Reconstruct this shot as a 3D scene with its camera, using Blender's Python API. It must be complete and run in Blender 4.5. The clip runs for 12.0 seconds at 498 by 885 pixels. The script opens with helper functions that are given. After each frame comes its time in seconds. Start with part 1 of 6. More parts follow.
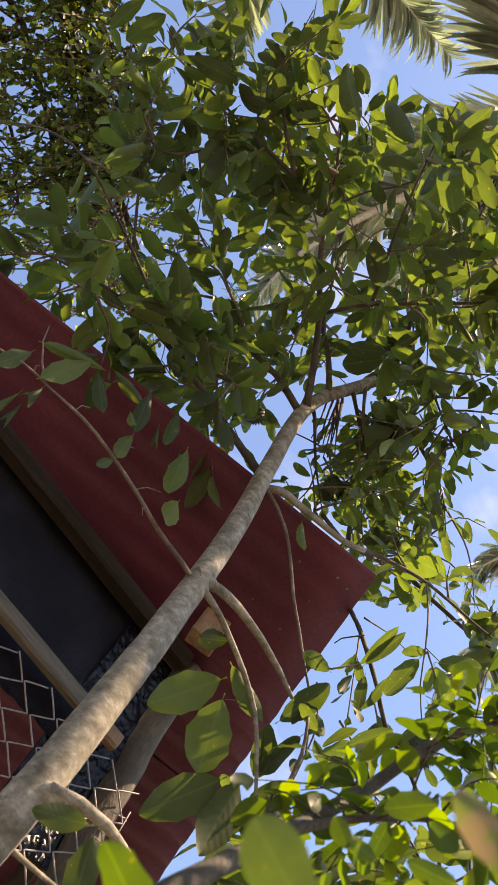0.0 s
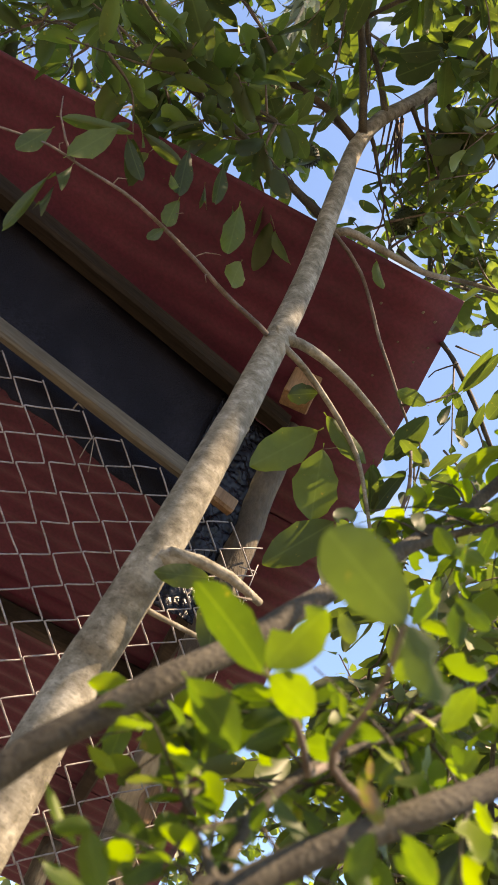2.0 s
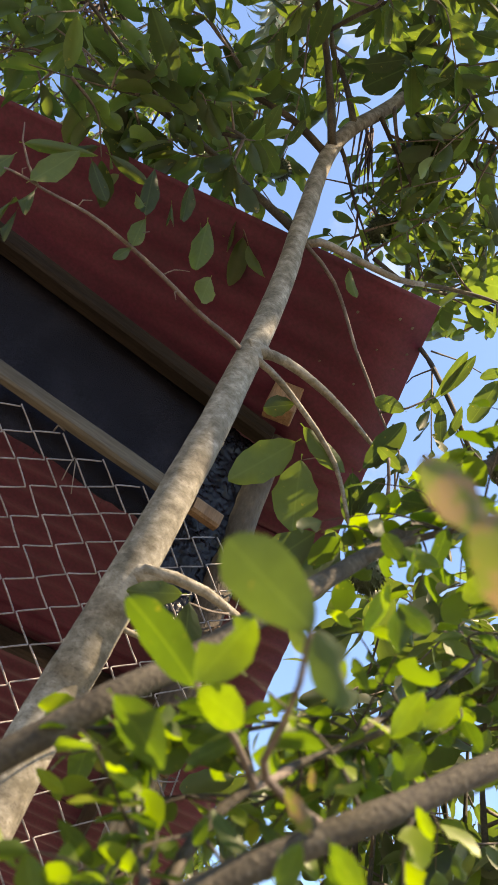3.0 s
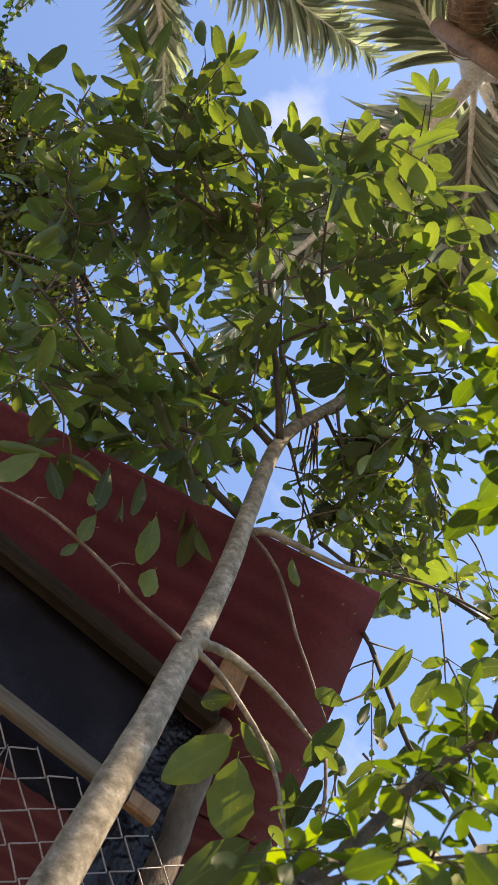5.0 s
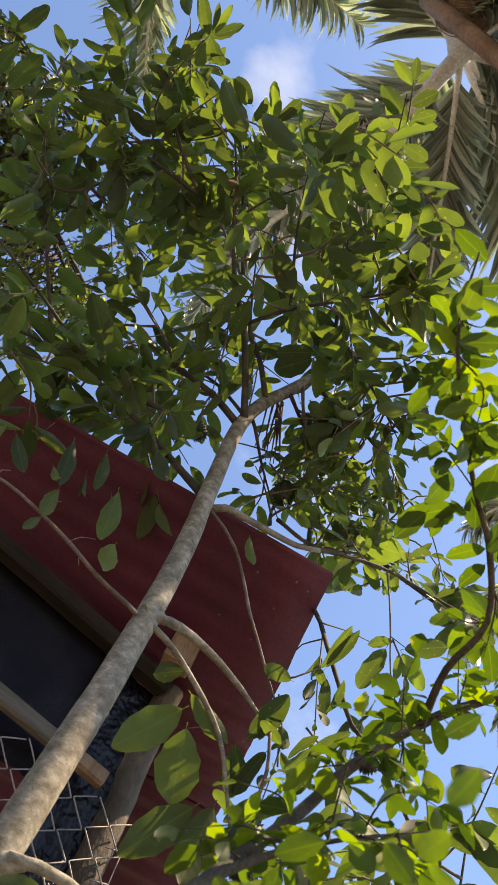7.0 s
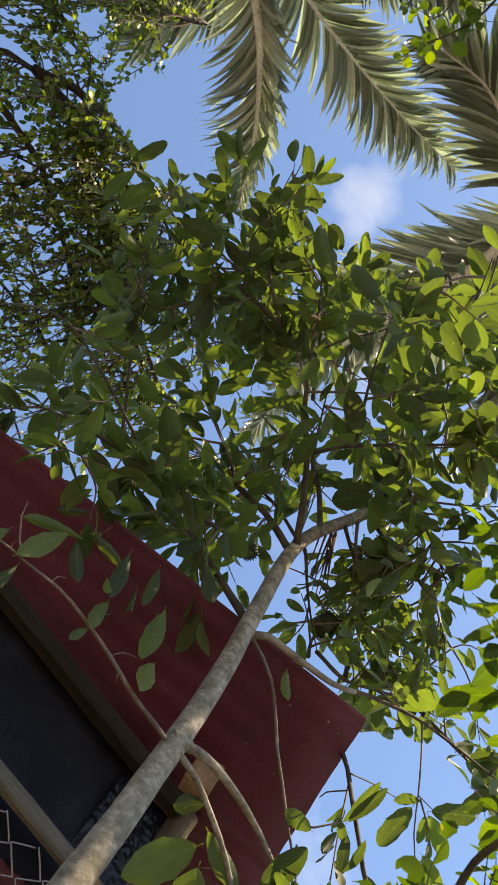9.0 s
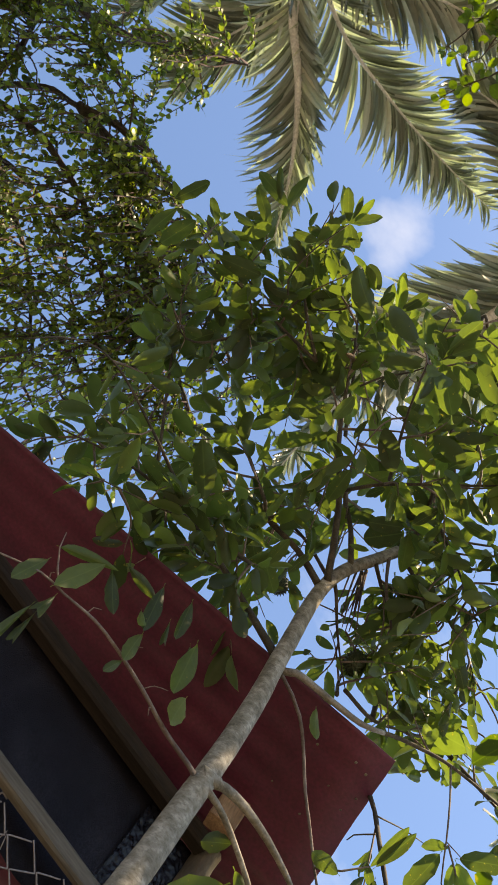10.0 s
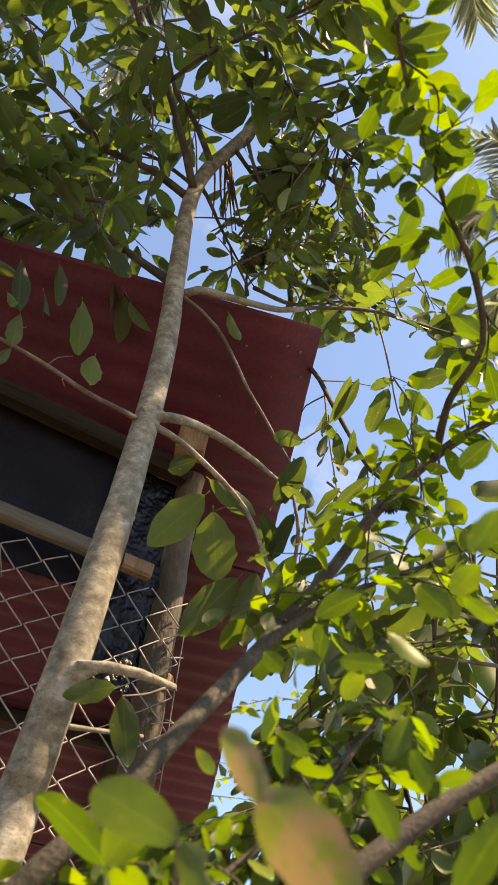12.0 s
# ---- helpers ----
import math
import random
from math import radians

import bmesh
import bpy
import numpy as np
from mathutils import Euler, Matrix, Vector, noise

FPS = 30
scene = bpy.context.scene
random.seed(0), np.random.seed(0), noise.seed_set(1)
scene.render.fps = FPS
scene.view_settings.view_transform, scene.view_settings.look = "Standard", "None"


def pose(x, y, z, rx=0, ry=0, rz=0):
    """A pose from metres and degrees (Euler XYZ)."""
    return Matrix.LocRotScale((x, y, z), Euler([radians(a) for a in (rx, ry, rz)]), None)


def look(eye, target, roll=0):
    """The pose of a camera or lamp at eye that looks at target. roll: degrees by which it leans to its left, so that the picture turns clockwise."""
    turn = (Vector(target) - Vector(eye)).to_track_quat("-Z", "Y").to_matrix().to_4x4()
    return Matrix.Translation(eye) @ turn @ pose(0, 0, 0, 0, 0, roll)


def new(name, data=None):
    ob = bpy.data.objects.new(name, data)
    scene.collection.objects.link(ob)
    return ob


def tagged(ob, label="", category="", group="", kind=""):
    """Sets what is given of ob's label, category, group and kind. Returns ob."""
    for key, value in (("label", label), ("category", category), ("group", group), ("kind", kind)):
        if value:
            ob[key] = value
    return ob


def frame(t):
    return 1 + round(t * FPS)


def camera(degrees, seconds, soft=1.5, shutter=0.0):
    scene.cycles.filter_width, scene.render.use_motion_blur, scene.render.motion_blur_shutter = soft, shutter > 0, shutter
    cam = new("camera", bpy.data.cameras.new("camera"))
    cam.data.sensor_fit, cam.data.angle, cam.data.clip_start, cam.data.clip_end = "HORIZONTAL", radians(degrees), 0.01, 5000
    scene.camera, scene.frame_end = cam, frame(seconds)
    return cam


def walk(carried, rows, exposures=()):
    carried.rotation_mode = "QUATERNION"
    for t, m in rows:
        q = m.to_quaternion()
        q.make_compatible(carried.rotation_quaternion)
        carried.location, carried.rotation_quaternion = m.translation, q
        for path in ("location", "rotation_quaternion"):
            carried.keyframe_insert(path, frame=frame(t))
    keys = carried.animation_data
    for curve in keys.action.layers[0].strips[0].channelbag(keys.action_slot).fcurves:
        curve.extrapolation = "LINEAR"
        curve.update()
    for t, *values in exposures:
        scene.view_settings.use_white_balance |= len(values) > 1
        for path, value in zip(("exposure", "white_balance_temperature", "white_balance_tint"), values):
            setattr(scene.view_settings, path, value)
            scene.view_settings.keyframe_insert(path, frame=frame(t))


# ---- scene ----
cam = camera(34.23, 12.0, soft=1.0, shutter=0.05)
cam.data.dof.use_dof, cam.data.dof.focus_distance, cam.data.dof.aperture_fstop = True, 1.9, 15.0
ROWS = [
    (0.0, pose(-0.582, 0.237, 1.398, 155.06, -18.67, -50.49)),
    (0.5, pose(-0.562, 0.223, 1.407, 152.48, -19.16, -47.95)),
    (1.0, pose(-0.564, 0.240, 1.413, 146.57, -20.11, -45.00)),
    (1.5, pose(-0.554, 0.269, 1.426, 138.20, -19.72, -40.20)),
    (2.0, pose(-0.533, 0.263, 1.430, 134.89, -17.67, -37.38)),
    (2.5, pose(-0.509, 0.260, 1.436, 134.22, -16.50, -36.17)),
    (3.0, pose(-0.499, 0.239, 1.441, 135.34, -15.92, -35.34)),
    (3.5, pose(-0.529, 0.181, 1.450, 142.24, -15.74, -35.25)),
    (5.5, pose(-0.526, 0.096, 1.455, 153.87, -15.00, -38.97)),
    (6.0, pose(-0.551, 0.051, 1.453, 151.59, -14.43, -39.81)),
    (6.5, pose(-0.547, 0.089, 1.448, 151.21, -13.77, -41.03)),
    (8.5, pose(-0.614, 0.038, 1.443, 156.38, -18.53, -45.70)),
    (9.0, pose(-0.624, 0.036, 1.441, 160.04, -20.67, -47.74)),
    (9.5, pose(-0.638, 0.035, 1.427, 162.68, -22.28, -49.25)),
    (10.0, pose(-0.650, 0.035, 1.423, 162.45, -22.88, -48.67)),
    (10.5, pose(-0.637, 0.051, 1.431, 159.03, -21.84, -45.95)),
    (11.0, pose(-0.583, 0.102, 1.448, 152.35, -17.87, -40.73)),
    (11.5, pose(-0.566, 0.134, 1.477, 141.95, -10.91, -35.43)),
    (12.0, pose(-0.535, 0.094, 1.494, 133.42, -5.26, -31.14)),
]
walk(cam, ROWS, [(0.0, 1.23, 9600, 20), (0.5, 1.29, 10000, 20), (1.0, 1.37, 10600, 20), (1.5, 1.42, 10400, 20), (2.5, 1.42, 9100, 14), (3.5, 1.4, 9000, 14), (5.5, 1.19, 8800, 18), (9.5, 1.05, 9000, 12), (11.0, 1.26, 10000, 17), (12.0, 1.24, 10400, 16)])

# ---- world and sun ----
SUN_EL, SUN_AZ = 60.0, 131.0   # azimuth clockwise from +y
world = bpy.data.worlds.new("world")
scene.world = world
world.use_nodes = True
wn, wl = world.node_tree.nodes, world.node_tree.links
wn.clear()
sky = wn.new("ShaderNodeTexSky")
sky.sky_type, sky.sun_disc = "NISHITA", False
sky.sun_elevation, sky.sun_rotation = radians(SUN_EL), radians(SUN_AZ)
sky.air_density, sky.dust_density, sky.ozone_density = 1.0, 0.6, 1.6
coord = wn.new("ShaderNodeTexCoord")
cloud_map = wn.new("ShaderNodeMapping")
cloud_map.inputs["Scale"].default_value = (3.2, 4.4, 3.2)
cloud_map.inputs["Location"].default_value = (1.35, 0.6, 0.2)
cloud = wn.new("ShaderNodeTexNoise")
cloud.inputs["Scale"].default_value, cloud.inputs["Detail"].default_value, cloud.inputs["Roughness"].default_value = 1.3, 7.0, 0.55
cloud_ramp = wn.new("ShaderNodeMapRange")
cloud_ramp.inputs["From Min"].default_value, cloud_ramp.inputs["From Max"].default_value = 0.58, 0.86
cloud_ramp.inputs["To Max"].default_value = 0.45
cloud_mix = wn.new("ShaderNodeMix")
cloud_mix.data_type = "RGBA"
cloud_mix.inputs[7].default_value = (5.6, 5.9, 6.4, 1)
sky_back = wn.new("ShaderNodeBackground")
sky_back.inputs["Strength"].default_value = 0.14
sky_out = wn.new("ShaderNodeOutputWorld")
wl.new(coord.outputs["Generated"], cloud_map.inputs["Vector"])
wl.new(cloud_map.outputs[0], cloud.inputs["Vector"])
puff = wn.new("ShaderNodeVectorMath")
puff.operation = "DISTANCE"
puff.inputs[1].default_value = (-0.1, 0.2, 0.974)
puff_edge = wn.new("ShaderNodeMapRange")
puff_edge.interpolation_type = "SMOOTHSTEP"
puff_edge.inputs["From Min"].default_value, puff_edge.inputs["From Max"].default_value = 0.0, 0.075
puff_edge.inputs["To Min"].default_value, puff_edge.inputs["To Max"].default_value = 0.25, 0.0
cloud_sum = wn.new("ShaderNodeMath")
wl.new(coord.outputs["Generated"], puff.inputs[0])
wl.new(puff.outputs["Value"], puff_edge.inputs["Value"])
wl.new(cloud.outputs[0], cloud_sum.inputs[0])
wl.new(puff_edge.outputs[0], cloud_sum.inputs[1])
wl.new(cloud_sum.outputs[0], cloud_ramp.inputs["Value"])
wl.new(cloud_ramp.outputs[0], cloud_mix.inputs[0])
tint = wn.new("ShaderNodeMix")
tint.data_type, tint.blend_type = "RGBA", "MULTIPLY"
tint.inputs[0].default_value, tint.inputs[7].default_value = 1.0, (0.72, 0.94, 1.2, 1)
wl.new(sky.outputs[0], tint.inputs[6])
wl.new(tint.outputs[2], cloud_mix.inputs[6])
wl.new(cloud_mix.outputs[2], sky_back.inputs["Color"])
wl.new(sky_back.outputs[0], sky_out.inputs["Surface"])

sun = new("sun", bpy.data.lights.new("sun", "SUN"))
sun.data.energy, sun.data.angle, sun.data.color = 5.0, radians(0.5), (1.0, 0.9, 0.75)
to_sun = Vector((math.sin(radians(SUN_AZ)) * math.cos(radians(SUN_EL)), math.cos(radians(SUN_AZ)) * math.cos(radians(SUN_EL)), math.sin(radians(SUN_EL))))
sun.matrix_world = look(to_sun * 20, (0, 0, 0))


# ---- materials ----
def material(name):
    m = bpy.data.materials.new(name)
    m.use_nodes = True
    nt = m.node_tree
    return m, nt.nodes, nt.links, nt.nodes["Principled BSDF"]


def add_noise(n, l, scale, detail=4.0, stretch=None, rough=0.55):
    c = n.new("ShaderNodeTexCoord")
    t = n.new("ShaderNodeTexNoise")
    t.inputs["Scale"].default_value, t.inputs["Detail"].default_value, t.inputs["Roughness"].default_value = scale, detail, rough
    if stretch:
        mp = n.new("ShaderNodeMapping")
        mp.inputs["Scale"].default_value = stretch
        l.new(c.outputs["Object"], mp.inputs["Vector"])
        l.new(mp.outputs[0], t.inputs["Vector"])
    else:
        l.new(c.outputs["Object"], t.inputs["Vector"])
    return t


def add_ramp(n, l, source, stops):
    r = n.new("ShaderNodeValToRGB")
    while len(r.color_ramp.elements) < len(stops):
        r.color_ramp.elements.new(0.5)
    for e, (p, c) in zip(r.color_ramp.elements, stops):
        e.position, e.color = p, (*c, 1)
    l.new(source, r.inputs[0])
    return r


def add_mix(n, l, a, b, fac, blend="MIX"):
    m = n.new("ShaderNodeMix")
    m.data_type, m.blend_type = "RGBA", blend
    for sock, v in ((m.inputs[6], a), (m.inputs[7], b), (m.inputs[0], fac)):
        if isinstance(v, (int, float)):
            sock.default_value = v
        elif isinstance(v, tuple):
            sock.default_value = (*v, 1)
        else:
            l.new(v, sock)
    return m.outputs[2]


def add_bump(n, l, bsdf, height, strength=0.4, distance=0.004):
    b = n.new("ShaderNodeBump")
    b.inputs["Strength"].default_value, b.inputs["Distance"].default_value = strength, distance
    l.new(height, b.inputs["Height"])
    l.new(b.outputs[0], bsdf.inputs["Normal"])


def mottled(name, stops, scale, fine, rough=0.8, stretch=None, bump=0.4, metal=0.0, distance=0.004, grain=0.55):
    """A surface with stains at one scale and grain at another."""
    m, n, l, b = material(name)
    big = add_noise(n, l, scale, 5.0, stretch)
    small = add_noise(n, l, fine, 6.0, stretch)
    r = add_ramp(n, l, big.outputs[0], stops)
    g = add_ramp(n, l, small.outputs[0], [(0.3, (0.45, 0.45, 0.45)), (0.7, (1.4, 1.4, 1.4))])
    col = add_mix(n, l, r.outputs[0], g.outputs[0], grain, "MULTIPLY")
    l.new(col, b.inputs["Base Color"])
    b.inputs["Roughness"].default_value, b.inputs["Metallic"].default_value = rough, metal
    add_bump(n, l, b, small.outputs[0], bump, distance)
    return m


def leaf_material(name, dark, mid, light, glow, share=0.42, rough=0.42, per_object=True, blotch=None):
    """Leaf blade: glossy skin over a translucent body; each leaf has its own tone."""
    m, n, l, b = material(name)
    if per_object:
        info = n.new("ShaderNodeObjectInfo")
        tone = info.outputs["Random"]
    else:
        info = n.new("ShaderNodeNewGeometry")
        tone = info.outputs["Random Per Island"]
    r = add_ramp(n, l, tone, [(0.0, dark), (0.55, mid), (0.93, light), (1.0, (light[0] * 1.15, light[1] * 1.05, light[2]))])
    stain = add_noise(n, l, 26.0 if not per_object else 5.0, 4.0)
    s = add_ramp(n, l, stain.outputs[0], [(0.3, (0.78, 0.78, 0.72)), (0.62, (1.1, 1.1, 1.05)), (0.74, (1.5, 1.3, 0.9))])
    col = add_mix(n, l, r.outputs[0], s.outputs[0], 0.5, "MULTIPLY")
    specks = add_noise(n, l, 60.0 if not per_object else 9.0, 3.0)
    sp = add_ramp(n, l, specks.outputs[0], [(0.66, (0, 0, 0)), (0.72, (0.7, 0.7, 0.7))])
    col = add_mix(n, l, col, (0.2, 0.15, 0.05), sp.outputs[0])
    if blotch:
        spot = add_noise(n, l, 2.6, 5.0)
        k = add_ramp(n, l, spot.outputs[0], [(0.45, (0, 0, 0)), (0.53, (1, 1, 1))])
        col = add_mix(n, l, col, blotch, k.outputs[0])
    if per_object:
        # pale midrib and side veins, in the leaf's own length and width
        c = n.new("ShaderNodeTexCoord")
        xyz = n.new("ShaderNodeSeparateXYZ")
        l.new(c.outputs["Object"], xyz.inputs[0])
        away = n.new("ShaderNodeMath")
        away.operation = "ABSOLUTE"
        l.new(xyz.outputs[0], away.inputs[0])
        rib = n.new("ShaderNodeMapRange")
        rib.inputs["From Min"].default_value, rib.inputs["From Max"].default_value = 0.006, 0.016
        rib.inputs["To Min"].default_value, rib.inputs["To Max"].default_value = 0.13, 0.0
        l.new(away.outputs[0], rib.inputs["Value"])
        col = add_mix(n, l, col, tuple(min(1.0, v * 1.7 + 0.03) for v in light), rib.outputs[0])
        slant = n.new("ShaderNodeMath")
        slant.operation = "MULTIPLY_ADD"
        slant.inputs[1].default_value = -0.9
        l.new(away.outputs[0], slant.inputs[0])
        l.new(xyz.outputs[1], slant.inputs[2])
        vein = n.new("ShaderNodeMath")
        vein.operation = "MULTIPLY"
        vein.inputs[1].default_value = 52.0
        l.new(slant.outputs[0], vein.inputs[0])
        wave = n.new("ShaderNodeMath")
        wave.operation = "SINE"
        l.new(vein.outputs[0], wave.inputs[0])
        add_bump(n, l, b, wave.outputs[0], 0.035, 0.004)
    l.new(col, b.inputs["Base Color"])
    b.inputs["Roughness"].default_value = rough
    tr = n.new("ShaderNodeBsdfTranslucent")
    g = add_mix(n, l, col, glow, 1.0, "MULTIPLY")
    l.new(g, tr.inputs["Color"])
    mx = n.new("ShaderNodeMixShader")
    mx.inputs[0].default_value = share
    out = n["Material Output"]
    l.new(b.outputs[0], mx.inputs[1])
    l.new(tr.outputs[0], mx.inputs[2])
    l.new(mx.outputs[0], out.inputs["Surface"])
    return m


def bark_material(name):
    """Smooth pale bark with fine cross ridges, faint lichen stains and dark specks."""
    m, n, l, b = material(name)
    stain = add_noise(n, l, 14.0, 6.0, (1, 1, 1.2))
    lichen = add_noise(n, l, 52.0, 4.0, (1, 1, 1.3), 0.6)
    ridge = add_noise(n, l, 120.0, 5.0, (1, 1, 3.2), 0.7)
    speck = add_noise(n, l, 150.0, 3.0, (1, 1, 1.6))
    base = add_ramp(n, l, stain.outputs[0], [(0.32, (0.125, 0.108, 0.084)), (0.45, (0.18, 0.16, 0.126)), (0.56, (0.225, 0.203, 0.166)), (0.68, (0.3, 0.275, 0.232))])
    patch = add_ramp(n, l, lichen.outputs[0], [(0.36, (0.56, 0.54, 0.45)), (0.46, (0.9, 0.88, 0.82)), (0.54, (1.04, 1.04, 1.0)), (0.62, (1.5, 1.5, 1.48))])
    col = add_mix(n, l, base.outputs[0], patch.outputs[0], 0.85, "MULTIPLY")
    r = add_ramp(n, l, ridge.outputs[0], [(0.34, (0.72, 0.7, 0.67)), (0.5, (1.0, 1.0, 1.0)), (0.7, (1.14, 1.13, 1.12))])
    col = add_mix(n, l, col, r.outputs[0], 0.8, "MULTIPLY")
    k = add_ramp(n, l, speck.outputs[0], [(0.3, (0.5, 0.48, 0.45)), (0.42, (1.0, 1.0, 1.0))])
    col = add_mix(n, l, col, k.outputs[0], 0.7, "MULTIPLY")
    l.new(col, b.inputs["Base Color"])
    b.inputs["Roughness"].default_value = 0.85
    add_bump(n, l, b, ridge.outputs[0], 0.3, 0.002)
    return m


BARK = bark_material("grey_bark")
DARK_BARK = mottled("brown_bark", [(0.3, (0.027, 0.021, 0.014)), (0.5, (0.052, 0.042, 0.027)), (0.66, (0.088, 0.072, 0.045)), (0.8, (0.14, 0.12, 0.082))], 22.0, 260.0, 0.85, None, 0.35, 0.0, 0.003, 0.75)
YOUNG_BARK = mottled("mottled_young_bark", [(0.3, (0.03, 0.023, 0.015)), (0.48, (0.05, 0.039, 0.025)), (0.62, (0.075, 0.061, 0.041)), (0.78, (0.13, 0.11, 0.08))], 30.0, 240.0, 0.85, None, 0.6, 0.0, 0.004, 0.75)
PURPLE_BARK = mottled("purple_brown_bark", [(0.3, (0.05, 0.03, 0.028)), (0.6, (0.1, 0.062, 0.056)), (0.8, (0.16, 0.11, 0.1))], 14.0, 120.0, 0.85)
EDGE_BARK = mottled("pale_edge_bark", [(0.3, (0.1, 0.085, 0.065)), (0.5, (0.2, 0.175, 0.14)), (0.7, (0.32, 0.285, 0.235))], 18.0, 180.0, 0.88, None, 0.4, 0.0, 0.003, 0.6)
TWIG = mottled("twig_bark", [(0.35, (0.085, 0.06, 0.048)), (0.6, (0.17, 0.13, 0.105)), (0.75, (0.27, 0.22, 0.18))], 24.0, 200.0, 0.8)
LEAF = leaf_material("leaf_blade", (0.031, 0.042, 0.022), (0.05, 0.066, 0.031), (0.08, 0.106, 0.039), (3.7, 4.2, 1.2), 0.32, 0.54, per_object=True)
LEAF_JOINED = leaf_material("leaf_blade_joined", (0.031, 0.042, 0.022), (0.05, 0.066, 0.031), (0.08, 0.106, 0.039), (3.7, 4.2, 1.2), 0.32, 0.46, per_object=False)
SHRUB_LEAF = leaf_material("shrub_leaf_blade", (0.034, 0.056, 0.016), (0.06, 0.092, 0.022), (0.14, 0.185, 0.027), (2.5, 2.9, 0.5), 0.4, 0.46, per_object=True)
SHRUB_JOINED = leaf_material("shrub_leaf_joined", (0.034, 0.056, 0.016), (0.06, 0.092, 0.022), (0.14, 0.185, 0.027), (2.5, 2.9, 0.5), 0.4, 0.46, per_object=False)
SMALL_LEAF = leaf_material("small_leaf_joined", (0.034, 0.05, 0.02), (0.068, 0.094, 0.034), (0.16, 0.2, 0.05), (3.2, 3.4, 1.0), 0.46, per_object=False)
PALM_LEAF = leaf_material("palm_leaflet", (0.06, 0.076, 0.052), (0.21, 0.235, 0.195), (0.5, 0.53, 0.48), (1.1, 1.3, 0.8), 0.32, 0.24, per_object=False)
PALM_LEAF_SINGLE = leaf_material("palm_leaflet_single", (0.06, 0.076, 0.052), (0.21, 0.235, 0.195), (0.5, 0.53, 0.48), (1.1, 1.3, 0.8), 0.32, 0.24, per_object=True)
PALM_BROWN = mottled("palm_sheath", [(0.3, (0.16, 0.1, 0.075)), (0.6, (0.26, 0.175, 0.135)), (0.8, (0.36, 0.27, 0.22))], 4.0, 40.0, 0.5, (1, 1, 3))
ROOF_RED = mottled("red_painted_sheet", [(0.3, (0.068, 0.0055, 0.022)), (0.5, (0.086, 0.0075, 0.028)), (0.62, (0.098, 0.011, 0.032)), (0.8, (0.114, 0.021, 0.04))], 4.5, 110.0, 0.6, None, 0.12)
OLD_WOOD = mottled("weathered_wood", [(0.3, (0.08, 0.068, 0.052)), (0.55, (0.145, 0.126, 0.1)), (0.8, (0.22, 0.195, 0.155))], 5.0, 70.0, 0.85, (0.25, 3, 3), 0.5)
DARK_WOOD = mottled("dark_beam_wood", [(0.3, (0.02, 0.015, 0.012)), (0.55, (0.036, 0.027, 0.021)), (0.8, (0.07, 0.052, 0.04))], 6.0, 70.0, 0.9, (0.3, 3, 3), 0.5)
FRESH_WOOD = mottled("cut_wood", [(0.3, (0.17, 0.095, 0.052)), (0.6, (0.28, 0.17, 0.098)), (0.8, (0.38, 0.25, 0.15))], 8.0, 80.0, 0.8, (3, 3, 0.4), 0.4)
POST_WOOD = mottled("post_wood", [(0.28, (0.04, 0.028, 0.02)), (0.46, (0.085, 0.064, 0.044)), (0.56, (0.16, 0.12, 0.076)), (0.61, (0.36, 0.26, 0.15)), (0.8, (0.46, 0.35, 0.21))], 9.0, 70.0, 0.85, (1, 1, 0.45), 0.9, 0.0, 0.008)
CLOTH = mottled("black_shade_cloth", [(0.25, (0.0075, 0.0075, 0.012)), (0.5, (0.013, 0.0128, 0.02)), (0.68, (0.022, 0.0215, 0.031)), (0.8, (0.05, 0.048, 0.056))], 7.0, 300.0, 0.8, None, 1.0, 0.0, 0.004, 0.9)
PLASTIC = mottled("black_plastic_film", [(0.3, (0.006, 0.006, 0.009)), (0.7, (0.014, 0.014, 0.02))], 10.0, 90.0, 0.27, None, 0.5, 0.0, 0.004)
WIRE = mottled("galvanised_wire", [(0.3, (0.2, 0.172, 0.168)), (0.6, (0.3, 0.27, 0.264)), (0.8, (0.22, 0.16, 0.13))], 30.0, 200.0, 0.6, None, 0.2, 0.15)
PALM_WOOD = mottled("palm_trunk_wood", [(0.3, (0.09, 0.055, 0.035)), (0.5, (0.2, 0.13, 0.085)), (0.65, (0.36, 0.26, 0.18)), (0.8, (0.13, 0.09, 0.06))], 7.0, 50.0, 0.85, (1, 1, 5), 0.9)
PALM_STALK = mottled("palm_stalk", [(0.3, (0.6, 0.6, 0.56)), (0.6, (0.76, 0.76, 0.72)), (0.8, (0.82, 0.81, 0.78))], 6.0, 60.0, 0.4)
# duller green for near leaves, with their shade put into the colour
SHADE_DULLED_LEAF = leaf_material("shade_dulled_leaf", (0.062, 0.09, 0.03), (0.074, 0.106, 0.035), (0.09, 0.125, 0.04), (1.9, 2.2, 0.7), 0.42, 0.62)
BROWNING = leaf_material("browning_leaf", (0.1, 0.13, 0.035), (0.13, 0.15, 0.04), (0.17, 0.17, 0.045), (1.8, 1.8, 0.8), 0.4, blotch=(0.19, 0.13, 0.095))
DEAD_LEAF = mottled("dry_leaf", [(0.3, (0.16, 0.1, 0.06)), (0.7, (0.34, 0.24, 0.15))], 9.0, 60.0, 0.9)
for m, sheen in ((CLOTH, 0.15), (PLASTIC, 0.2), (DARK_WOOD, 0.2), (LEAF, 0.2), (LEAF_JOINED, 0.27), (SHRUB_LEAF, 0.25), (SHRUB_JOINED, 0.3)):
    m.node_tree.nodes["Principled BSDF"].inputs["Specular IOR Level"].default_value = sheen
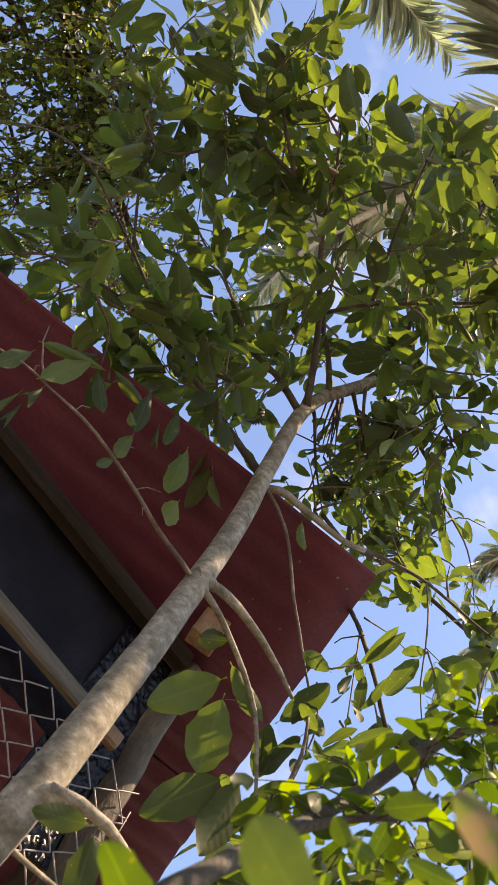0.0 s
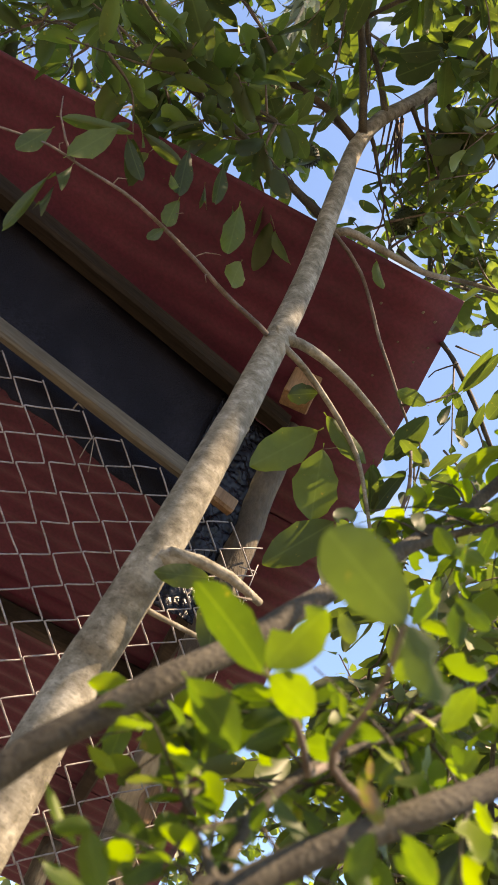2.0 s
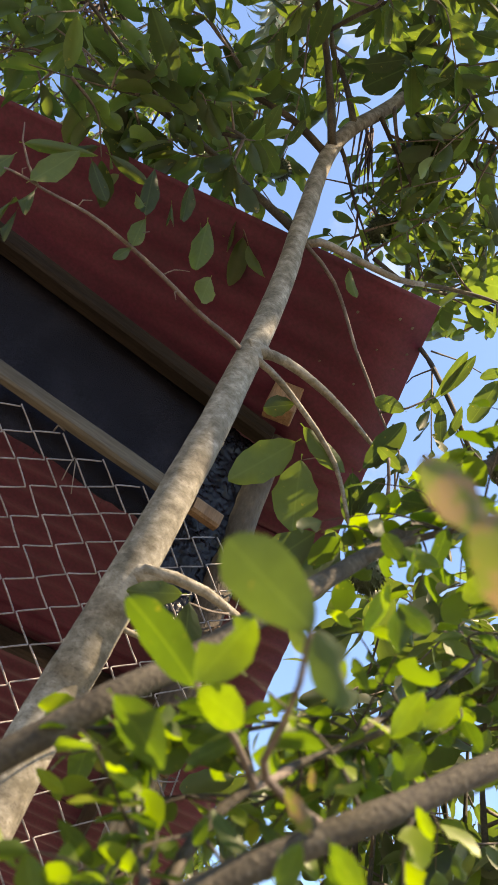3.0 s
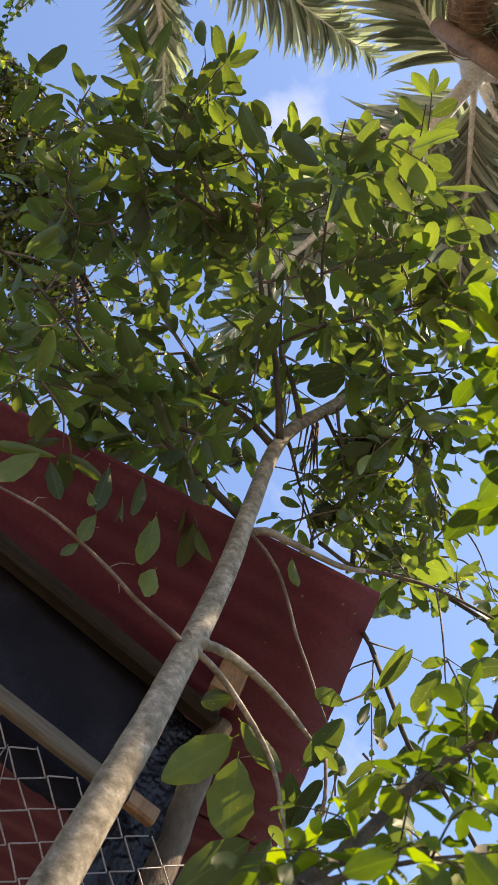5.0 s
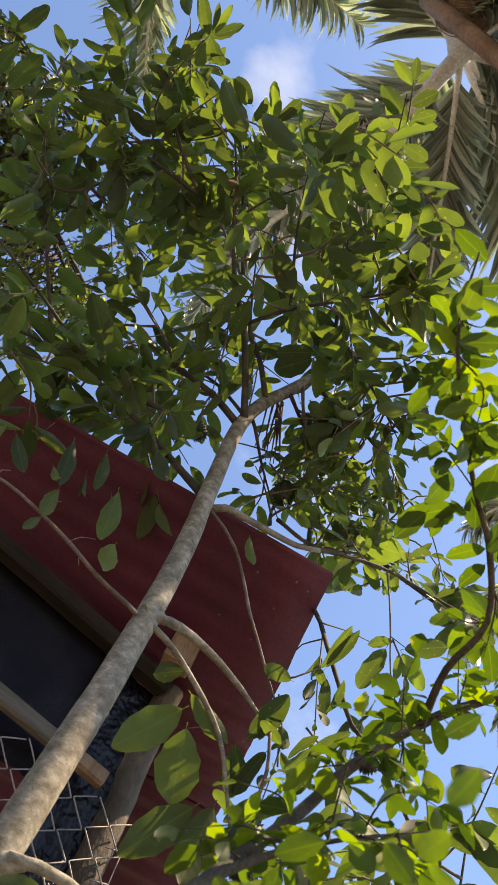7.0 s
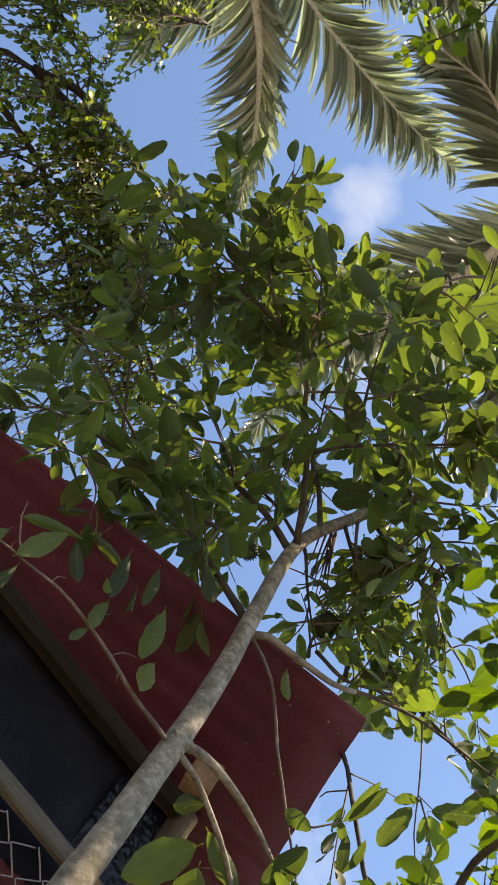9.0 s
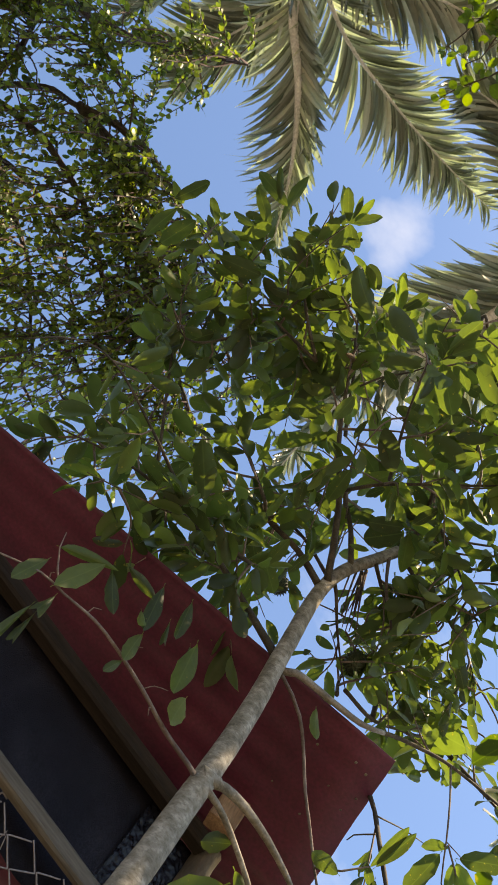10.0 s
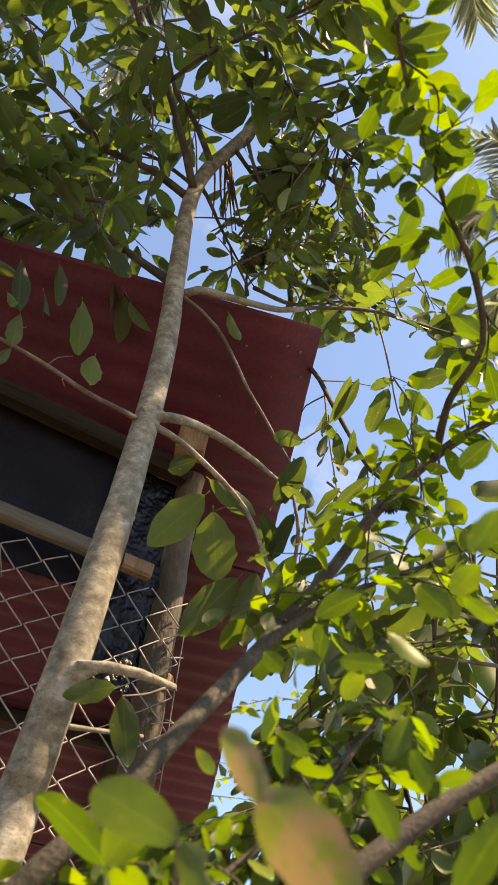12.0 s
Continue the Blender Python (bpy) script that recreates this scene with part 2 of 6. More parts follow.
FRUIT_GREEN = mottled("fruit_skin", [(0.3, (0.022, 0.036, 0.014)), (0.7, (0.05, 0.072, 0.026))], 20.0, 120.0, 0.6)
SOIL = mottled("sandy_soil_and_grass", [(0.3, (0.12, 0.098, 0.072)), (0.5, (0.18, 0.152, 0.118)), (0.64, (0.25, 0.215, 0.17)), (0.7, (0.08, 0.11, 0.04))], 0.8, 14.0, 0.95, None, 0.6, 0.0, 0.03)


# ---- building helpers ----
def part(name, bm, mat, parent=None, label=""):
    me = bpy.data.meshes.new(name)
    bm.to_mesh(me)
    bm.free()
    me.materials.append(mat)
    ob = new(name, me)
    ob.parent = parent
    if label:
        tagged(ob, label)
    return ob


def mesh_part(name, verts, faces, mat, parent=None, smooth=False, label=""):
    me = bpy.data.meshes.new(name)
    me.from_pydata([tuple(v) for v in verts], [], faces)
    me.materials.append(mat)
    if smooth:
        me.polygons.foreach_set("use_smooth", [True] * len(me.polygons))
    me.update()
    ob = new(name, me)
    ob.parent = parent
    if label:
        tagged(ob, label)
    return ob


def thing(name, label, category, group="", kind="", at=(0, 0, 0)):
    ob = new(name)
    ob.empty_display_size = 0.1
    ob.location = at
    return tagged(ob, label, category, group, kind)


def curve_points(pts, step):
    """Catmull-Rom through the points, with one sample about every step metres."""
    p = [Vector(q) for q in pts]
    p = [p[0] * 2 - p[1]] + p + [p[-1] * 2 - p[-2]]
    out = []
    for i in range(1, len(p) - 2):
        a, b, c, d = p[i - 1:i + 3]
        n = max(1, int((c - b).length / step))
        for k in range(n):
            t = k / n
            out.append(0.5 * (2 * b + (c - a) * t + (2 * a - 5 * b + 4 * c - d) * t * t + (3 * b - a - 3 * c + d) * t ** 3))
    out.append(p[-2])
    return out


def tube(pts, r0, r1, step=0.03, sides=8, rough=0.06, wander=0.0, power=1.0, seed=0.0):
    """Vertices and faces of a tapering, slightly uneven stem through the points."""
    path = curve_points(pts, step)
    verts, faces = [], []
    n = len(path)
    side = None
    for i, q in enumerate(path):
        d = (path[min(i + 1, n - 1)] - path[max(i - 1, 0)]).normalized()
        if side is None:
            side = d.orthogonal().normalized()
        side = (side - d * side.dot(d)).normalized()
        up = d.cross(side)
        f = i / max(1, n - 1)
        r = r0 + (r1 - r0) * f ** power
        if wander:
            q = q + noise.noise_vector(q * 6 + Vector((seed, 0, 0))) * wander
        for k in range(sides):
            a = 2 * math.pi * k / sides
            o = side * math.cos(a) + up * math.sin(a)
            rr = r * (1 + rough * 2 * noise.noise((q + o * r) * 22 + Vector((seed, 7, 3))) + rough * noise.noise((q + o * r) * 70))
            verts.append(q + o * rr)
    for i in range(n - 1):
        for k in range(sides):
            a, b = i * sides + k, i * sides + (k + 1) % sides
            faces.append((a, b, b + sides, a + sides))
    faces.append(tuple(range(sides))[::-1])
    faces.append(tuple(range((n - 1) * sides, n * sides)))
    return verts, faces


def limb(name, parent, pts, r0, r1, mat=None, sides=8, step=0.03, rough=0.06, wander=0.0, power=1.0, label=""):
    v, f = tube(pts, r0, r1, step, sides, rough, wander, power, len(pts) * 3.1 + r0 * 100)
    return mesh_part(name, v, f, mat or BARK, parent, True, label)


def box(name, parent, size, m, mat, bevel=0.004, label=""):
    bm = bmesh.new()
    bmesh.ops.create_cube(bm, size=1, matrix=Matrix.Diagonal((*size, 1)))
    bmesh.ops.bevel(bm, geom=bm.edges[:], offset=bevel, segments=1, affect="EDGES")
    for v in bm.verts:
        v.co += noise.noise_vector(v.co * 5 + m.translation) * bevel * 0.5
    bm.transform(m)
    return part(name, bm, mat, parent, label)


# ---- leaves ----
def blade(width, fold, curl, tip, stations=7, blunt=0.78):
    """A rounded leaf one long along +y, widest at tip of its length, with a folded midrib and a short stalk."""
    v, f = [], []
    for i in range(stations):
        s = 0.5 - 0.5 * math.cos(math.pi * i / (stations - 1))
        q = (s - tip) / (1 - tip) if s > tip else (tip - s) / tip
        w = 0.5 * width * max(0.0, 1 - q ** 2) ** (blunt if s > tip else blunt + 0.12) + 0.006
        bend = -curl * s * s
        z = 0.025 * math.sin(s * 8 + tip * 19 + width * 30)
        wl, wr = w * (1 + 0.06 * math.sin(s * 21 + tip * 40)), w * (1 + 0.06 * math.sin(s * 25 + width * 50))
        v += [(-wl, s, bend + fold * w + z), (-w * 0.5, s, bend + fold * w * 0.32 + z * 0.3), (0, s, bend), (w * 0.5, s, bend + fold * w * 0.32 - z * 0.3), (wr, s, bend + fold * w - z)]
    for i in range(stations - 1):
        a = i * 5
        f += [(a + k, a + k + 1, a + k + 6, a + k + 5) for k in range(4)]
    k = len(v)
    v += [(-0.01, -0.09, 0.004), (0.01, -0.09, 0.004)]
    f.append((k, k + 1, 3, 1))
    return v, f


BLADES = [blade(0.42, 0.35, 0.12, 0.52, 11, 0.62), blade(0.45, 0.15, 0.2, 0.57, 11, 0.6), blade(0.38, 0.5, 0.05, 0.52, 11, 0.78), blade(0.48, 0.22, -0.1, 0.57, 11, 0.58), blade(0.4, 0.4, 0.3, 0.5, 11, 0.64), blade(0.5, 0.1, 0.1, 0.6, 11, 0.56)]
ROUND_BLADES = BLADES[:6] + [blade(0.6, 0.2, 0.15, 0.5, 11, 0.75), blade(0.55, 0.3, 0.1, 0.48, 11, 0.8), blade(0.66, 0.1, 0.2, 0.52, 11, 0.72)]
def torn(vf, side, first, last, depth):
    """The same leaf with a bite out of one edge."""
    v = [list(p) for p in vf[0]]
    for i in range(first, last):
        e, m = i * 5 + (0 if side < 0 else 4), i * 5 + (1 if side < 0 else 3)
        v[e][0], v[m][0] = v[e][0] * (1 - depth), v[m][0] * (1 - depth * 0.6)
    return [tuple(p) for p in v], vf[1]


ROUND_BLADES += [torn(blade(0.62, 0.12, 0.12, 0.52, 13, 0.7), 1, 6, 9, 0.65), torn(blade(0.6, 0.2, 0.08, 0.5, 13, 0.72), -1, 8, 11, 0.7)]
CURLED = blade(0.34, 1.1, 0.55, 0.5, 9)
# oval leaves of the crown
BLADES += [blade(0.42, 0.35, 0.16, 0.55, 8, 0.6), blade(0.46, 0.16, 0.26, 0.6, 8, 0.56), blade(0.38, 0.5, 0.1, 0.52, 8, 0.68), blade(0.44, 0.25, -0.12, 0.57, 8, 0.6)]
BLADES.append(CURLED)
# pointed hanging leaves
BLADES += [blade(0.38, 0.3, 0.12, 0.48, 13, 0.82), blade(0.46, 0.12, 0.15, 0.46, 13, 0.8), blade(0.6, 0.1, 0.1, 0.55, 13, 0.7)]


def blade_mesh(name, vf, mat):
    me = bpy.data.meshes.new(name)
    me.from_pydata(vf[0], [], vf[1])
    me.materials.append(mat)
    me.polygons.foreach_set("use_smooth", [True] * len(me.polygons))
    me.update()
    return me


def leaf_pose(base, tip, normal, width=1.0):
    """The frame of a leaf that runs from base to tip, its face along normal."""
    y = Vector(tip) - Vector(base)
    size = y.length
    y.normalize()
    z = Vector(normal)
    z = (z - y * z.dot(y))
    z = z.normalized() if z.length > 1e-4 else y.orthogonal().normalized()
    x = y.cross(z)
    m = Matrix((x, y, z)).transposed().to_4x4()
    m.translation = base
    return m @ Matrix.Diagonal((size * width, size, size, 1))


POCKETS = []        # open places in the crowns: centre, radius
NEAR_POCKETS = []   # open places in the nearest crown alone
BARE_LIMBS = []     # limbs with no leaves hanging below them


def in_pocket(p):
    """Whether a place lies in one of the crown's open pockets, or below it towards the path."""
    w = p - SEEN_FROM
    for c, r in POCKETS + (NEAR_POCKETS if w.length < 3.2 else []):
        v = c - SEEN_FROM
        d = v.length
        s = w.dot(v) / d
        if s > 0.3 * d and (w - v * (s / d)).length < r * s / d:
            return True
    for c, r in BARE_LIMBS:
        v = c - SEEN_FROM
        d = v.length
        s = w.dot(v) / d
        if 0.3 * d < s < d * 1.03 and (w - v * (s / d)).length < r * s / d:
            return True
    return False


SEEN_FROM = Vector((-0.6, 0.13, 1.44))   # about the middle of the path


class Foliage:
    """The leaves of one plant: the chosen ones are parts, the others are joined."""

    def __init__(self, parent, mat, joined, blades=BLADES, open_crown=False):
        self.parent, self.joined, self.blades, self.open_crown = parent, joined, blades, open_crown
        self.meshes = [blade_mesh("leaf", b, mat) for b in blades]
        self.rest, self.count = [], 0

    def leaf(self, base, tip, normal, width=1.0, single=True, kind=None):
        k = random.randrange(min(6, len(self.blades))) if kind is None else kind
        m = leaf_pose(base, tip, normal, width)
        if single and self.count < 300:
            ob = new("leaf", self.meshes[k])
            ob.parent, ob.matrix_basis = self.parent, m
            self.count += 1
        else:
            self.rest.append((m, k))

    def spray(self, pts, n, size, droop=0.35, flat=0.5, single=False, start=0.25, width=1.0, spread=55):
        """Leaves set alternately along a twig, the last one at its end."""
        path = curve_points(pts, 0.02)
        for i in range(n):
            f = start + (1 - start) * i / max(1, n - 1)
            k = min(len(path) - 1, int(f * (len(path) - 1)))
            q = path[k]
            d = (path[min(k + 1, len(path) - 1)] - path[max(k - 1, 0)]).normalized()
            side = d.cross(Vector((0, 0, 1)))
            side = side.normalized() if side.length > 0.05 else Vector((random.uniform(-1, 1), random.uniform(-1, 1), 0)).normalized()
            a = radians(random.gauss(spread, 14)) * (1 if i % 2 else -1)
            if i == n - 1:
                a *= 0.2
            way = d * math.cos(a) + side * math.sin(a) + Vector((0, 0, -droop * random.uniform(0.2, 1.6)))
            way += Vector((random.gauss(0, 0.16), random.gauss(0, 0.16), random.gauss(0, 0.16)))
            way.normalize()
            up = Vector((random.gauss(0, flat), random.gauss(0, flat), 1))
            s = size * random.uniform(0.68, 1.18)
            b = q + way * s * 0.1
            if not (self.open_crown and in_pocket(b + way * s * 0.5)):
                self.leaf(b, b + way * s, up, width * random.uniform(0.85, 1.12), single, random.randrange(6, min(10, len(self.blades))) if len(self.blades) > 6 else None)

    def finish(self, name="foliage"):
        if not self.rest:
            return
        vs, fs, at = [], [], 0
        for m, k in self.rest:
            bv, bf = self.blades[k]
            a = np.array(bv) @ np.array(m.to_3x3()).T + np.array(m.translation)
            vs.append(a)
            fs += [tuple(i + at for i in q) for q in bf]
            at += len(bv)
        ob = mesh_part(name, np.concatenate(vs).tolist(), fs, self.joined, self.parent, True)
        tagged(ob, kind="stuff")


def twigs_round(foliage, parent, pts, count, reach, size, per=8, up=0.2, mat=None, radius=0.0035, single=False, rng=0.25, droop=0.35, bias=(0, 0, 0), width=1.0):
    """Side twigs along a limb, each with its leaves."""
    path = curve_points(pts, 0.04)
    for i in range(count):
        q = path[int((rng + (1 - rng) * (i + random.random()) / count) * (len(path) - 1))]
        d = Vector((random.gauss(0, 1), random.gauss(0, 1), random.gauss(0, 0.7) + up)) + Vector(bias)
        d.normalize()
        s = reach * random.uniform(0.5, 1.25)
        mid = q + d * s * 0.5 + Vector((random.gauss(0, 0.12), random.gauss(0, 0.12), 0.06)) * s
        end = q + d * s + Vector((random.gauss(0, 0.15), random.gauss(0, 0.15), -0.05)) * s
        if foliage.open_crown and in_pocket(end):
            continue
        limb("twig", parent, [q, mid, end], radius * random.uniform(0.8, 1.3), radius * 0.35, mat or TWIG, 5, s / 9, 0.05)
        foliage.spray([q, mid, end], max(3, int(per * random.uniform(0.75, 1.25))), size, droop, 0.8, single, 0.3, width)


# ---- ground ----
gv, gf = [], []
GN = 60
for j in range(GN + 1):
    for i in range(GN + 1):
        u, w = i / GN * 2 - 1, j / GN * 2 - 1
        x, y = 400 * u * abs(u) ** 1.8, 400 * w * abs(w) ** 1.8
        gv.append((x, y, 0.03 * noise.noise(Vector((x, y, 0)) * 0.9) * min(1, 20 / (abs(x) + abs(y) + 1))))
for j in range(GN):
    for i in range(GN):
        a = j * (GN + 1) + i
        gf.append((a, a + 1, a + GN + 2, a + GN + 1))
tagged(mesh_part("ground", gv, gf, SOIL, None, True), "pale sandy soil with patches of grass", "ground", kind="structure")


# ---- the shed ----
CORNER = Vector((0.116, 1.106, 3.012))
ROOF_U = Vector((-0.957, 0.285, 0.0245))     # along the near edge
ROOF_V = Vector((0.378, 0.912, -0.266))      # along the end edge, away from the camera
ROOF_N = ROOF_U.cross(ROOF_V).normalized() * -1
if ROOF_N.z < 0:
    ROOF_N = -ROOF_N
shed = thing("shed", "small shed with a red corrugated roof on wooden posts", "shed")


def roof_sheet(v0, v1, length, lift):
    """One corrugated sheet; its waves run along the near edge."""
    rows, cols = int((v1 - v0) / 0.0127) + 1, 26
    top, faces = [], []
    for j in range(rows + 1):
        v = v0 + (v1 - v0) * j / rows
        for i in range(cols + 1):
            u = length * i / cols
            wave = (0.0018 if v < 0.42 else 0.0055) * math.sin(v / 0.076 * 2 * math.pi)
            sag = 0.004 * noise.noise(Vector((u * 1.3, v * 1.7, lift * 30)))
            edge = 0.004 * noise.noise(Vector((v * 9, u * 9, 2.0))) if i in (0, cols) else 0
            top.append(CORNER + ROOF_U * (u + edge) + ROOF_V * v + ROOF_N * (wave + sag + lift))
    n = len(top)
    verts = top + [p + ROOF_N * 0.0025 for p in top]
    w = cols + 1
    for j in range(rows):
        for i in range(cols):
            a = j * w + i
            faces.append((a, a + w, a + w + 1, a + 1))
            faces.append((n + a, n + a + 1, n + a + w + 1, n + a + w))
    for i in range(cols):
        for a, b in ((i, i + 1), (rows * w + i + 1, rows * w + i)):
            faces.append((a, b, n + b, n + a))
    for j in range(rows):
        for a, b in (((j + 1) * w, j * w), (j * w + cols, (j + 1) * w + cols)):
            faces.append((a, b, n + b, n + a))
    return mesh_part("roof_sheet", verts, faces, ROOF_RED, shed, True, "dark red painted corrugated roof sheet")


for k in range(4):
    roof_sheet(k * 0.76, k * 0.76 + 0.836, 3.4, -0.005 * (k % 2))


ROOF_MARKS = ((0.073, 0.064), (0.039, 0.071), (0.026, 0.133), (0.096, 0.154), (0.116, 0.258), (0.042, 0.18), (0.17, 0.092), (0.213, 0.241))
for u, v in ROOF_MARKS:
    m = Matrix.Translation(CORNER + ROOF_U * u + ROOF_V * v - ROOF_N * 0.005) @ Matrix.Diagonal((1.0, 1.3, 0.5, 1.0))
    bm = bmesh.new()
    bmesh.ops.create_icosphere(bm, subdivisions=1, radius=random.uniform(0.0022, 0.0042), matrix=m)
    part("nail_tip", bm, OLD_WOOD, shed)


def roof_z(x, y):
    return CORNER.z - 0.1 * (x - CORNER.x) - 0.25 * (y - CORNER.y)


def beam(name, a, b, wide, high, mat, label=""):
    a, b = Vector(a), Vector(b)
    d = (b - a).normalized()
    s = d.cross(Vector((0, 0, 1))).normalized()
    u = s.cross(d)
    m = Matrix((d, s, u)).transposed().to_4x4()
    m.translation = (a + b) / 2
    bm = bmesh.new()
    n = max(2, int((b - a).length / 0.08))
    length = (b - a).length
    rings = []
    c = 0.15
    prof = [(-0.5 + c * high / wide, -0.5), (0.5 - c * high / wide, -0.5), (0.5, -0.5 + c), (0.5, 0.5 - c), (0.5 - c * high / wide, 0.5), (-0.5 + c * high / wide, 0.5), (-0.5, 0.5 - c), (-0.5, -0.5 + c)]
    for i in range(n + 1):
        x = -length / 2 + length * i / n
        ring = []
        for p, q in prof:
            o = noise.noise_vector(Vector((x * 7 + a.x * 3, p * 2, q * 2 + a.z))) * 0.0025
            ring.append(bm.verts.new((x + o.x, p * wide + o.y, q * high + o.z)))
        rings.append(ring)
    for r, t in zip(rings, rings[1:]):
        for k in range(8):
            bm.faces.new((r[k], r[(k + 1) % 8], t[(k + 1) % 8], t[k]))
    bm.faces.new(rings[0][::-1])
    bm.faces.new(rings[-1])
    bmesh.ops.recalc_face_normals(bm, faces=bm.faces[:])
    bm.transform(m)
    return part(name, bm, mat, shed, label)


beam("top_plate", (-2.9, 1.6, 2.89), (0.035, 1.6, 2.85), 0.05, 0.048, DARK_WOOD, "dark rough top beam")
beam("rail", (-2.9, 1.585, 2.552), (-0.085, 1.585, 2.523), 0.028, 0.041, OLD_WOOD, "pale weathered wooden rail")
beam("rail_end", (-0.083, 1.584, 2.523), (-0.010, 1.584, 2.522), 0.029, 0.039, FRESH_WOOD, "split orange end of the rail")
for v in (1.55,):
    a = CORNER + ROOF_V * v + ROOF_U * 0.2 - ROOF_N * 0.045
    beam("purlin", a, a + ROOF_U * 2.9, 0.05, 0.06, DARK_WOOD)
beam("rafter", (0.12, 1.75, roof_z(0.12, 1.75) - 0.06), (0.62, 3.5, roof_z(0.62, 3.5) - 0.065), 0.05, 0.07, DARK_WOOD)
# the corner post and the back posts
limb("post", shed, [(0.066, 1.64, 0.0), (0.07, 1.645, 0.9), (0.064, 1.638, 1.7), (0.066, 1.64, 2.35), (0.06, 1.625, 2.872)], 0.042, 0.035, POST_WOOD, 14, 0.04, 0.07, 0.006, label="round rough corner post")
limb("post", shed, [(0.65, 3.6, 0.0), (0.64, 3.58, 1.2), (0.65, 3.6, 2.28)], 0.05, 0.042, POST_WOOD, 10, 0.06, 0.07, 0.006)
limb("post", shed, [(-2.6, 1.66, 0.0), (-2.61, 1.65, 1.5), (-2.6, 1.65, 2.8)], 0.05, 0.042, POST_WOOD, 10, 0.06, 0.07, 0.006)
limb("post", shed, [(-2.2, 3.9, 0.0), (-2.21, 3.9, 1.5), (-2.2, 3.9, 2.45)], 0.05, 0.042, POST_WOOD, 10, 0.06, 0.07, 0.006)
# bare wood where the post has lost its skin
# the thin top band paints the sunlit side of a ring
for z0, z1, a0, a1 in ((1.985, 2.135, 262, 322), (1.86, 1.93, 255, 310), (2.285, 2.312, 275, 335)):
    pv, pf, rows, cols = [], [], 10, 8
    for j in range(rows + 1):
        z = z0 + (z1 - z0) * j / rows
        q = curve_points([(0.066, 1.64, 0.0), (0.07, 1.645, 0.9), (0.064, 1.638, 1.7), (0.066, 1.64, 2.35), (0.06, 1.625, 2.872)], 0.01)
        c = min(q, key=lambda p: abs(p.z - z))
        wide = max(0.08, math.sin(math.pi * (j + 0.35) / (rows + 0.7)) ** 0.5)
        for i in range(cols + 1):
            u = (i / cols - 0.5) * wide * (1 + 0.35 * noise.noise(Vector((z * 45, i // (cols / 2), 3.0))))
            a = radians((a0 + a1) / 2 + (a1 - a0) * u)
            r = 0.0455 + 0.0012 * noise.noise(Vector((z * 60, a * 3, 1.0)))
            pv.append(Vector((c.x + math.cos(a) * r, c.y + math.sin(a) * r, z)))
    for j in range(rows):
        for i in range(cols):
            k = j * (cols + 1) + i
            pf.append((k, k + 1, k + cols + 2, k + cols + 1))
    bare = mesh_part("bare_lit_patch", pv, pf, FRESH_WOOD, shed, True, "pale bare wood and a painted lit ring on the corner post")
    bare.modifiers.new("thickness", "SOLIDIFY").thickness = 0.006
box("post_block", shed, (0.072, 0.05, 0.1), pose(-0.002, 1.5, 2.878, -4, 3, -24), FRESH_WOOD, 0.0025, "pale cut wood block on the beam")


def draped(name, x0, x1, z0, z1, y, wave, seed, mat, label, cols=70, rows=12, fray=0.012, crumple=0.0):
    verts, faces = [], []
    for j in range(rows + 1):
        for i in range(cols + 1):
            s, t = i / cols, j / rows
            x = x0 + (x1 - x0) * s
            z = z1 + (z0 - z1) * t
            n1 = noise.noise(Vector((x * 3.1, z * 2.2, seed)))
            n2 = noise.noise(Vector((x * 11, z * 7, seed + 4)))
            z += (fray * (noise.noise(Vector((x * 9, 3, seed))) + 0.8 * noise.noise(Vector((x * 60, 1, seed))))) if j == rows else 0
            n3 = (noise.noise(Vector((x * 34, z * 26, seed + 9))) + 0.5 * noise.noise(Vector((x * 110, z * 80, seed + 2)))) * crumple
            verts.append((x, y + wave * (n1 + 0.45 * n2) * (0.25 + t) + n3, z))
    w = cols + 1
    for j in range(rows):
        for i in range(cols):
            a = j * w + i
            faces.append((a, a + 1, a + w + 1, a + w))
    ob = mesh_part(name, verts, faces, mat, shed, True, label)
    sol = ob.modifiers.new("thickness", "SOLIDIFY")
    sol.thickness = 0.0015
    return ob


draped("shade_cloth", -2.85, -0.06, 2.452, 2.875, 1.648, 0.014, 1.0, CLOTH, "black shade cloth with a frayed lower edge", 150, 14)
draped("plastic_sheet", -0.13, 0.035, 2.25, 2.84, 1.637, 0.022, 5.0, PLASTIC, "crumpled shiny black plastic film", 70, 220, 0.02, 0.006)
# loose threads on the cloth's lower edge
tv, tf = [], []
for i in range(260):
    x = random.uniform(-1.3, 0.0)
    z = 2.455 + random.uniform(-0.004, 0.01)
    dx, dz = random.gauss(0, 0.006), -random.uniform(0.008, 0.035)
    a = len(tv)
    tv += [(x, 1.645, z), (x + 0.0012, 1.647, z), (x + dx, 1.64 + random.gauss(0, 0.006), z + dz)]
    tf.append((a, a + 1, a + 2))
tagged(mesh_part("cloth_threads", tv, tf, CLOTH, shed), kind="stuff")

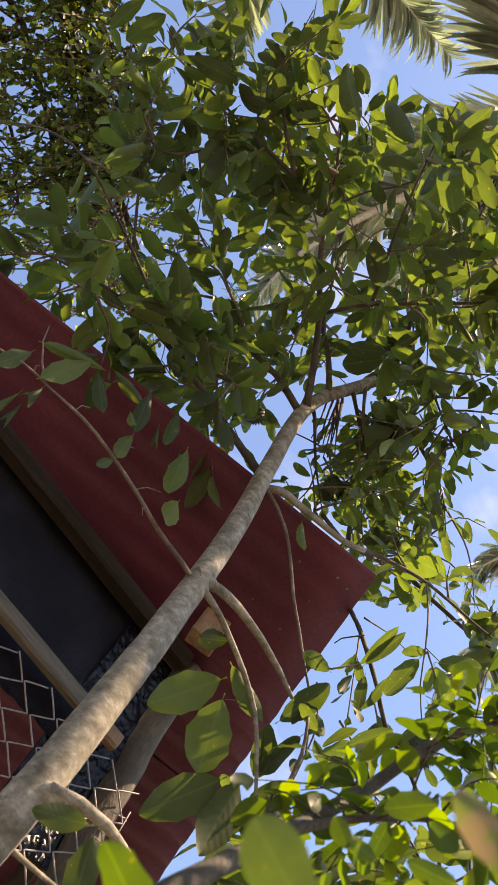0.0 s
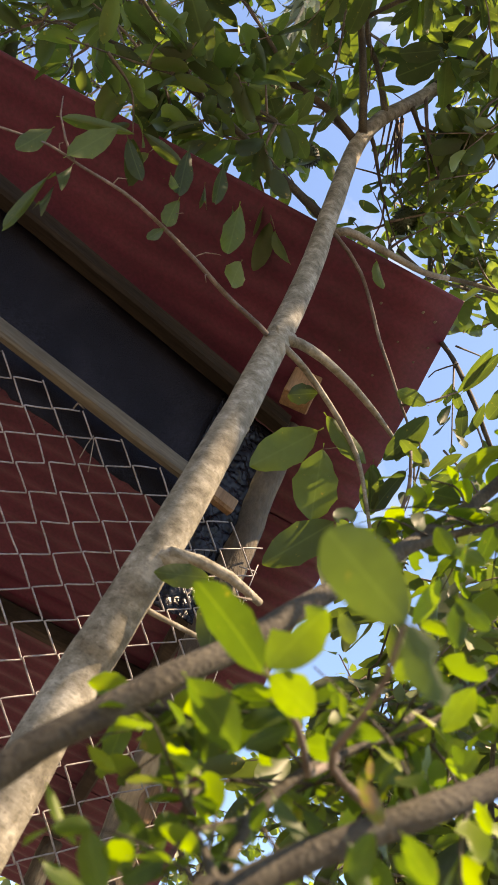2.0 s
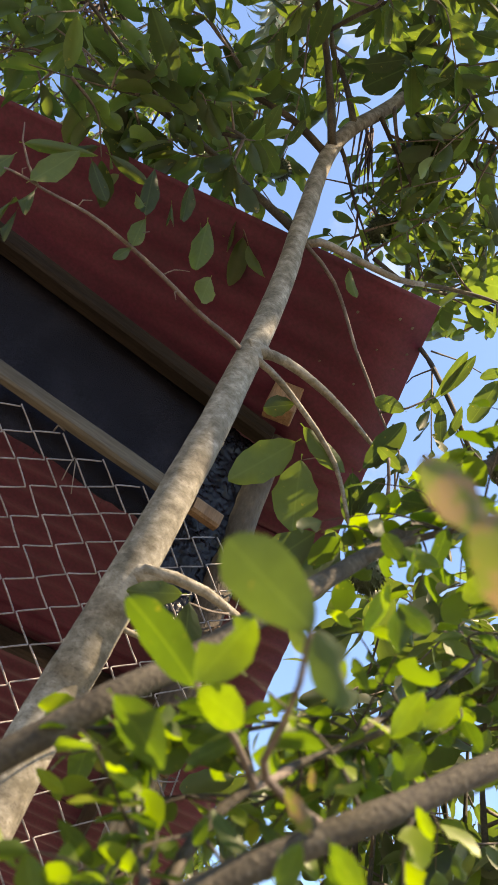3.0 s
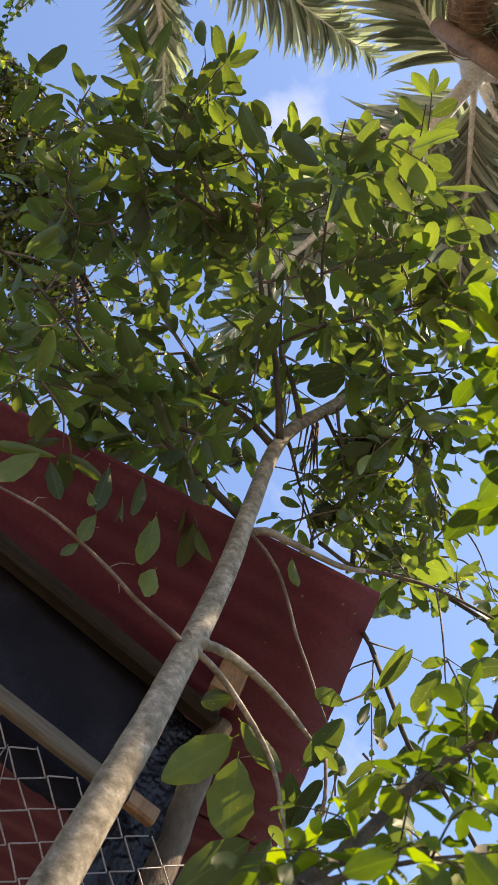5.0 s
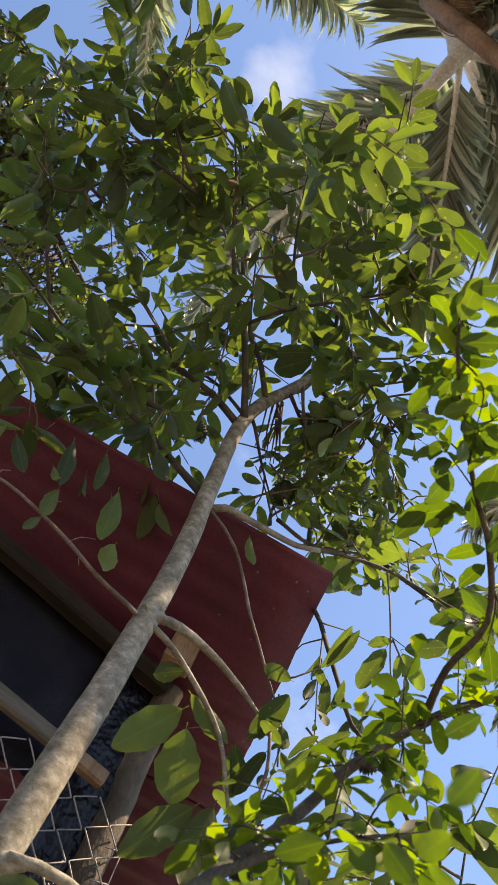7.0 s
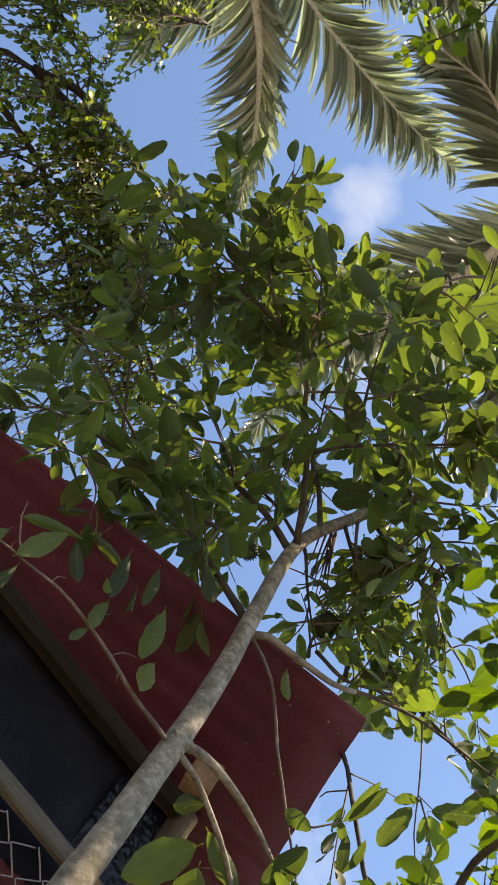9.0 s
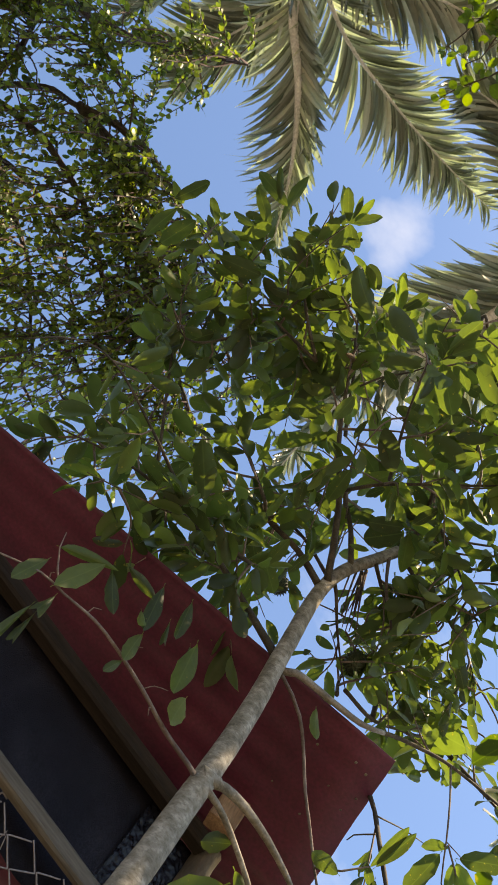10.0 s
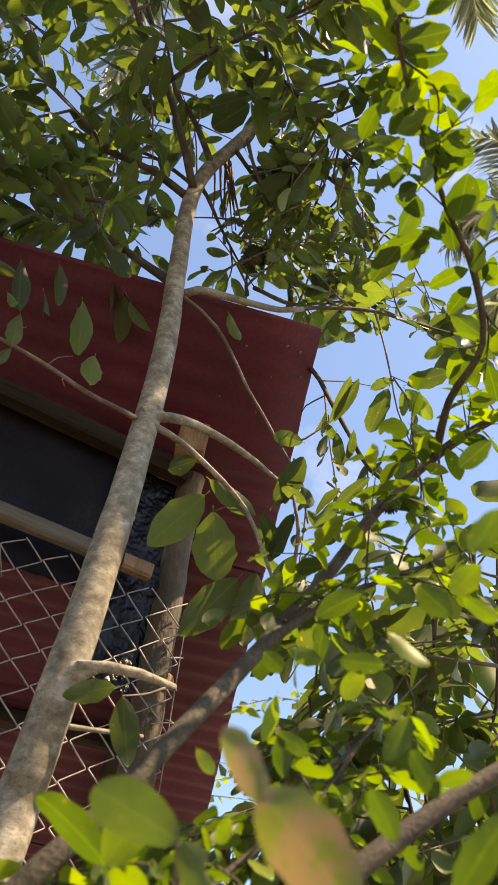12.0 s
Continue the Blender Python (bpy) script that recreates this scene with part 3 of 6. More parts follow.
# ---- chain-link fence ----
fence = thing("chain_link_fence", "galvanised chain-link fence fixed to the shed posts", "fence")
MESH_A, MESH_B, MESH_Y = 0.0496, 0.0385, 1.583
for n in range(60):
    x0 = -0.4 - MESH_A * 44 + MESH_A * (n + 0.0)
    if x0 > 0.06:
        break
    pts = []
    q = 0
    z = 2.331 + MESH_B * 4
    while z > 0.08:
        right = (q + n) % 2
        pts.append(Vector((x0 + (MESH_A if right else 0) + random.gauss(0, 0.0012), MESH_Y + (0.0035 if right else -0.0035), z + random.gauss(0, 0.0012))))
        z -= MESH_B
        q += 1
    r = 0.0018
    verts, faces = [], []
    path = []
    for a, b in zip(pts, pts[1:]):
        d = (b - a) * 0.07
        path += [a + d * 0.2, a + d * 1.0, (a + b) / 2 + Vector((0, 0.0015 * math.sin(a.z * 90), 0)), b - d * 1.0]
    path.append(pts[-1])
    for i, c in enumerate(path):
        d = (path[min(i + 1, len(path) - 1)] - path[max(i - 1, 0)]).normalized()
        s = d.cross(Vector((0, 1, 0))).normalized()
        u = Vector((0, 1, 0))
        for k in range(4):
            a = math.pi / 2 * k + 0.78
            verts.append(c + (s * math.cos(a) + u * math.sin(a)) * r)
    for i in range(len(path) - 1):
        for k in range(4):
            a, b = i * 4 + k, i * 4 + (k + 1) % 4
            faces.append((a, b, b + 4, a + 4))
    mesh_part("wire", verts, faces, WIRE, fence, True)
# twisted wire ends round the corner post
for k in range(24):
    z = 2.42 - 0.0736 * k
    if z < 0.2:
        break
    pts = [(0.06, 1.588, z - 0.012), (0.09, 1.59, z), (0.108 + random.gauss(0, 0.004), 1.6, z + 0.01 + random.gauss(0, 0.004)), (0.112 + random.gauss(0, 0.003), 1.612, z + 0.018), (0.103, 1.62, z + 0.02)]
    limb("wire_end", fence, pts, 0.0015, 0.0013, WIRE, 4, 0.012, 0.0)
limb("tension_wire", fence, [(0.104, 1.6, 2.45), (0.107, 1.602, 2.0), (0.104, 1.6, 1.2), (0.108, 1.6, 0.2)], 0.0016, 0.0016, WIRE, 5, 0.05, 0.0, 0.004)
limb("tie_wire", fence, [(-0.345, 1.635, 2.423), (-0.350, 1.602, 2.467), (-0.314, 1.639, 2.411)], 0.0013, 0.0012, WIRE, 5, 0.02, 0.0, label="pale loose tie wire")
limb("tie_wire", fence, [(-0.415, 1.610, 2.498), (-0.415, 1.593, 2.503), (-0.397, 1.601, 2.508)], 0.002, 0.002, WIRE, 5, 0.01, 0.0)

# ---- the fruit tree in front of the shed ----
tree = thing("fruit_tree", "slender fruit tree with smooth grey bark and glossy oval green leaves", "tree", at=(0, 0, 0))
trunk_pts = [(-0.37, 1.1, -0.05), (-0.34, 1.13, 0.8), (-0.270, 1.188, 1.722), (-0.261, 1.170, 1.897), (-0.257, 1.143, 2.024), (-0.246, 1.142, 2.206), (-0.230, 1.157, 2.501), (-0.231, 1.156, 2.769), (-0.248, 1.149, 3.002), (-0.264, 1.137, 3.251), (-0.251, 1.109, 3.383), (-0.204, 1.070, 3.513), (-0.177, 1.031, 3.577)]
limb("trunk", tree, trunk_pts, 0.0462, 0.0165, BARK, 20, 0.014, 0.02, 0.002, 1.0, "smooth grey trunk with pale blotches")
tree_leaves = Foliage(tree, LEAF, LEAF_JOINED, open_crown=True)
POCKETS += [(Vector(c), r if r > 0.08 else r * 0.75) for c, r in (
    ((-0.870, 0.509, 3.769), 0.15), ((-0.721, 0.391, 3.799), 0.13), ((-1.373, 0.620, 3.636), 0.14), ((-1.227, 0.495, 3.708), 0.13), ((-1.025, 0.467, 3.756), 0.1), ((-0.907, 0.329, 3.794), 0.14),
    ((-0.643, 1.146, 3.326), 0.05), ((-0.465, 1.098, 3.230), 0.03), ((-0.414, 0.799, 3.478), 0.045), ((-0.562, 0.821, 3.481), 0.03), ((-0.272, 1.121, 3.066), 0.05), ((-0.391, 1.169, 3.056), 0.03),
    ((-0.327, 0.943, 3.407), 0.045), ((-0.319, 1.024, 3.366), 0.04), ((-0.633, 1.225, 3.034), 0.04), ((-0.986, 1.022, 3.362), 0.03), ((-0.939, 1.190, 3.276), 0.03), ((-0.508, 1.032, 3.384), 0.03),
    ((-0.297, 1.048, 3.169), 0.05), ((-0.291, 0.974, 3.322), 0.05), ((-0.143, 1.131, 3.087), 0.05), ((-0.210, 1.111, 2.868), 0.05), ((-0.386, 0.832, 3.504), 0.04), ((-0.429, 1.037, 3.303), 0.045),
    ((0.106, 0.830, 3.174), 0.06), ((0.204, 0.892, 3.104), 0.07), ((0.248, 1.063, 2.983), 0.06), ((0.223, 1.145, 2.938), 0.09), ((0.356, 1.155, 2.853), 0.12), ((0.419, 1.058, 2.884), 0.1), ((0.125, 1.186, 2.819), 0.07),
    ((0.187, 1.234, 2.744), 0.06), ((-0.223, 1.131, 3.214), 0.05), ((-0.249, 1.194, 3.185), 0.04), ((-0.262, 1.041, 3.478), 0.05), ((-0.347, 1.151, 3.331), 0.05), ((-0.295, 1.267, 3.033), 0.04), ((0.045, 1.010, 3.429), 0.06))]
BARE_LIMBS += [(Vector(c), r) for c, r in (
    ((-0.239, 1.156, 2.891), 0.06), ((-0.248, 1.149, 3.002), 0.055), ((-0.257, 1.142, 3.123), 0.055), ((-0.264, 1.137, 3.251), 0.055), ((-0.259, 1.118, 3.337), 0.055), ((-0.239, 1.102, 3.418), 0.055), ((-0.213, 1.076, 3.490), 0.055), ((-0.189, 1.044, 3.553), 0.05),
    ((-0.303, 1.092, 3.331), 0.045), ((-0.353, 1.059, 3.383), 0.045), ((-0.411, 1.018, 3.435), 0.04), ((-0.327, 1.138, 3.291), 0.04), ((-0.430, 1.158, 3.333), 0.04), ((-0.298, 1.076, 3.447), 0.035))]
NEAR_POCKETS += [(Vector(c), r) for c, r in (
    ((-0.634, 0.851, 3.470), 0.04), ((-0.579, 0.748, 3.508), 0.04), ((-0.521, 0.876, 3.457), 0.035), ((-0.624, 0.989, 3.409), 0.035), ((-1.123, 1.039, 3.088), 0.035), ((-1.262, 1.036, 3.043), 0.06), ((-1.241, 0.895, 3.129), 0.035), ((-1.122, 1.191, 2.986), 0.035), ((-1.478, 0.931, 3.253), 0.07), ((-0.533, 0.803, 3.643), 0.05), ((-0.485, 0.909, 3.605), 0.045), ((-0.590, 1.040, 3.440), 0.03), ((-0.563, 0.694, 3.675), 0.035), ((0.060, 1.200, 2.951), 0.07), ((-0.036, 1.200, 3.002), 0.07), ((-0.011, 1.200, 2.773), 0.08))]


def branch(pts, r0, r1, mat=None, name="branch", sides=8):
    limb(name, tree, pts, r0, r1 if name == "stub" else r1 * 0.45, mat or BARK, sides, 0.025, 0.06, 0.002)
    return pts


branch([(-0.252, 1.114, 2.010), (-0.212, 1.105, 2.021), (-0.166, 1.098, 2.024), (-0.102, 1.117, 2.032)], 0.0095, 0.0055, name="stub")
branch([(-0.246, 1.148, 1.941), (-0.19, 1.165, 1.956), (-0.109, 1.19, 1.98)], 0.0042, 0.003, name="stub")
limb("knot", tree, [(-0.262, 1.142, 2.004), (-0.245, 1.122, 2.010), (-0.225, 1.110, 2.017)], 0.022, 0.0095, BARK, 14, 0.004, 0.03)
limb("knot", tree, [(-0.238, 1.154, 2.540), (-0.226, 1.149, 2.548), (-0.204, 1.146, 2.560)], 0.022, 0.009, BARK, 14, 0.004, 0.03)
limb("knot", tree, [(-0.239, 1.156, 2.308), (-0.222, 1.152, 2.309), (-0.210, 1.148, 2.310)], 0.016, 0.004, BARK, 12, 0.004, 0.03)
branch([(-0.222, 1.145, 2.541), (-0.190, 1.148, 2.564), (-0.132, 1.151, 2.579), (-0.059, 1.154, 2.578), (0.012, 1.157, 2.564), (0.065, 1.160, 2.547)], 0.0115, 0.009)
branch([(-0.222, 1.140, 2.518), (-0.185, 1.145, 2.521), (-0.132, 1.150, 2.511), (-0.060, 1.153, 2.479), (-0.002, 1.159, 2.443), (0.036, 1.163, 2.390), (0.071, 1.166, 2.325), (0.106, 1.170, 2.268)], 0.007, 0.006)
branch([(-0.255, 1.145, 2.520), (-0.279, 1.139, 2.517), (-0.355, 1.134, 2.517), (-0.436, 1.128, 2.530), (-0.522, 1.122, 2.534), (-0.591, 1.117, 2.528), (-0.665, 1.111, 2.500), (-0.720, 1.106, 2.481), (-0.790, 1.098, 2.420)], 0.0050, 0.0034, TWIG)
branch([(-0.677, 1.110, 2.497), (-0.706, 1.103, 2.515), (-0.737, 1.097, 2.547), (-0.753, 1.090, 2.578)], 0.0028, 0.0018, TWIG, "twig", 6)
for a, b in (((-0.512, 1.122, 2.534), (-0.495, 1.095, 2.560)), ((-0.436, 1.128, 2.530), (-0.402, 1.110, 2.560)), ((-0.400, 1.131, 2.523), (-0.396, 1.128, 2.500)), ((-0.610, 1.116, 2.522), (-0.598, 1.105, 2.545)), ((-0.700, 1.108, 2.488), (-0.704, 1.100, 2.502))):
    limb("thorn", tree, [a, (Vector(a) + Vector(b)) / 2 + Vector((-0.006, 0, 0.004)), b], 0.0014, 0.0006, TWIG, 5, 0.01, 0.05)
# limb along the roof edge: pale up to the corner, darker beyond
branch([(-0.222, 1.170, 2.950), (-0.190, 1.153, 2.976), (-0.108, 1.142, 2.998), (0.009, 1.132, 3.031), (0.070, 1.124, 3.072)], 0.0098, 0.0135, EDGE_BARK)
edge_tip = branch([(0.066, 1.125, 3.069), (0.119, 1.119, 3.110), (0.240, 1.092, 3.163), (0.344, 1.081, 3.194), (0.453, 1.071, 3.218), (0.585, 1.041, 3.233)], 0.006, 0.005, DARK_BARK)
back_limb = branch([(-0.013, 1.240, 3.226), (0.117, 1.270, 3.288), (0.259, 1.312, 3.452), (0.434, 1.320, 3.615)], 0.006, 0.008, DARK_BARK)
branch([(-0.222, 1.140, 2.910), (-0.174, 1.144, 2.900), (-0.130, 1.148, 2.879), (-0.085, 1.151, 2.829), (-0.030, 1.155, 2.751), (0.021, 1.159, 2.694), (0.060, 1.162, 2.646), (0.115, 1.166, 2.581), (0.144, 1.170, 2.484)], 0.0046, 0.004, TWIG)
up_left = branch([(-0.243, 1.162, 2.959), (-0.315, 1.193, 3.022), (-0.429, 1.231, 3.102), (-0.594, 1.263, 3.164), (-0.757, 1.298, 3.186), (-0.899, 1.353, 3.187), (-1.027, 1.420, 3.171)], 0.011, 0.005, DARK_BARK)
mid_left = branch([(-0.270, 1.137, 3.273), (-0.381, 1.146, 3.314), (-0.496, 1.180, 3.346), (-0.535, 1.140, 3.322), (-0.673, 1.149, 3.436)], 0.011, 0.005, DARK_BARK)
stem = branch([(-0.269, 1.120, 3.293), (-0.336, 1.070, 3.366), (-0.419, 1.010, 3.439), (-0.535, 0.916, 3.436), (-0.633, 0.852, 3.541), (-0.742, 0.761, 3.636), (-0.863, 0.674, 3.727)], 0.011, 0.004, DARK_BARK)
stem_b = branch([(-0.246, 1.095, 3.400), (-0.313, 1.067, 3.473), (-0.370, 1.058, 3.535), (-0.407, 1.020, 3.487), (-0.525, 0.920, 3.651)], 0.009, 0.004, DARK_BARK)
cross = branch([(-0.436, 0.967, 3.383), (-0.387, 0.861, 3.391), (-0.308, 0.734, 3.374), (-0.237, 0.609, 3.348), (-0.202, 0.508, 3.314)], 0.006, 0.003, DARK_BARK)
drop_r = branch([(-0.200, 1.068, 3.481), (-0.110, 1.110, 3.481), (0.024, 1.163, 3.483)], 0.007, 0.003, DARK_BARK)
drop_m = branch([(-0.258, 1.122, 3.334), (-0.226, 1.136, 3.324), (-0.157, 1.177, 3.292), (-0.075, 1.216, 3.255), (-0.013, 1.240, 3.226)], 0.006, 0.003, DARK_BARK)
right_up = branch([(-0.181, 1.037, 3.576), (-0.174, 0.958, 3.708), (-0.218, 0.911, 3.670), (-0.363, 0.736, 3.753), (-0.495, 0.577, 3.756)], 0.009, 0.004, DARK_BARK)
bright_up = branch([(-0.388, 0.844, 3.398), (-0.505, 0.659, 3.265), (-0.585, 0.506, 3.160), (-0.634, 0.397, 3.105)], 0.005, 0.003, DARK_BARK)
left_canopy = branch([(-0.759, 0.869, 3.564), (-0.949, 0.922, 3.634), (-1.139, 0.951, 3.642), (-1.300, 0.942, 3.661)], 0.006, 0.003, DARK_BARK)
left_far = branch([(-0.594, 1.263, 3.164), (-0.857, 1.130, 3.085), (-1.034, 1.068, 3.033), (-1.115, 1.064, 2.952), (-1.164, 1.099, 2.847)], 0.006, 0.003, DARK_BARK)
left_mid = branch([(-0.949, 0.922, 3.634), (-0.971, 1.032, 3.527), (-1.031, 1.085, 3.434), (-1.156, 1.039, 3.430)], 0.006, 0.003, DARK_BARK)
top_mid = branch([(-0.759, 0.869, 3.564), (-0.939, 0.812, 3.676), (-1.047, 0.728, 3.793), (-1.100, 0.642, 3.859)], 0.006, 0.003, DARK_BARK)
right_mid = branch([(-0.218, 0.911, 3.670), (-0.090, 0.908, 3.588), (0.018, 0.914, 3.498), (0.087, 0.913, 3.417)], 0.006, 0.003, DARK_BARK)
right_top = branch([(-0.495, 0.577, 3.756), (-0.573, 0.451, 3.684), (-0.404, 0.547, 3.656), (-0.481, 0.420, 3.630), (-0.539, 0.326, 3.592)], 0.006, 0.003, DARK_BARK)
def hero(base, tip, width=1.0, tilt=0.35, kind=None, plant=tree_leaves):
    """A single leaf in its own place, with its face turned mostly down to the path."""
    n = (SEEN_FROM - Vector(base)).normalized() * -1
    n += Vector((random.gauss(0, tilt), random.gauss(0, tilt), random.gauss(0, tilt)))
    plant.leaf(base, tip, n, width, True, kind)


def shaded_leaf(base, tip, width, kind):
    """A hanging leaf that turns its edge to the sun."""
    n = (Vector(base) - SEEN_FROM).normalized()
    tree_leaves.leaf(base, tip, n - to_sun * (n.dot(to_sun) * random.uniform(0.85, 1.0)), width, True, kind)


shaded_leaf((-0.074, 1.190, 2.459), (-0.137, 1.270, 2.356), 1.05, 12)
shaded_leaf((-0.052, 1.190, 2.430), (0.000, 1.250, 2.329), 1.08, 13)
shaded_leaf((0.026, 1.210, 2.325), (-0.030, 1.300, 2.225), 1.0, 12)
hero((-0.115, 1.160, 2.504), (-0.162, 1.180, 2.469), 1.0, 0.12, 13)
shaded_leaf((-0.079, 1.165, 2.477), (0.021, 1.165, 2.437), 1.0, 11)
shaded_leaf((0.064, 1.210, 2.353), (0.067, 1.250, 2.213), 1.0, 12)
shaded_leaf((-0.215, 1.045, 1.967), (-0.269, 1.079, 1.948), 1.0, 12)
shaded_leaf((-0.210, 1.024, 1.948), (-0.175, 1.052, 1.877), 0.95, 12)
limb("twig", tree, [(-0.112, 1.118, 2.030), (-0.16, 1.07, 1.985), (-0.210, 1.024, 1.948)], 0.002, 0.001, TWIG, 5, 0.02)
limb("twig", tree, [(0.0, 1.159, 2.443), (-0.03, 1.175, 2.445), (-0.052, 1.190, 2.430)], 0.0016, 0.001, TWIG, 5, 0.02)
hero((0.037, 1.158, 2.449), (0.088, 1.198, 2.383), 1.05)
hero((0.085, 1.111, 2.627), (0.030, 1.136, 2.636), 1.1)
hero((0.061, 1.167, 2.486), (0.073, 1.076, 2.552), 1.0)
hero((0.127, 1.080, 2.680), (0.118, 0.990, 2.740), 0.6)
hero((0.133, 1.071, 2.683), (0.133, 0.983, 2.736), 0.6)
hero((0.110, 1.072, 2.668), (0.145, 1.082, 2.643), 0.9)
hero((0.140, 1.070, 2.654), (0.176, 1.108, 2.607), 0.8)
hero((0.114, 1.037, 2.420), (0.139, 0.963, 2.459), 0.7)
hero((0.101, 1.079, 2.394), (0.111, 1.026, 2.430), 1.1)
hero((0.145, 1.062, 2.429), (0.146, 1.103, 2.393), 1.0)
hero((0.075, 1.111, 2.435), (0.070, 1.178, 2.376), 1.0)
hero((0.029, 1.150, 2.427), (0.079, 1.177, 2.371), 0.9)
hero((0.086, 1.085, 2.449), (0.037, 1.092, 2.473), 0.9)
hero((0.108, 1.085, 2.435), (0.114, 1.031, 2.474), 0.8)
def twig_leaf(base, tip, width, kind):
    """A drooping leaf of the bare side twig."""
    n = (Vector(base) - SEEN_FROM).normalized()
    n += Vector((random.gauss(0, 0.15), random.gauss(0, 0.15), random.gauss(0, 0.15)))
    tree_leaves.leaf(base, tip, n - to_sun * (n.dot(to_sun) * 0.25), width * 0.85, True, kind)


twig_leaf((-0.686, 1.100, 2.484), (-0.663, 1.100, 2.601), 0.85, 12)
twig_leaf((-0.738, 1.120, 2.575), (-0.666, 1.120, 2.650), 0.75, 10)
twig_leaf((-0.639, 1.100, 2.622), (-0.575, 1.100, 2.548), 0.9, 11)
twig_leaf((-0.628, 1.120, 2.696), (-0.543, 1.120, 2.700), 0.85, 2)
twig_leaf((-0.731, 1.100, 2.509), (-0.742, 1.100, 2.403), 0.85, 11)
twig_leaf((-0.670, 1.090, 2.459), (-0.666, 1.090, 2.356), 0.8, 10)
twig_leaf((-0.666, 1.080, 2.385), (-0.649, 1.080, 2.267), 0.42, 10)
twig_leaf((-0.681, 1.080, 2.393), (-0.672, 1.080, 2.242), 0.34, 2)
twig_leaf((-0.553, 1.100, 2.720), (-0.516, 1.100, 2.590), 0.75, 2)
twig_leaf((-0.549, 1.090, 2.612), (-0.517, 1.090, 2.577), 1.2, 10)
twig_leaf((-0.514, 1.100, 2.586), (-0.505, 1.100, 2.496), 1.0, 11)
twig_leaf((-0.505, 1.100, 2.503), (-0.516, 1.100, 2.445), 0.9, 11)
twig_leaf((-0.493, 1.100, 2.669), (-0.458, 1.100, 2.572), 0.45, 10)
twig_leaf((-0.423, 1.100, 2.693), (-0.389, 1.100, 2.542), 0.8, 11)
twig_leaf((-0.428, 1.110, 2.685), (-0.385, 1.110, 2.606), 0.6, 2)
shaded_leaf((-0.364, 1.120, 2.596), (-0.360, 1.120, 2.510), 1.0, 12)
twig_leaf((-0.487, 1.120, 2.787), (-0.456, 1.120, 2.672), 0.7, 2)
shaded_leaf((-0.118, 1.120, 2.907), (-0.085, 1.120, 2.829), 0.85, 11)
hero((0.309, 1.084, 2.935), (0.269, 1.126, 2.927), 1.2)
hero((0.337, 1.071, 2.927), (0.396, 0.995, 2.941), 1.0)
hero((0.339, 1.080, 2.920), (0.417, 1.080, 2.869), 1.0)
hero((0.335, 1.086, 2.917), (0.365, 1.116, 2.877), 1.0)
hero((0.307, 1.103, 2.922), (0.320, 1.188, 2.850), 0.95)
hero((0.383, 1.120, 2.862), (0.453, 1.111, 2.821), 0.9)
hero((0.395, 1.125, 2.851), (0.449, 1.147, 2.795), 0.8)
hero((0.403, 1.145, 2.830), (0.425, 1.212, 2.757), 1.0)
hero((0.175, 1.163, 2.812), (0.174, 1.201, 2.781), 0.9)
hero((0.167, 1.086, 2.596), (0.169, 1.032, 2.641), 0.8)
hero((-0.581, 0.441, 3.098), (-0.586, 0.356, 3.116), 1.1)
hero((-0.581, 0.444, 3.076), (-0.632, 0.435, 3.080), 0.9)
hero((-0.569, 0.443, 3.097), (-0.547, 0.370, 3.112), 1.0)
hero((-0.566, 0.468, 3.090), (-0.470, 0.511, 3.072), 1.0)
hero((-0.533, 0.453, 3.123), (-0.485, 0.466, 3.116), 1.0)
hero((-0.630, 0.916, 3.443), (-0.713, 0.945, 3.429), 1.1)
hero((-0.950, 0.795, 3.576), (-0.983, 0.750, 3.586), 1.3)
hero((-1.050, 0.630, 3.820), (-1.118, 0.561, 3.824), 1.0)
hero((-1.045, 0.624, 3.823), (-0.993, 0.563, 3.845), 0.9)
hero((-1.038, 0.640, 3.820), (-0.955, 0.643, 3.831), 0.9)
hero((-1.037, 0.651, 3.817), (-1.006, 0.716, 3.805), 0.9)
hero((-0.750, 0.562, 3.560), (-0.797, 0.528, 3.566), 1.2)
hero((-0.799, 0.598, 3.548), (-0.869, 0.580, 3.546), 1.1)
hero((-0.717, 0.559, 3.459), (-0.706, 0.491, 3.476), 0.9)
# leaves that stand out in the crown
hero((-0.758, 0.641, 3.511), (-0.885, 0.618, 3.509), 1.3)
hero((-0.804, 0.604, 3.529), (-0.874, 0.587, 3.541), 1.0)
hero((-0.715, 0.604, 3.535), (-0.778, 0.528, 3.563), .8)
hero((-0.712, 0.554, 3.488), (-0.694, 0.503, 3.499), .8)
hero((-0.712, 0.594, 3.554), (-0.764, 0.616, 3.550), .9)
hero((-0.709, 0.615, 3.546), (-0.643, 0.569, 3.546), 1.0)
hero((-0.767, 0.616, 3.504), (-0.765, 0.559, 3.507), .9)
hero((-0.735, 0.707, 3.489), (-0.789, 0.725, 3.480), .9)
hero((-0.754, 0.638, 3.462), (-0.697, 0.651, 3.452), .8)
hero((-0.730, 0.622, 3.491), (-0.646, 0.634, 3.511), .9)
hero((-0.633, 0.618, 3.539), (-0.611, 0.564, 3.539), .6)
hero((-0.547, 0.577, 3.554), (-0.581, 0.466, 3.561), 1.3)
hero((-0.554, 0.577, 3.539), (-0.608, 0.536, 3.532), .9)
hero((-0.534, 0.546, 3.496), (-0.516, 0.462, 3.528), 1.1)
hero((-0.542, 0.586, 3.504), (-0.456, 0.645, 3.476), 1.1)
hero((-0.537, 0.597, 3.565), (-0.503, 0.558, 3.589), 1.0)
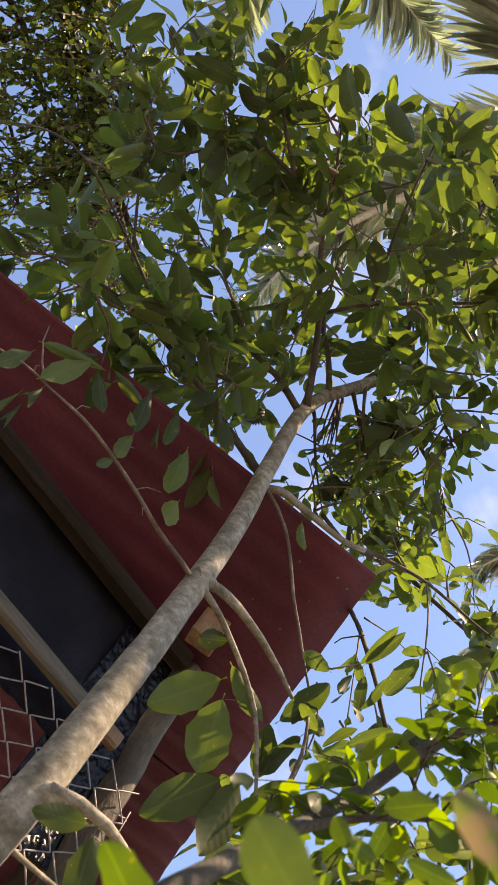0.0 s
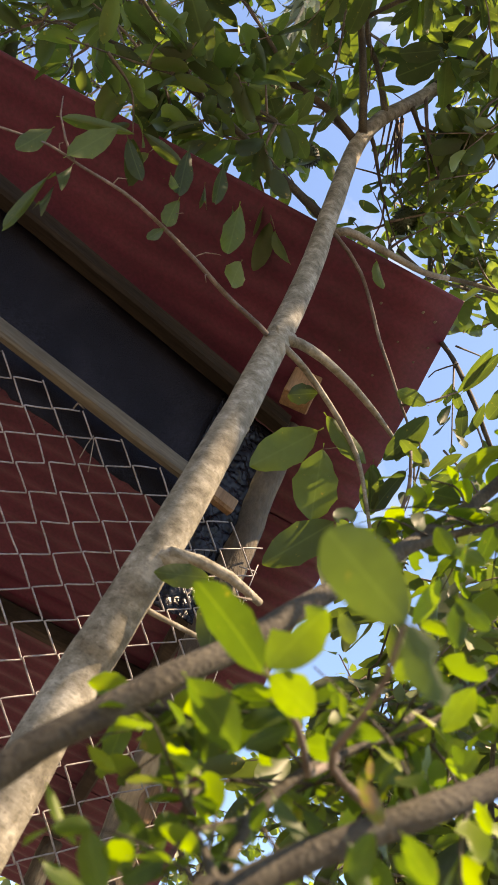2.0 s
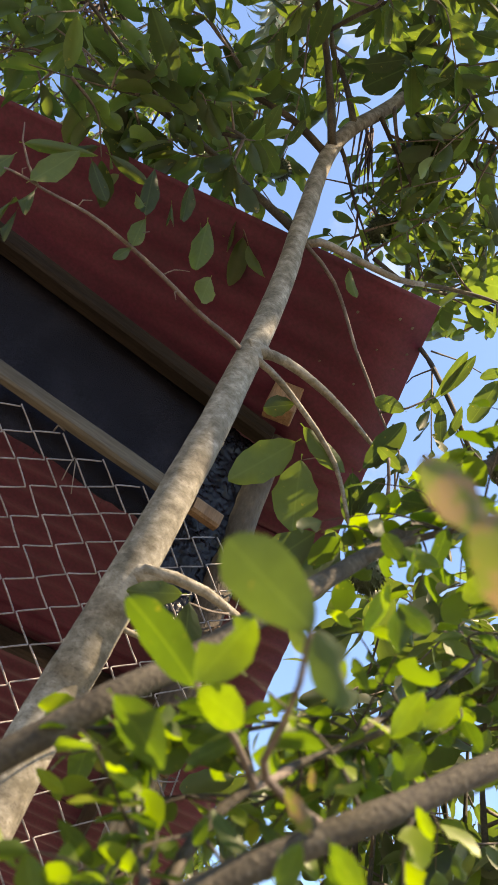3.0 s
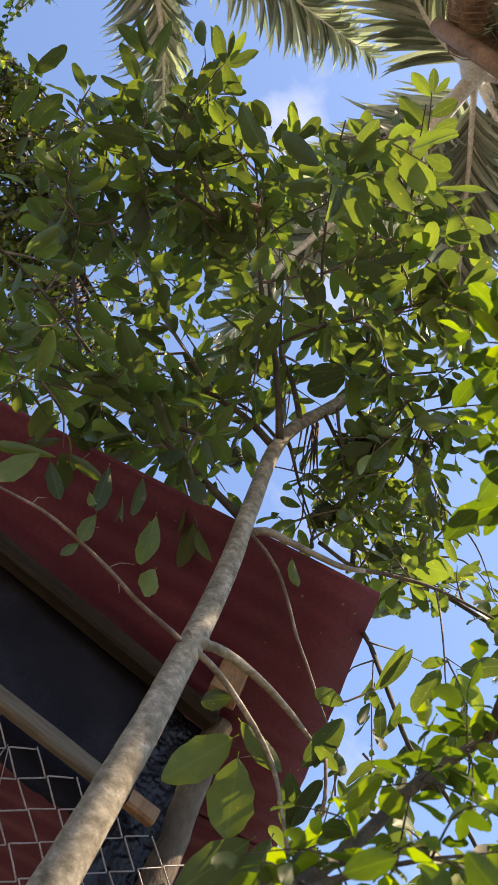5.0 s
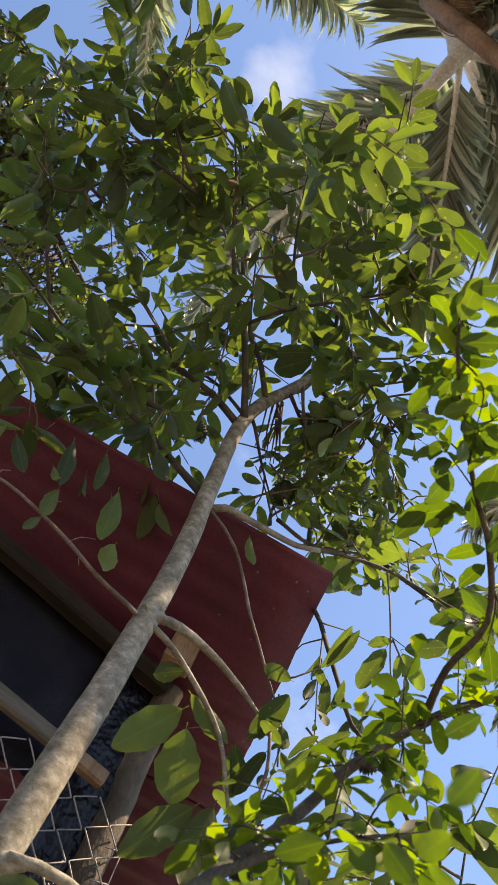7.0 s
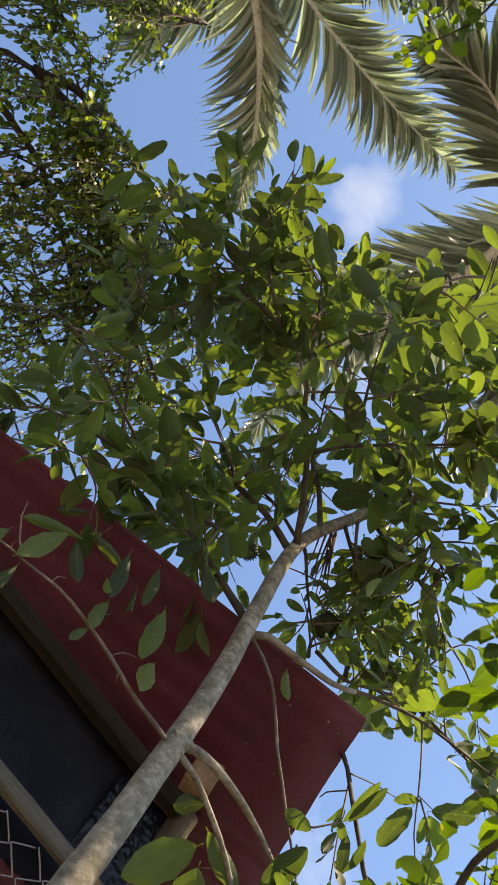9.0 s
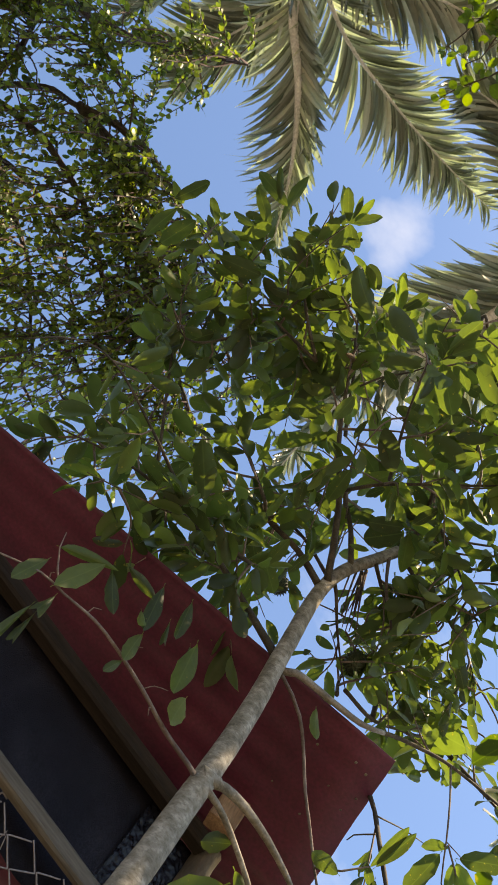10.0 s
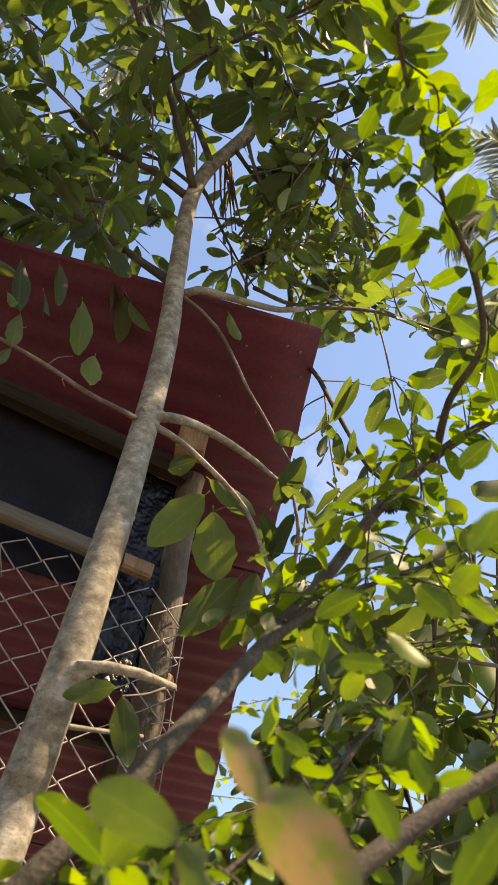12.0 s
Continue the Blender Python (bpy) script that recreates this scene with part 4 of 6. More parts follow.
hero((-0.561, 0.633, 3.498), (-0.526, 0.601, 3.526), .7)
hero((-0.560, 0.651, 3.514), (-0.502, 0.661, 3.519), .6)
hero((-0.493, 0.553, 3.511), (-0.452, 0.565, 3.525), .9)
hero((-0.702, 0.686, 3.510), (-0.729, 0.726, 3.515), .9)
hero((-0.696, 0.681, 3.529), (-0.665, 0.696, 3.518), .9)
hero((-0.628, 0.634, 3.502), (-0.571, 0.645, 3.487), .8)
hero((-0.575, 0.656, 3.480), (-0.534, 0.705, 3.448), .8)
hero((-0.506, 0.672, 3.489), (-0.481, 0.741, 3.472), .9)
hero((-0.623, 0.692, 3.456), (-0.564, 0.698, 3.464), 1.0)
hero((-0.617, 0.800, 3.449), (-0.597, 0.870, 3.416), 1.2)
hero((-0.542, 0.822, 3.484), (-0.526, 0.881, 3.462), .8)
limb("twig", tree, [(-0.304, 0.653, 3.520), (-0.367, 0.580, 3.544), (-0.406, 0.524, 3.558), (-0.445, 0.451, 3.574), (-0.491, 0.370, 3.587), (-0.546, 0.299, 3.595)], 0.0035, 0.0015, DARK_BARK, 6, 0.03)
limb("twig", tree, [(-0.629, 0.781, 3.480), (-0.611, 0.722, 3.500), (-0.575, 0.657, 3.520), (-0.552, 0.579, 3.540), (-0.544, 0.507, 3.555)], 0.003, 0.0015, DARK_BARK, 6, 0.03)
limb("twig", tree, [(-0.956, 0.826, 3.593), (-0.989, 0.798, 3.596), (-1.006, 0.731, 3.613), (-1.006, 0.652, 3.634), (-1.000, 0.582, 3.653)], 0.003, 0.0015, DARK_BARK, 6, 0.03)
hero((-0.493, 0.368, 3.623), (-0.600, 0.360, 3.622), 1.0)
hero((-0.471, 0.397, 3.650), (-0.567, 0.363, 3.637), 1.0)
hero((-0.543, 0.313, 3.682), (-0.618, 0.302, 3.662), 1.0)
hero((-0.547, 0.301, 3.665), (-0.580, 0.263, 3.682), 1.1)
hero((-0.540, 0.295, 3.607), (-0.533, 0.254, 3.622), 1.1)
hero((-0.511, 0.340, 3.631), (-0.486, 0.276, 3.640), 1.1)
hero((-0.483, 0.356, 3.600), (-0.452, 0.305, 3.586), 1.3)
hero((-0.475, 0.385, 3.610), (-0.432, 0.329, 3.633), 1.2)
hero((-0.457, 0.413, 3.606), (-0.390, 0.397, 3.616), 1.1)
hero((-0.427, 0.471, 3.656), (-0.369, 0.415, 3.679), 1.1)
hero((-0.417, 0.489, 3.604), (-0.359, 0.447, 3.602), 1.0)
hero((-0.394, 0.526, 3.610), (-0.307, 0.493, 3.621), 1.2)
hero((-0.438, 0.457, 3.591), (-0.542, 0.469, 3.601), 1.5)
hero((-0.404, 0.513, 3.636), (-0.497, 0.559, 3.645), 1.0)
hero((-0.390, 0.549, 3.566), (-0.464, 0.582, 3.580), .9)
hero((-0.287, 0.533, 3.564), (-0.229, 0.457, 3.565), 1.0)
hero((-0.230, 0.532, 3.600), (-0.167, 0.491, 3.616), .8)
hero((-0.363, 0.569, 3.584), (-0.322, 0.525, 3.607), .9)
hero((-0.332, 0.603, 3.591), (-0.298, 0.548, 3.592), .9)
hero((-0.309, 0.633, 3.562), (-0.281, 0.593, 3.556), .9)
hero((-0.371, 0.589, 3.559), (-0.385, 0.633, 3.534), 1.0)
hero((-0.318, 0.650, 3.590), (-0.372, 0.704, 3.600), 1.0)
hero((-0.400, 0.745, 3.525), (-0.314, 0.701, 3.512), 1.3)
hero((-0.451, 0.773, 3.588), (-0.387, 0.826, 3.568), .7)
hero((-0.342, 0.721, 3.548), (-0.317, 0.811, 3.506), 1.2)
hero((-0.302, 0.748, 3.552), (-0.284, 0.660, 3.589), .9)
hero((-0.237, 0.936, 3.464), (-0.289, 1.023, 3.428), 1.3)
hero((-0.253, 0.912, 3.441), (-0.315, 0.984, 3.436), 1.0)
hero((-0.263, 0.901, 3.445), (-0.331, 0.900, 3.453), 1.0)
hero((-0.229, 0.940, 3.494), (-0.130, 0.933, 3.464), 1.3)
hero((-0.225, 0.932, 3.488), (-0.147, 1.009, 3.461), 1.1)
hero((-0.246, 0.909, 3.491), (-0.179, 0.877, 3.506), 1.1)
hero((-0.293, 0.874, 3.466), (-0.224, 0.834, 3.469), 1.0)
hero((-0.173, 0.787, 3.484), (-0.089, 0.753, 3.493), .9)
hero((-0.170, 0.894, 3.456), (-0.073, 0.882, 3.439), .8)
hero((-0.090, 0.879, 3.508), (-0.035, 0.867, 3.515), .8)
hero((-0.138, 0.786, 3.548), (-0.119, 0.850, 3.521), 1.0)
hero((-0.107, 0.835, 3.483), (-0.048, 0.795, 3.494), .9)
hero((-0.043, 0.835, 3.468), (-0.054, 0.780, 3.481), .9)
hero((-0.063, 0.866, 3.455), (0.004, 0.864, 3.423), .8)
hero((-0.416, 0.964, 3.463), (-0.382, 0.875, 3.518), .9)
hero((-0.373, 0.977, 3.505), (-0.359, 0.926, 3.531), .9)
hero((-0.299, 1.064, 3.417), (-0.254, 1.029, 3.422), .8)
hero((-0.256, 0.807, 3.484), (-0.181, 0.773, 3.475), 1.0)
hero((-0.140, 0.765, 3.539), (-0.104, 0.715, 3.563), 1.0)
hero((-0.206, 0.655, 3.547), (-0.172, 0.589, 3.570), 1.0)
hero((-0.245, 0.703, 3.574), (-0.241, 0.625, 3.602), 1.0)
hero((-0.157, 0.696, 3.553), (-0.107, 0.634, 3.571), 1.0)
hero((-1.156, 0.690, 3.660), (-1.274, 0.682, 3.634), .7)
hero((-1.179, 0.690, 3.646), (-1.245, 0.633, 3.640), .6)
hero((-1.143, 0.734, 3.687), (-1.203, 0.610, 3.709), .6)
hero((-1.143, 0.761, 3.637), (-1.244, 0.716, 3.639), .7)
hero((-1.020, 0.599, 3.741), (-1.094, 0.541, 3.739), .7)
hero((-1.011, 0.575, 3.694), (-1.040, 0.515, 3.702), .7)
hero((-1.005, 0.580, 3.715), (-1.017, 0.504, 3.734), .6)
hero((-1.006, 0.587, 3.731), (-0.964, 0.523, 3.765), .7)
hero((-1.013, 0.602, 3.742), (-0.951, 0.638, 3.758), .9)
hero((-1.010, 0.600, 3.717), (-0.992, 0.677, 3.709), 1.2)
hero((-1.003, 0.694, 3.729), (-1.000, 0.780, 3.719), .7)
hero((-0.987, 0.687, 3.701), (-0.948, 0.718, 3.715), .6)
hero((-0.994, 0.687, 3.744), (-0.940, 0.705, 3.757), .5)
hero((-1.033, 0.701, 3.740), (-1.102, 0.747, 3.731), .7)
hero((-0.920, 0.868, 3.673), (-0.983, 0.779, 3.691), .6)
hero((-0.885, 0.839, 3.659), (-0.895, 0.785, 3.689), 1.1)
hero((-0.886, 0.832, 3.727), (-0.844, 0.783, 3.747), .6)
hero((-0.796, 0.776, 3.736), (-0.923, 0.743, 3.736), .5)
hero((-0.832, 0.782, 3.733), (-0.762, 0.806, 3.720), .7)
hero((-1.292, 0.905, 3.583), (-1.305, 1.017, 3.536), .9)
hero((-1.344, 0.914, 3.550), (-1.347, 1.021, 3.500), .8)
hero((-1.174, 0.829, 3.635), (-1.214, 0.926, 3.600), .9)
hero((-1.178, 0.797, 3.646), (-1.241, 0.819, 3.629), .8)
hero((-1.162, 0.836, 3.584), (-1.137, 0.741, 3.607), .8)
hero((-1.164, 0.946, 3.579), (-1.088, 0.925, 3.615), .9)
hero((-1.179, 0.958, 3.550), (-1.074, 0.966, 3.585), 1.0)
hero((-1.404, 0.868, 3.540), (-1.344, 0.892, 3.535), .8)
hero((-1.364, 0.894, 3.532), (-1.330, 0.795, 3.568), .8)
hero((-1.161, 0.907, 3.561), (-1.051, 0.855, 3.594), .9)
hero((-1.025, 0.892, 3.626), (-1.051, 0.965, 3.577), 1.0)
hero((-1.021, 0.868, 3.624), (-0.931, 0.831, 3.636), .9)
hero((-0.958, 0.935, 3.637), (-0.988, 1.032, 3.585), 1.0)
hero((-1.082, 0.995, 3.597), (-1.101, 1.085, 3.556), 1.0)
hero((-0.882, 0.948, 3.626), (-0.804, 0.909, 3.669), 1.0)
hero((-0.873, 0.880, 3.632), (-0.825, 0.821, 3.656), .9)
hero((-0.806, 0.946, 3.641), (-0.726, 0.921, 3.656), 1.1)
hero((-0.900, 1.034, 3.576), (-0.921, 1.129, 3.543), 1.0)
hero((-1.012, 1.068, 3.561), (-1.047, 1.144, 3.494), 1.0)
hero((-1.215, 1.023, 3.546), (-1.133, 1.031, 3.550), .9)
hero((-0.996, 0.985, 3.616), (-0.930, 1.027, 3.605), .9)
hero((-0.801, 0.871, 3.695), (-0.723, 0.862, 3.726), 1.0)
hero((-0.711, 0.991, 3.594), (-0.604, 0.978, 3.602), 1.0)
hero((-0.585, 1.026, 3.585), (-0.652, 1.117, 3.546), .8)
hero((-0.677, 1.141, 3.487), (-0.598, 1.137, 3.477), .9)
hero((-0.809, 1.157, 3.485), (-0.898, 1.201, 3.449), 1.2)
hero((-0.567, 1.078, 3.575), (-0.471, 1.052, 3.607), .8)
hero((-0.465, 1.110, 3.528), (-0.376, 1.106, 3.519), 1.0)
hero((-0.488, 1.129, 3.545), (-0.477, 1.191, 3.490), .9)
hero((-0.368, 1.169, 3.448), (-0.319, 1.204, 3.427), 1.0)
hero((-0.619, 0.893, 3.620), (-0.561, 0.926, 3.594), 1.0)
hero((-0.741, 0.994, 3.573), (-0.739, 1.093, 3.546), 1.3)
hero((-0.807, 1.020, 3.531), (-0.823, 1.087, 3.495), 1.0)
hero((-0.690, 1.056, 3.514), (-0.727, 1.119, 3.471), 1.0)
hero((-0.562, 0.977, 3.620), (-0.579, 1.047, 3.585), 1.0)
hero((-0.419, 1.057, 3.583), (-0.402, 1.148, 3.557), 1.0)
hero((-0.481, 0.939, 3.603), (-0.392, 0.939, 3.589), 1.0)
hero((-0.575, 1.143, 3.546), (-0.579, 1.203, 3.514), 1.0)
hero((-0.741, 1.138, 3.486), (-0.768, 1.210, 3.437), 1.0)
hero((-0.502, 1.085, 3.574), (-0.529, 1.145, 3.545), 1.0)
hero((-0.431, 1.279, 3.167), (-0.398, 1.344, 3.117), 1.2)
hero((-0.416, 1.203, 3.200), (-0.375, 1.283, 3.150), .9)
hero((-0.424, 1.195, 3.236), (-0.335, 1.219, 3.204), .9)
hero((-0.806, 1.346, 3.148), (-0.678, 1.375, 3.159), .9)
hero((-0.822, 1.234, 3.148), (-0.722, 1.248, 3.154), .9)
hero((-0.771, 1.131, 3.245), (-0.645, 1.216, 3.227), 1.0)
hero((-0.691, 1.174, 3.276), (-0.568, 1.278, 3.205), .9)
hero((-0.605, 1.220, 3.205), (-0.485, 1.160, 3.227), .9)
hero((-0.500, 1.223, 3.273), (-0.497, 1.301, 3.212), 1.0)
hero((-0.499, 1.189, 3.258), (-0.413, 1.230, 3.228), .9)
hero((-0.530, 1.360, 3.146), (-0.606, 1.334, 3.169), 1.0)
hero((-0.801, 1.431, 3.078), (-0.700, 1.404, 3.094), .8)
hero((-0.753, 1.294, 3.190), (-0.661, 1.292, 3.192), .9)
hero((-0.868, 1.284, 3.156), (-0.871, 1.343, 3.104), .9)
hero((-0.634, 1.335, 3.127), (-0.640, 1.414, 3.067), .8)
hero((-0.470, 1.322, 3.155), (-0.465, 1.376, 3.108), .9)
hero((-0.746, 1.209, 3.245), (-0.732, 1.281, 3.204), .9)
hero((-0.424, 1.108, 3.250), (-0.410, 1.173, 3.199), .9)
hero((-0.354, 1.171, 3.247), (-0.358, 1.116, 3.298), .7)
hero((0.133, 1.010, 3.553), (0.064, 0.979, 3.588), 1.0)
hero((0.121, 0.972, 3.493), (0.109, 0.907, 3.536), .8)
hero((0.134, 0.980, 3.523), (0.191, 0.941, 3.524), .7)
hero((0.123, 0.990, 3.548), (0.114, 1.062, 3.524), .8)
hero((0.140, 0.997, 3.519), (0.207, 1.015, 3.507), 1.1)
hero((0.128, 1.043, 3.493), (0.220, 1.065, 3.446), 1.0)
hero((0.248, 1.220, 3.403), (0.348, 1.137, 3.391), 1.4)
hero((0.214, 1.203, 3.371), (0.286, 1.120, 3.405), 1.0)
hero((0.136, 1.243, 3.354), (0.212, 1.238, 3.346), 1.0)
hero((0.048, 1.310, 3.402), (0.109, 1.279, 3.400), .9)
hero((0.058, 1.144, 3.456), (0.098, 1.075, 3.491), .9)
hero((0.125, 1.173, 3.478), (0.187, 1.141, 3.457), .9)
hero((-0.016, 1.165, 3.483), (0.062, 1.152, 3.471), .9)
hero((-0.104, 1.148, 3.513), (-0.104, 1.201, 3.478), .8)
hero((-0.104, 1.053, 3.528), (-0.035, 1.032, 3.527), .9)
hero((-0.013, 1.041, 3.573), (0.045, 1.006, 3.554), .7)
hero((0.016, 1.103, 3.483), (0.017, 1.052, 3.522), .8)
hero((0.082, 1.110, 3.513), (0.148, 1.129, 3.490), .9)
hero((0.170, 1.116, 3.410), (0.225, 1.096, 3.410), .9)
hero((0.235, 1.296, 3.375), (0.311, 1.283, 3.376), .9)
hero((0.293, 1.238, 3.358), (0.347, 1.222, 3.322), .9)
hero((0.351, 1.188, 3.376), (0.404, 1.214, 3.322), 1.1)
limb("twig", tree, [(0.262, 1.090, 3.169), (0.266, 1.067, 3.036), (0.298, 1.082, 2.943), (0.346, 1.120, 2.887), (0.405, 1.146, 2.827)], 0.003, 0.0015, TWIG, 5, 0.03)
limb("twig", tree, [(0.298, 1.082, 2.943), (0.341, 1.066, 2.928)], 0.0015, 0.001, TWIG, 5, 0.03)
limb("twig", tree, [(0.060, 1.156, 2.633), (0.094, 1.116, 2.646), (0.118, 1.069, 2.666)], 0.0028, 0.0018, TWIG, 5, 0.03)
limb("branch", tree, [(0.106, 1.337, 3.158), (0.139, 1.246, 3.054), (0.161, 1.190, 2.951), (0.151, 1.114, 2.795), (0.171, 1.060, 2.645), (0.213, 1.060, 2.589), (0.278, 1.051, 2.551), (0.387, 1.047, 2.463), (0.468, 1.062, 2.365), (0.536, 1.084, 2.255)], 0.0065, 0.003, DARK_BARK, 7, 0.03)
limb("twig", tree, [(0.074, 1.047, 2.749), (0.169, 1.066, 2.823), (0.250, 1.098, 2.891)], 0.002, 0.0012, DARK_BARK, 5, 0.03)
limb("twig", tree, [(0.098, 1.060, 2.728), (0.094, 1.122, 2.749), (0.092, 1.136, 2.738)], 0.002, 0.0012, DARK_BARK, 5, 0.03)
edge_out = branch([(0.434, 1.320, 3.615), (0.437, 1.338, 3.612), (0.517, 1.256, 3.495), (0.608, 1.156, 3.374), (0.681, 1.019, 3.271)], 0.009, 0.006, DARK_BARK)
twigs_round(tree_leaves, tree, edge_out, 7, 0.2, 0.12, 8, -0.3, bias=(-0.4, 0.3, -0.2), rng=0.0)
# unseen bough and fork, added to shade the trunk and crown
shade_bough = branch([(0.681, 1.019, 3.271), (0.79, 0.8, 3.7), (0.72, 0.5, 4.3), (0.64, 0.36, 4.75), (0.6, 0.31, 5.3)], 0.012, 0.008, DARK_BARK)
twigs_round(tree_leaves, tree, shade_bough, 24, 0.28, 0.1, 8, 0.1, rng=0.66)
shade_fork = branch([(0.6, 0.31, 5.3), (0.45, 0.1, 5.45), (0.3, -0.1, 5.5)], 0.008, 0.005, DARK_BARK)
twigs_round(tree_leaves, tree, shade_fork, 18, 0.26, 0.1, 8, 0.1, rng=0.1)
def hanging(pts, count, size, width=0.85):
    """A thin twig hung with drooping leaves."""
    limb("twig", tree, pts, 0.0024, 0.001, TWIG, 5, 0.02, 0.08)
    path = curve_points(pts, 0.01)
    for i in range(count):
        q = path[int((0.2 + 0.8 * i / (count - 1)) * (len(path) - 1))]
        way = Vector((random.gauss(0, 0.45), random.gauss(0, 0.45), -random.uniform(0.35, 1.1))).normalized()
        length = size * random.uniform(0.7, 1.15)
        hero(q + way * 0.008, q + way * length, width * random.uniform(0.8, 1.15), 0.6)


hanging([(0.155, 1.146, 2.86), (0.153, 1.114, 2.666), (0.184, 1.129, 2.559), (0.199, 1.149, 2.481)], 9, 0.075)
hanging([(0.231, 1.139, 2.740), (0.262, 1.128, 2.656), (0.265, 1.145, 2.562), (0.291, 1.187, 2.501)], 9, 0.07)
hanging([(0.068, 1.112, 2.573), (0.096, 1.106, 2.487), (0.108, 1.125, 2.413), (0.114, 1.145, 2.352)], 8, 0.075)
hanging([(0.148, 1.112, 2.554), (0.204, 1.088, 2.505), (0.270, 1.088, 2.453), (0.328, 1.112, 2.409)], 8, 0.065)
hanging([(0.307, 1.083, 2.941), (0.350, 1.073, 2.852), (0.375, 1.116, 2.775), (0.422, 1.139, 2.721)], 7, 0.07)


def lifted(pts, k, dz):
    """The same limb again, higher up in the crown."""
    return [SEEN_FROM + (Vector(q) - SEEN_FROM) * k + Vector((0.0, 0.0, dz)) for q in pts]


# hidden upper limbs, added so their leaves shade the crown below
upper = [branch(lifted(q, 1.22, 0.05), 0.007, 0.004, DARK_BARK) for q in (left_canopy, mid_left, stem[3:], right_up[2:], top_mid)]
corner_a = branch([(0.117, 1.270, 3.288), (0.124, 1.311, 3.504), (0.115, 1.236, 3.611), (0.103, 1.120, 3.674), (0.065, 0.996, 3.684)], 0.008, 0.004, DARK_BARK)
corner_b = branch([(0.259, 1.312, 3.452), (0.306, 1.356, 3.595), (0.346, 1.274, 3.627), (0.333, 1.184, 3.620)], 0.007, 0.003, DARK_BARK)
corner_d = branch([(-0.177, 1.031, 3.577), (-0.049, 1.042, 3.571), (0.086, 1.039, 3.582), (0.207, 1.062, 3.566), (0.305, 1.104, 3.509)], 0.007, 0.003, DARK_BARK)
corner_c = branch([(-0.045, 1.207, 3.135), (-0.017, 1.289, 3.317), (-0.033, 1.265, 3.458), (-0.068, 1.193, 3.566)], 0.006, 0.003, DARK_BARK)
for src, n in ((corner_a, 17), (corner_b, 11), (corner_c, 10), (corner_d, 16), (right_mid, 10), (drop_r, 6)):
    twigs_round(tree_leaves, tree, src, n, 0.23, 0.068, 9, -0.15, rng=0.15, bias=(0.1, 0.1, 0), width=0.9, droop=0.7)
left_fill = branch([(-0.757, 1.298, 3.186), (-1.106, 1.104, 3.537), (-0.956, 1.152, 3.661), (-0.739, 1.164, 3.684)], 0.005, 0.003, DARK_BARK)
twigs_round(tree_leaves, tree, left_fill, 9, 0.16, 0.085, 8, 0.1, rng=0.3)
left_low = branch([(-0.594, 1.263, 3.164), (-0.450, 1.132, 3.074), (-0.589, 1.139, 3.011), (-0.714, 1.156, 2.928), (-0.848, 1.169, 2.832)], 0.006, 0.003, DARK_BARK)
for src in upper:
    twigs_round(tree_leaves, tree, src, 11, 0.3, 0.088, 9, 0.2, rng=0.0)
twigs_round(tree_leaves, tree, left_low, 11, 0.12, 0.085, 7, 0.25, rng=0.1)
for src, n, reach, size, per, up, bias, rng in (
        (stem, 24, 0.26, 0.115, 9, 0.3, (0, 0.3, 0), 0.45), (stem_b, 13, 0.26, 0.115, 8, 0.3, (0.2, 0.5, 0), 0.5), (cross, 16, 0.22, 0.115, 9, 0.2, (0, 0, 0), 0.2),
        (mid_left, 18, 0.28, 0.12, 9, 0.1, (-0.3, 0.3, 0), 0.35), (up_left, 24, 0.22, 0.12, 8, 0.1, (0, 0.3, 0.3), 0.3), (right_up, 18, 0.28, 0.115, 9, 0.0, (0.2, 0.3, 0), 0.3),
        (bright_up, 10, 0.2, 0.115, 7, 0.1, (0, 0, 0), 0.3), (left_canopy, 17, 0.18, 0.115, 9, 0.1, (0, 0, 0), 0.1), (drop_r, 9, 0.22, 0.11, 8, -0.2, (0.5, 0.3, 0), 0.5),
        (drop_m, 6, 0.2, 0.11, 7, -0.2, (0.5, 0.8, 0), 0.5), (edge_tip, 8, 0.16, 0.1, 7, -0.1, (0.2, 0.2, 0), 0.05), (back_limb, 9, 0.24, 0.11, 8, 0.2, (0.3, 0.6, 0.2), 0.35), (left_far, 3, 0.12, 0.11, 5, 0.1, (0, 0, 0), 0.1),
        (left_mid, 7, 0.15, 0.105, 7, 0.1, (0, 0, 0), 0.1), (top_mid, 14, 0.22, 0.11, 8, 0.2, (0, 0, 0), 0.1), (right_mid, 16, 0.24, 0.11, 8, -0.1, (0, 0.2, 0), 0.1),
        (right_top, 14, 0.18, 0.1, 8, 0.2, (0, 0, 0), 0.1)):
    twigs_round(tree_leaves, tree, src, int(n * 0.72), reach, size * 0.8, per, up, bias=bias, rng=rng, single=src in (cross, bright_up, drop_m, back_limb), width=1.0)


# ---- fruit and dry bits in the tree ----
def spiny_fruit(centre, length, wide, label):
    """A soft-spined green fruit, hung from a short stalk."""
    fruit = mesh_part("fruit", *spined_body(Vector(centre), length, wide), FRUIT_GREEN, tree, True, label)
    limb("stalk", fruit, [Vector(centre) + Vector((0, 0, length * 0.48)), Vector(centre) + Vector((0.004, 0.004, length * 0.85))], 0.003, 0.004, TWIG, 6, 0.02)


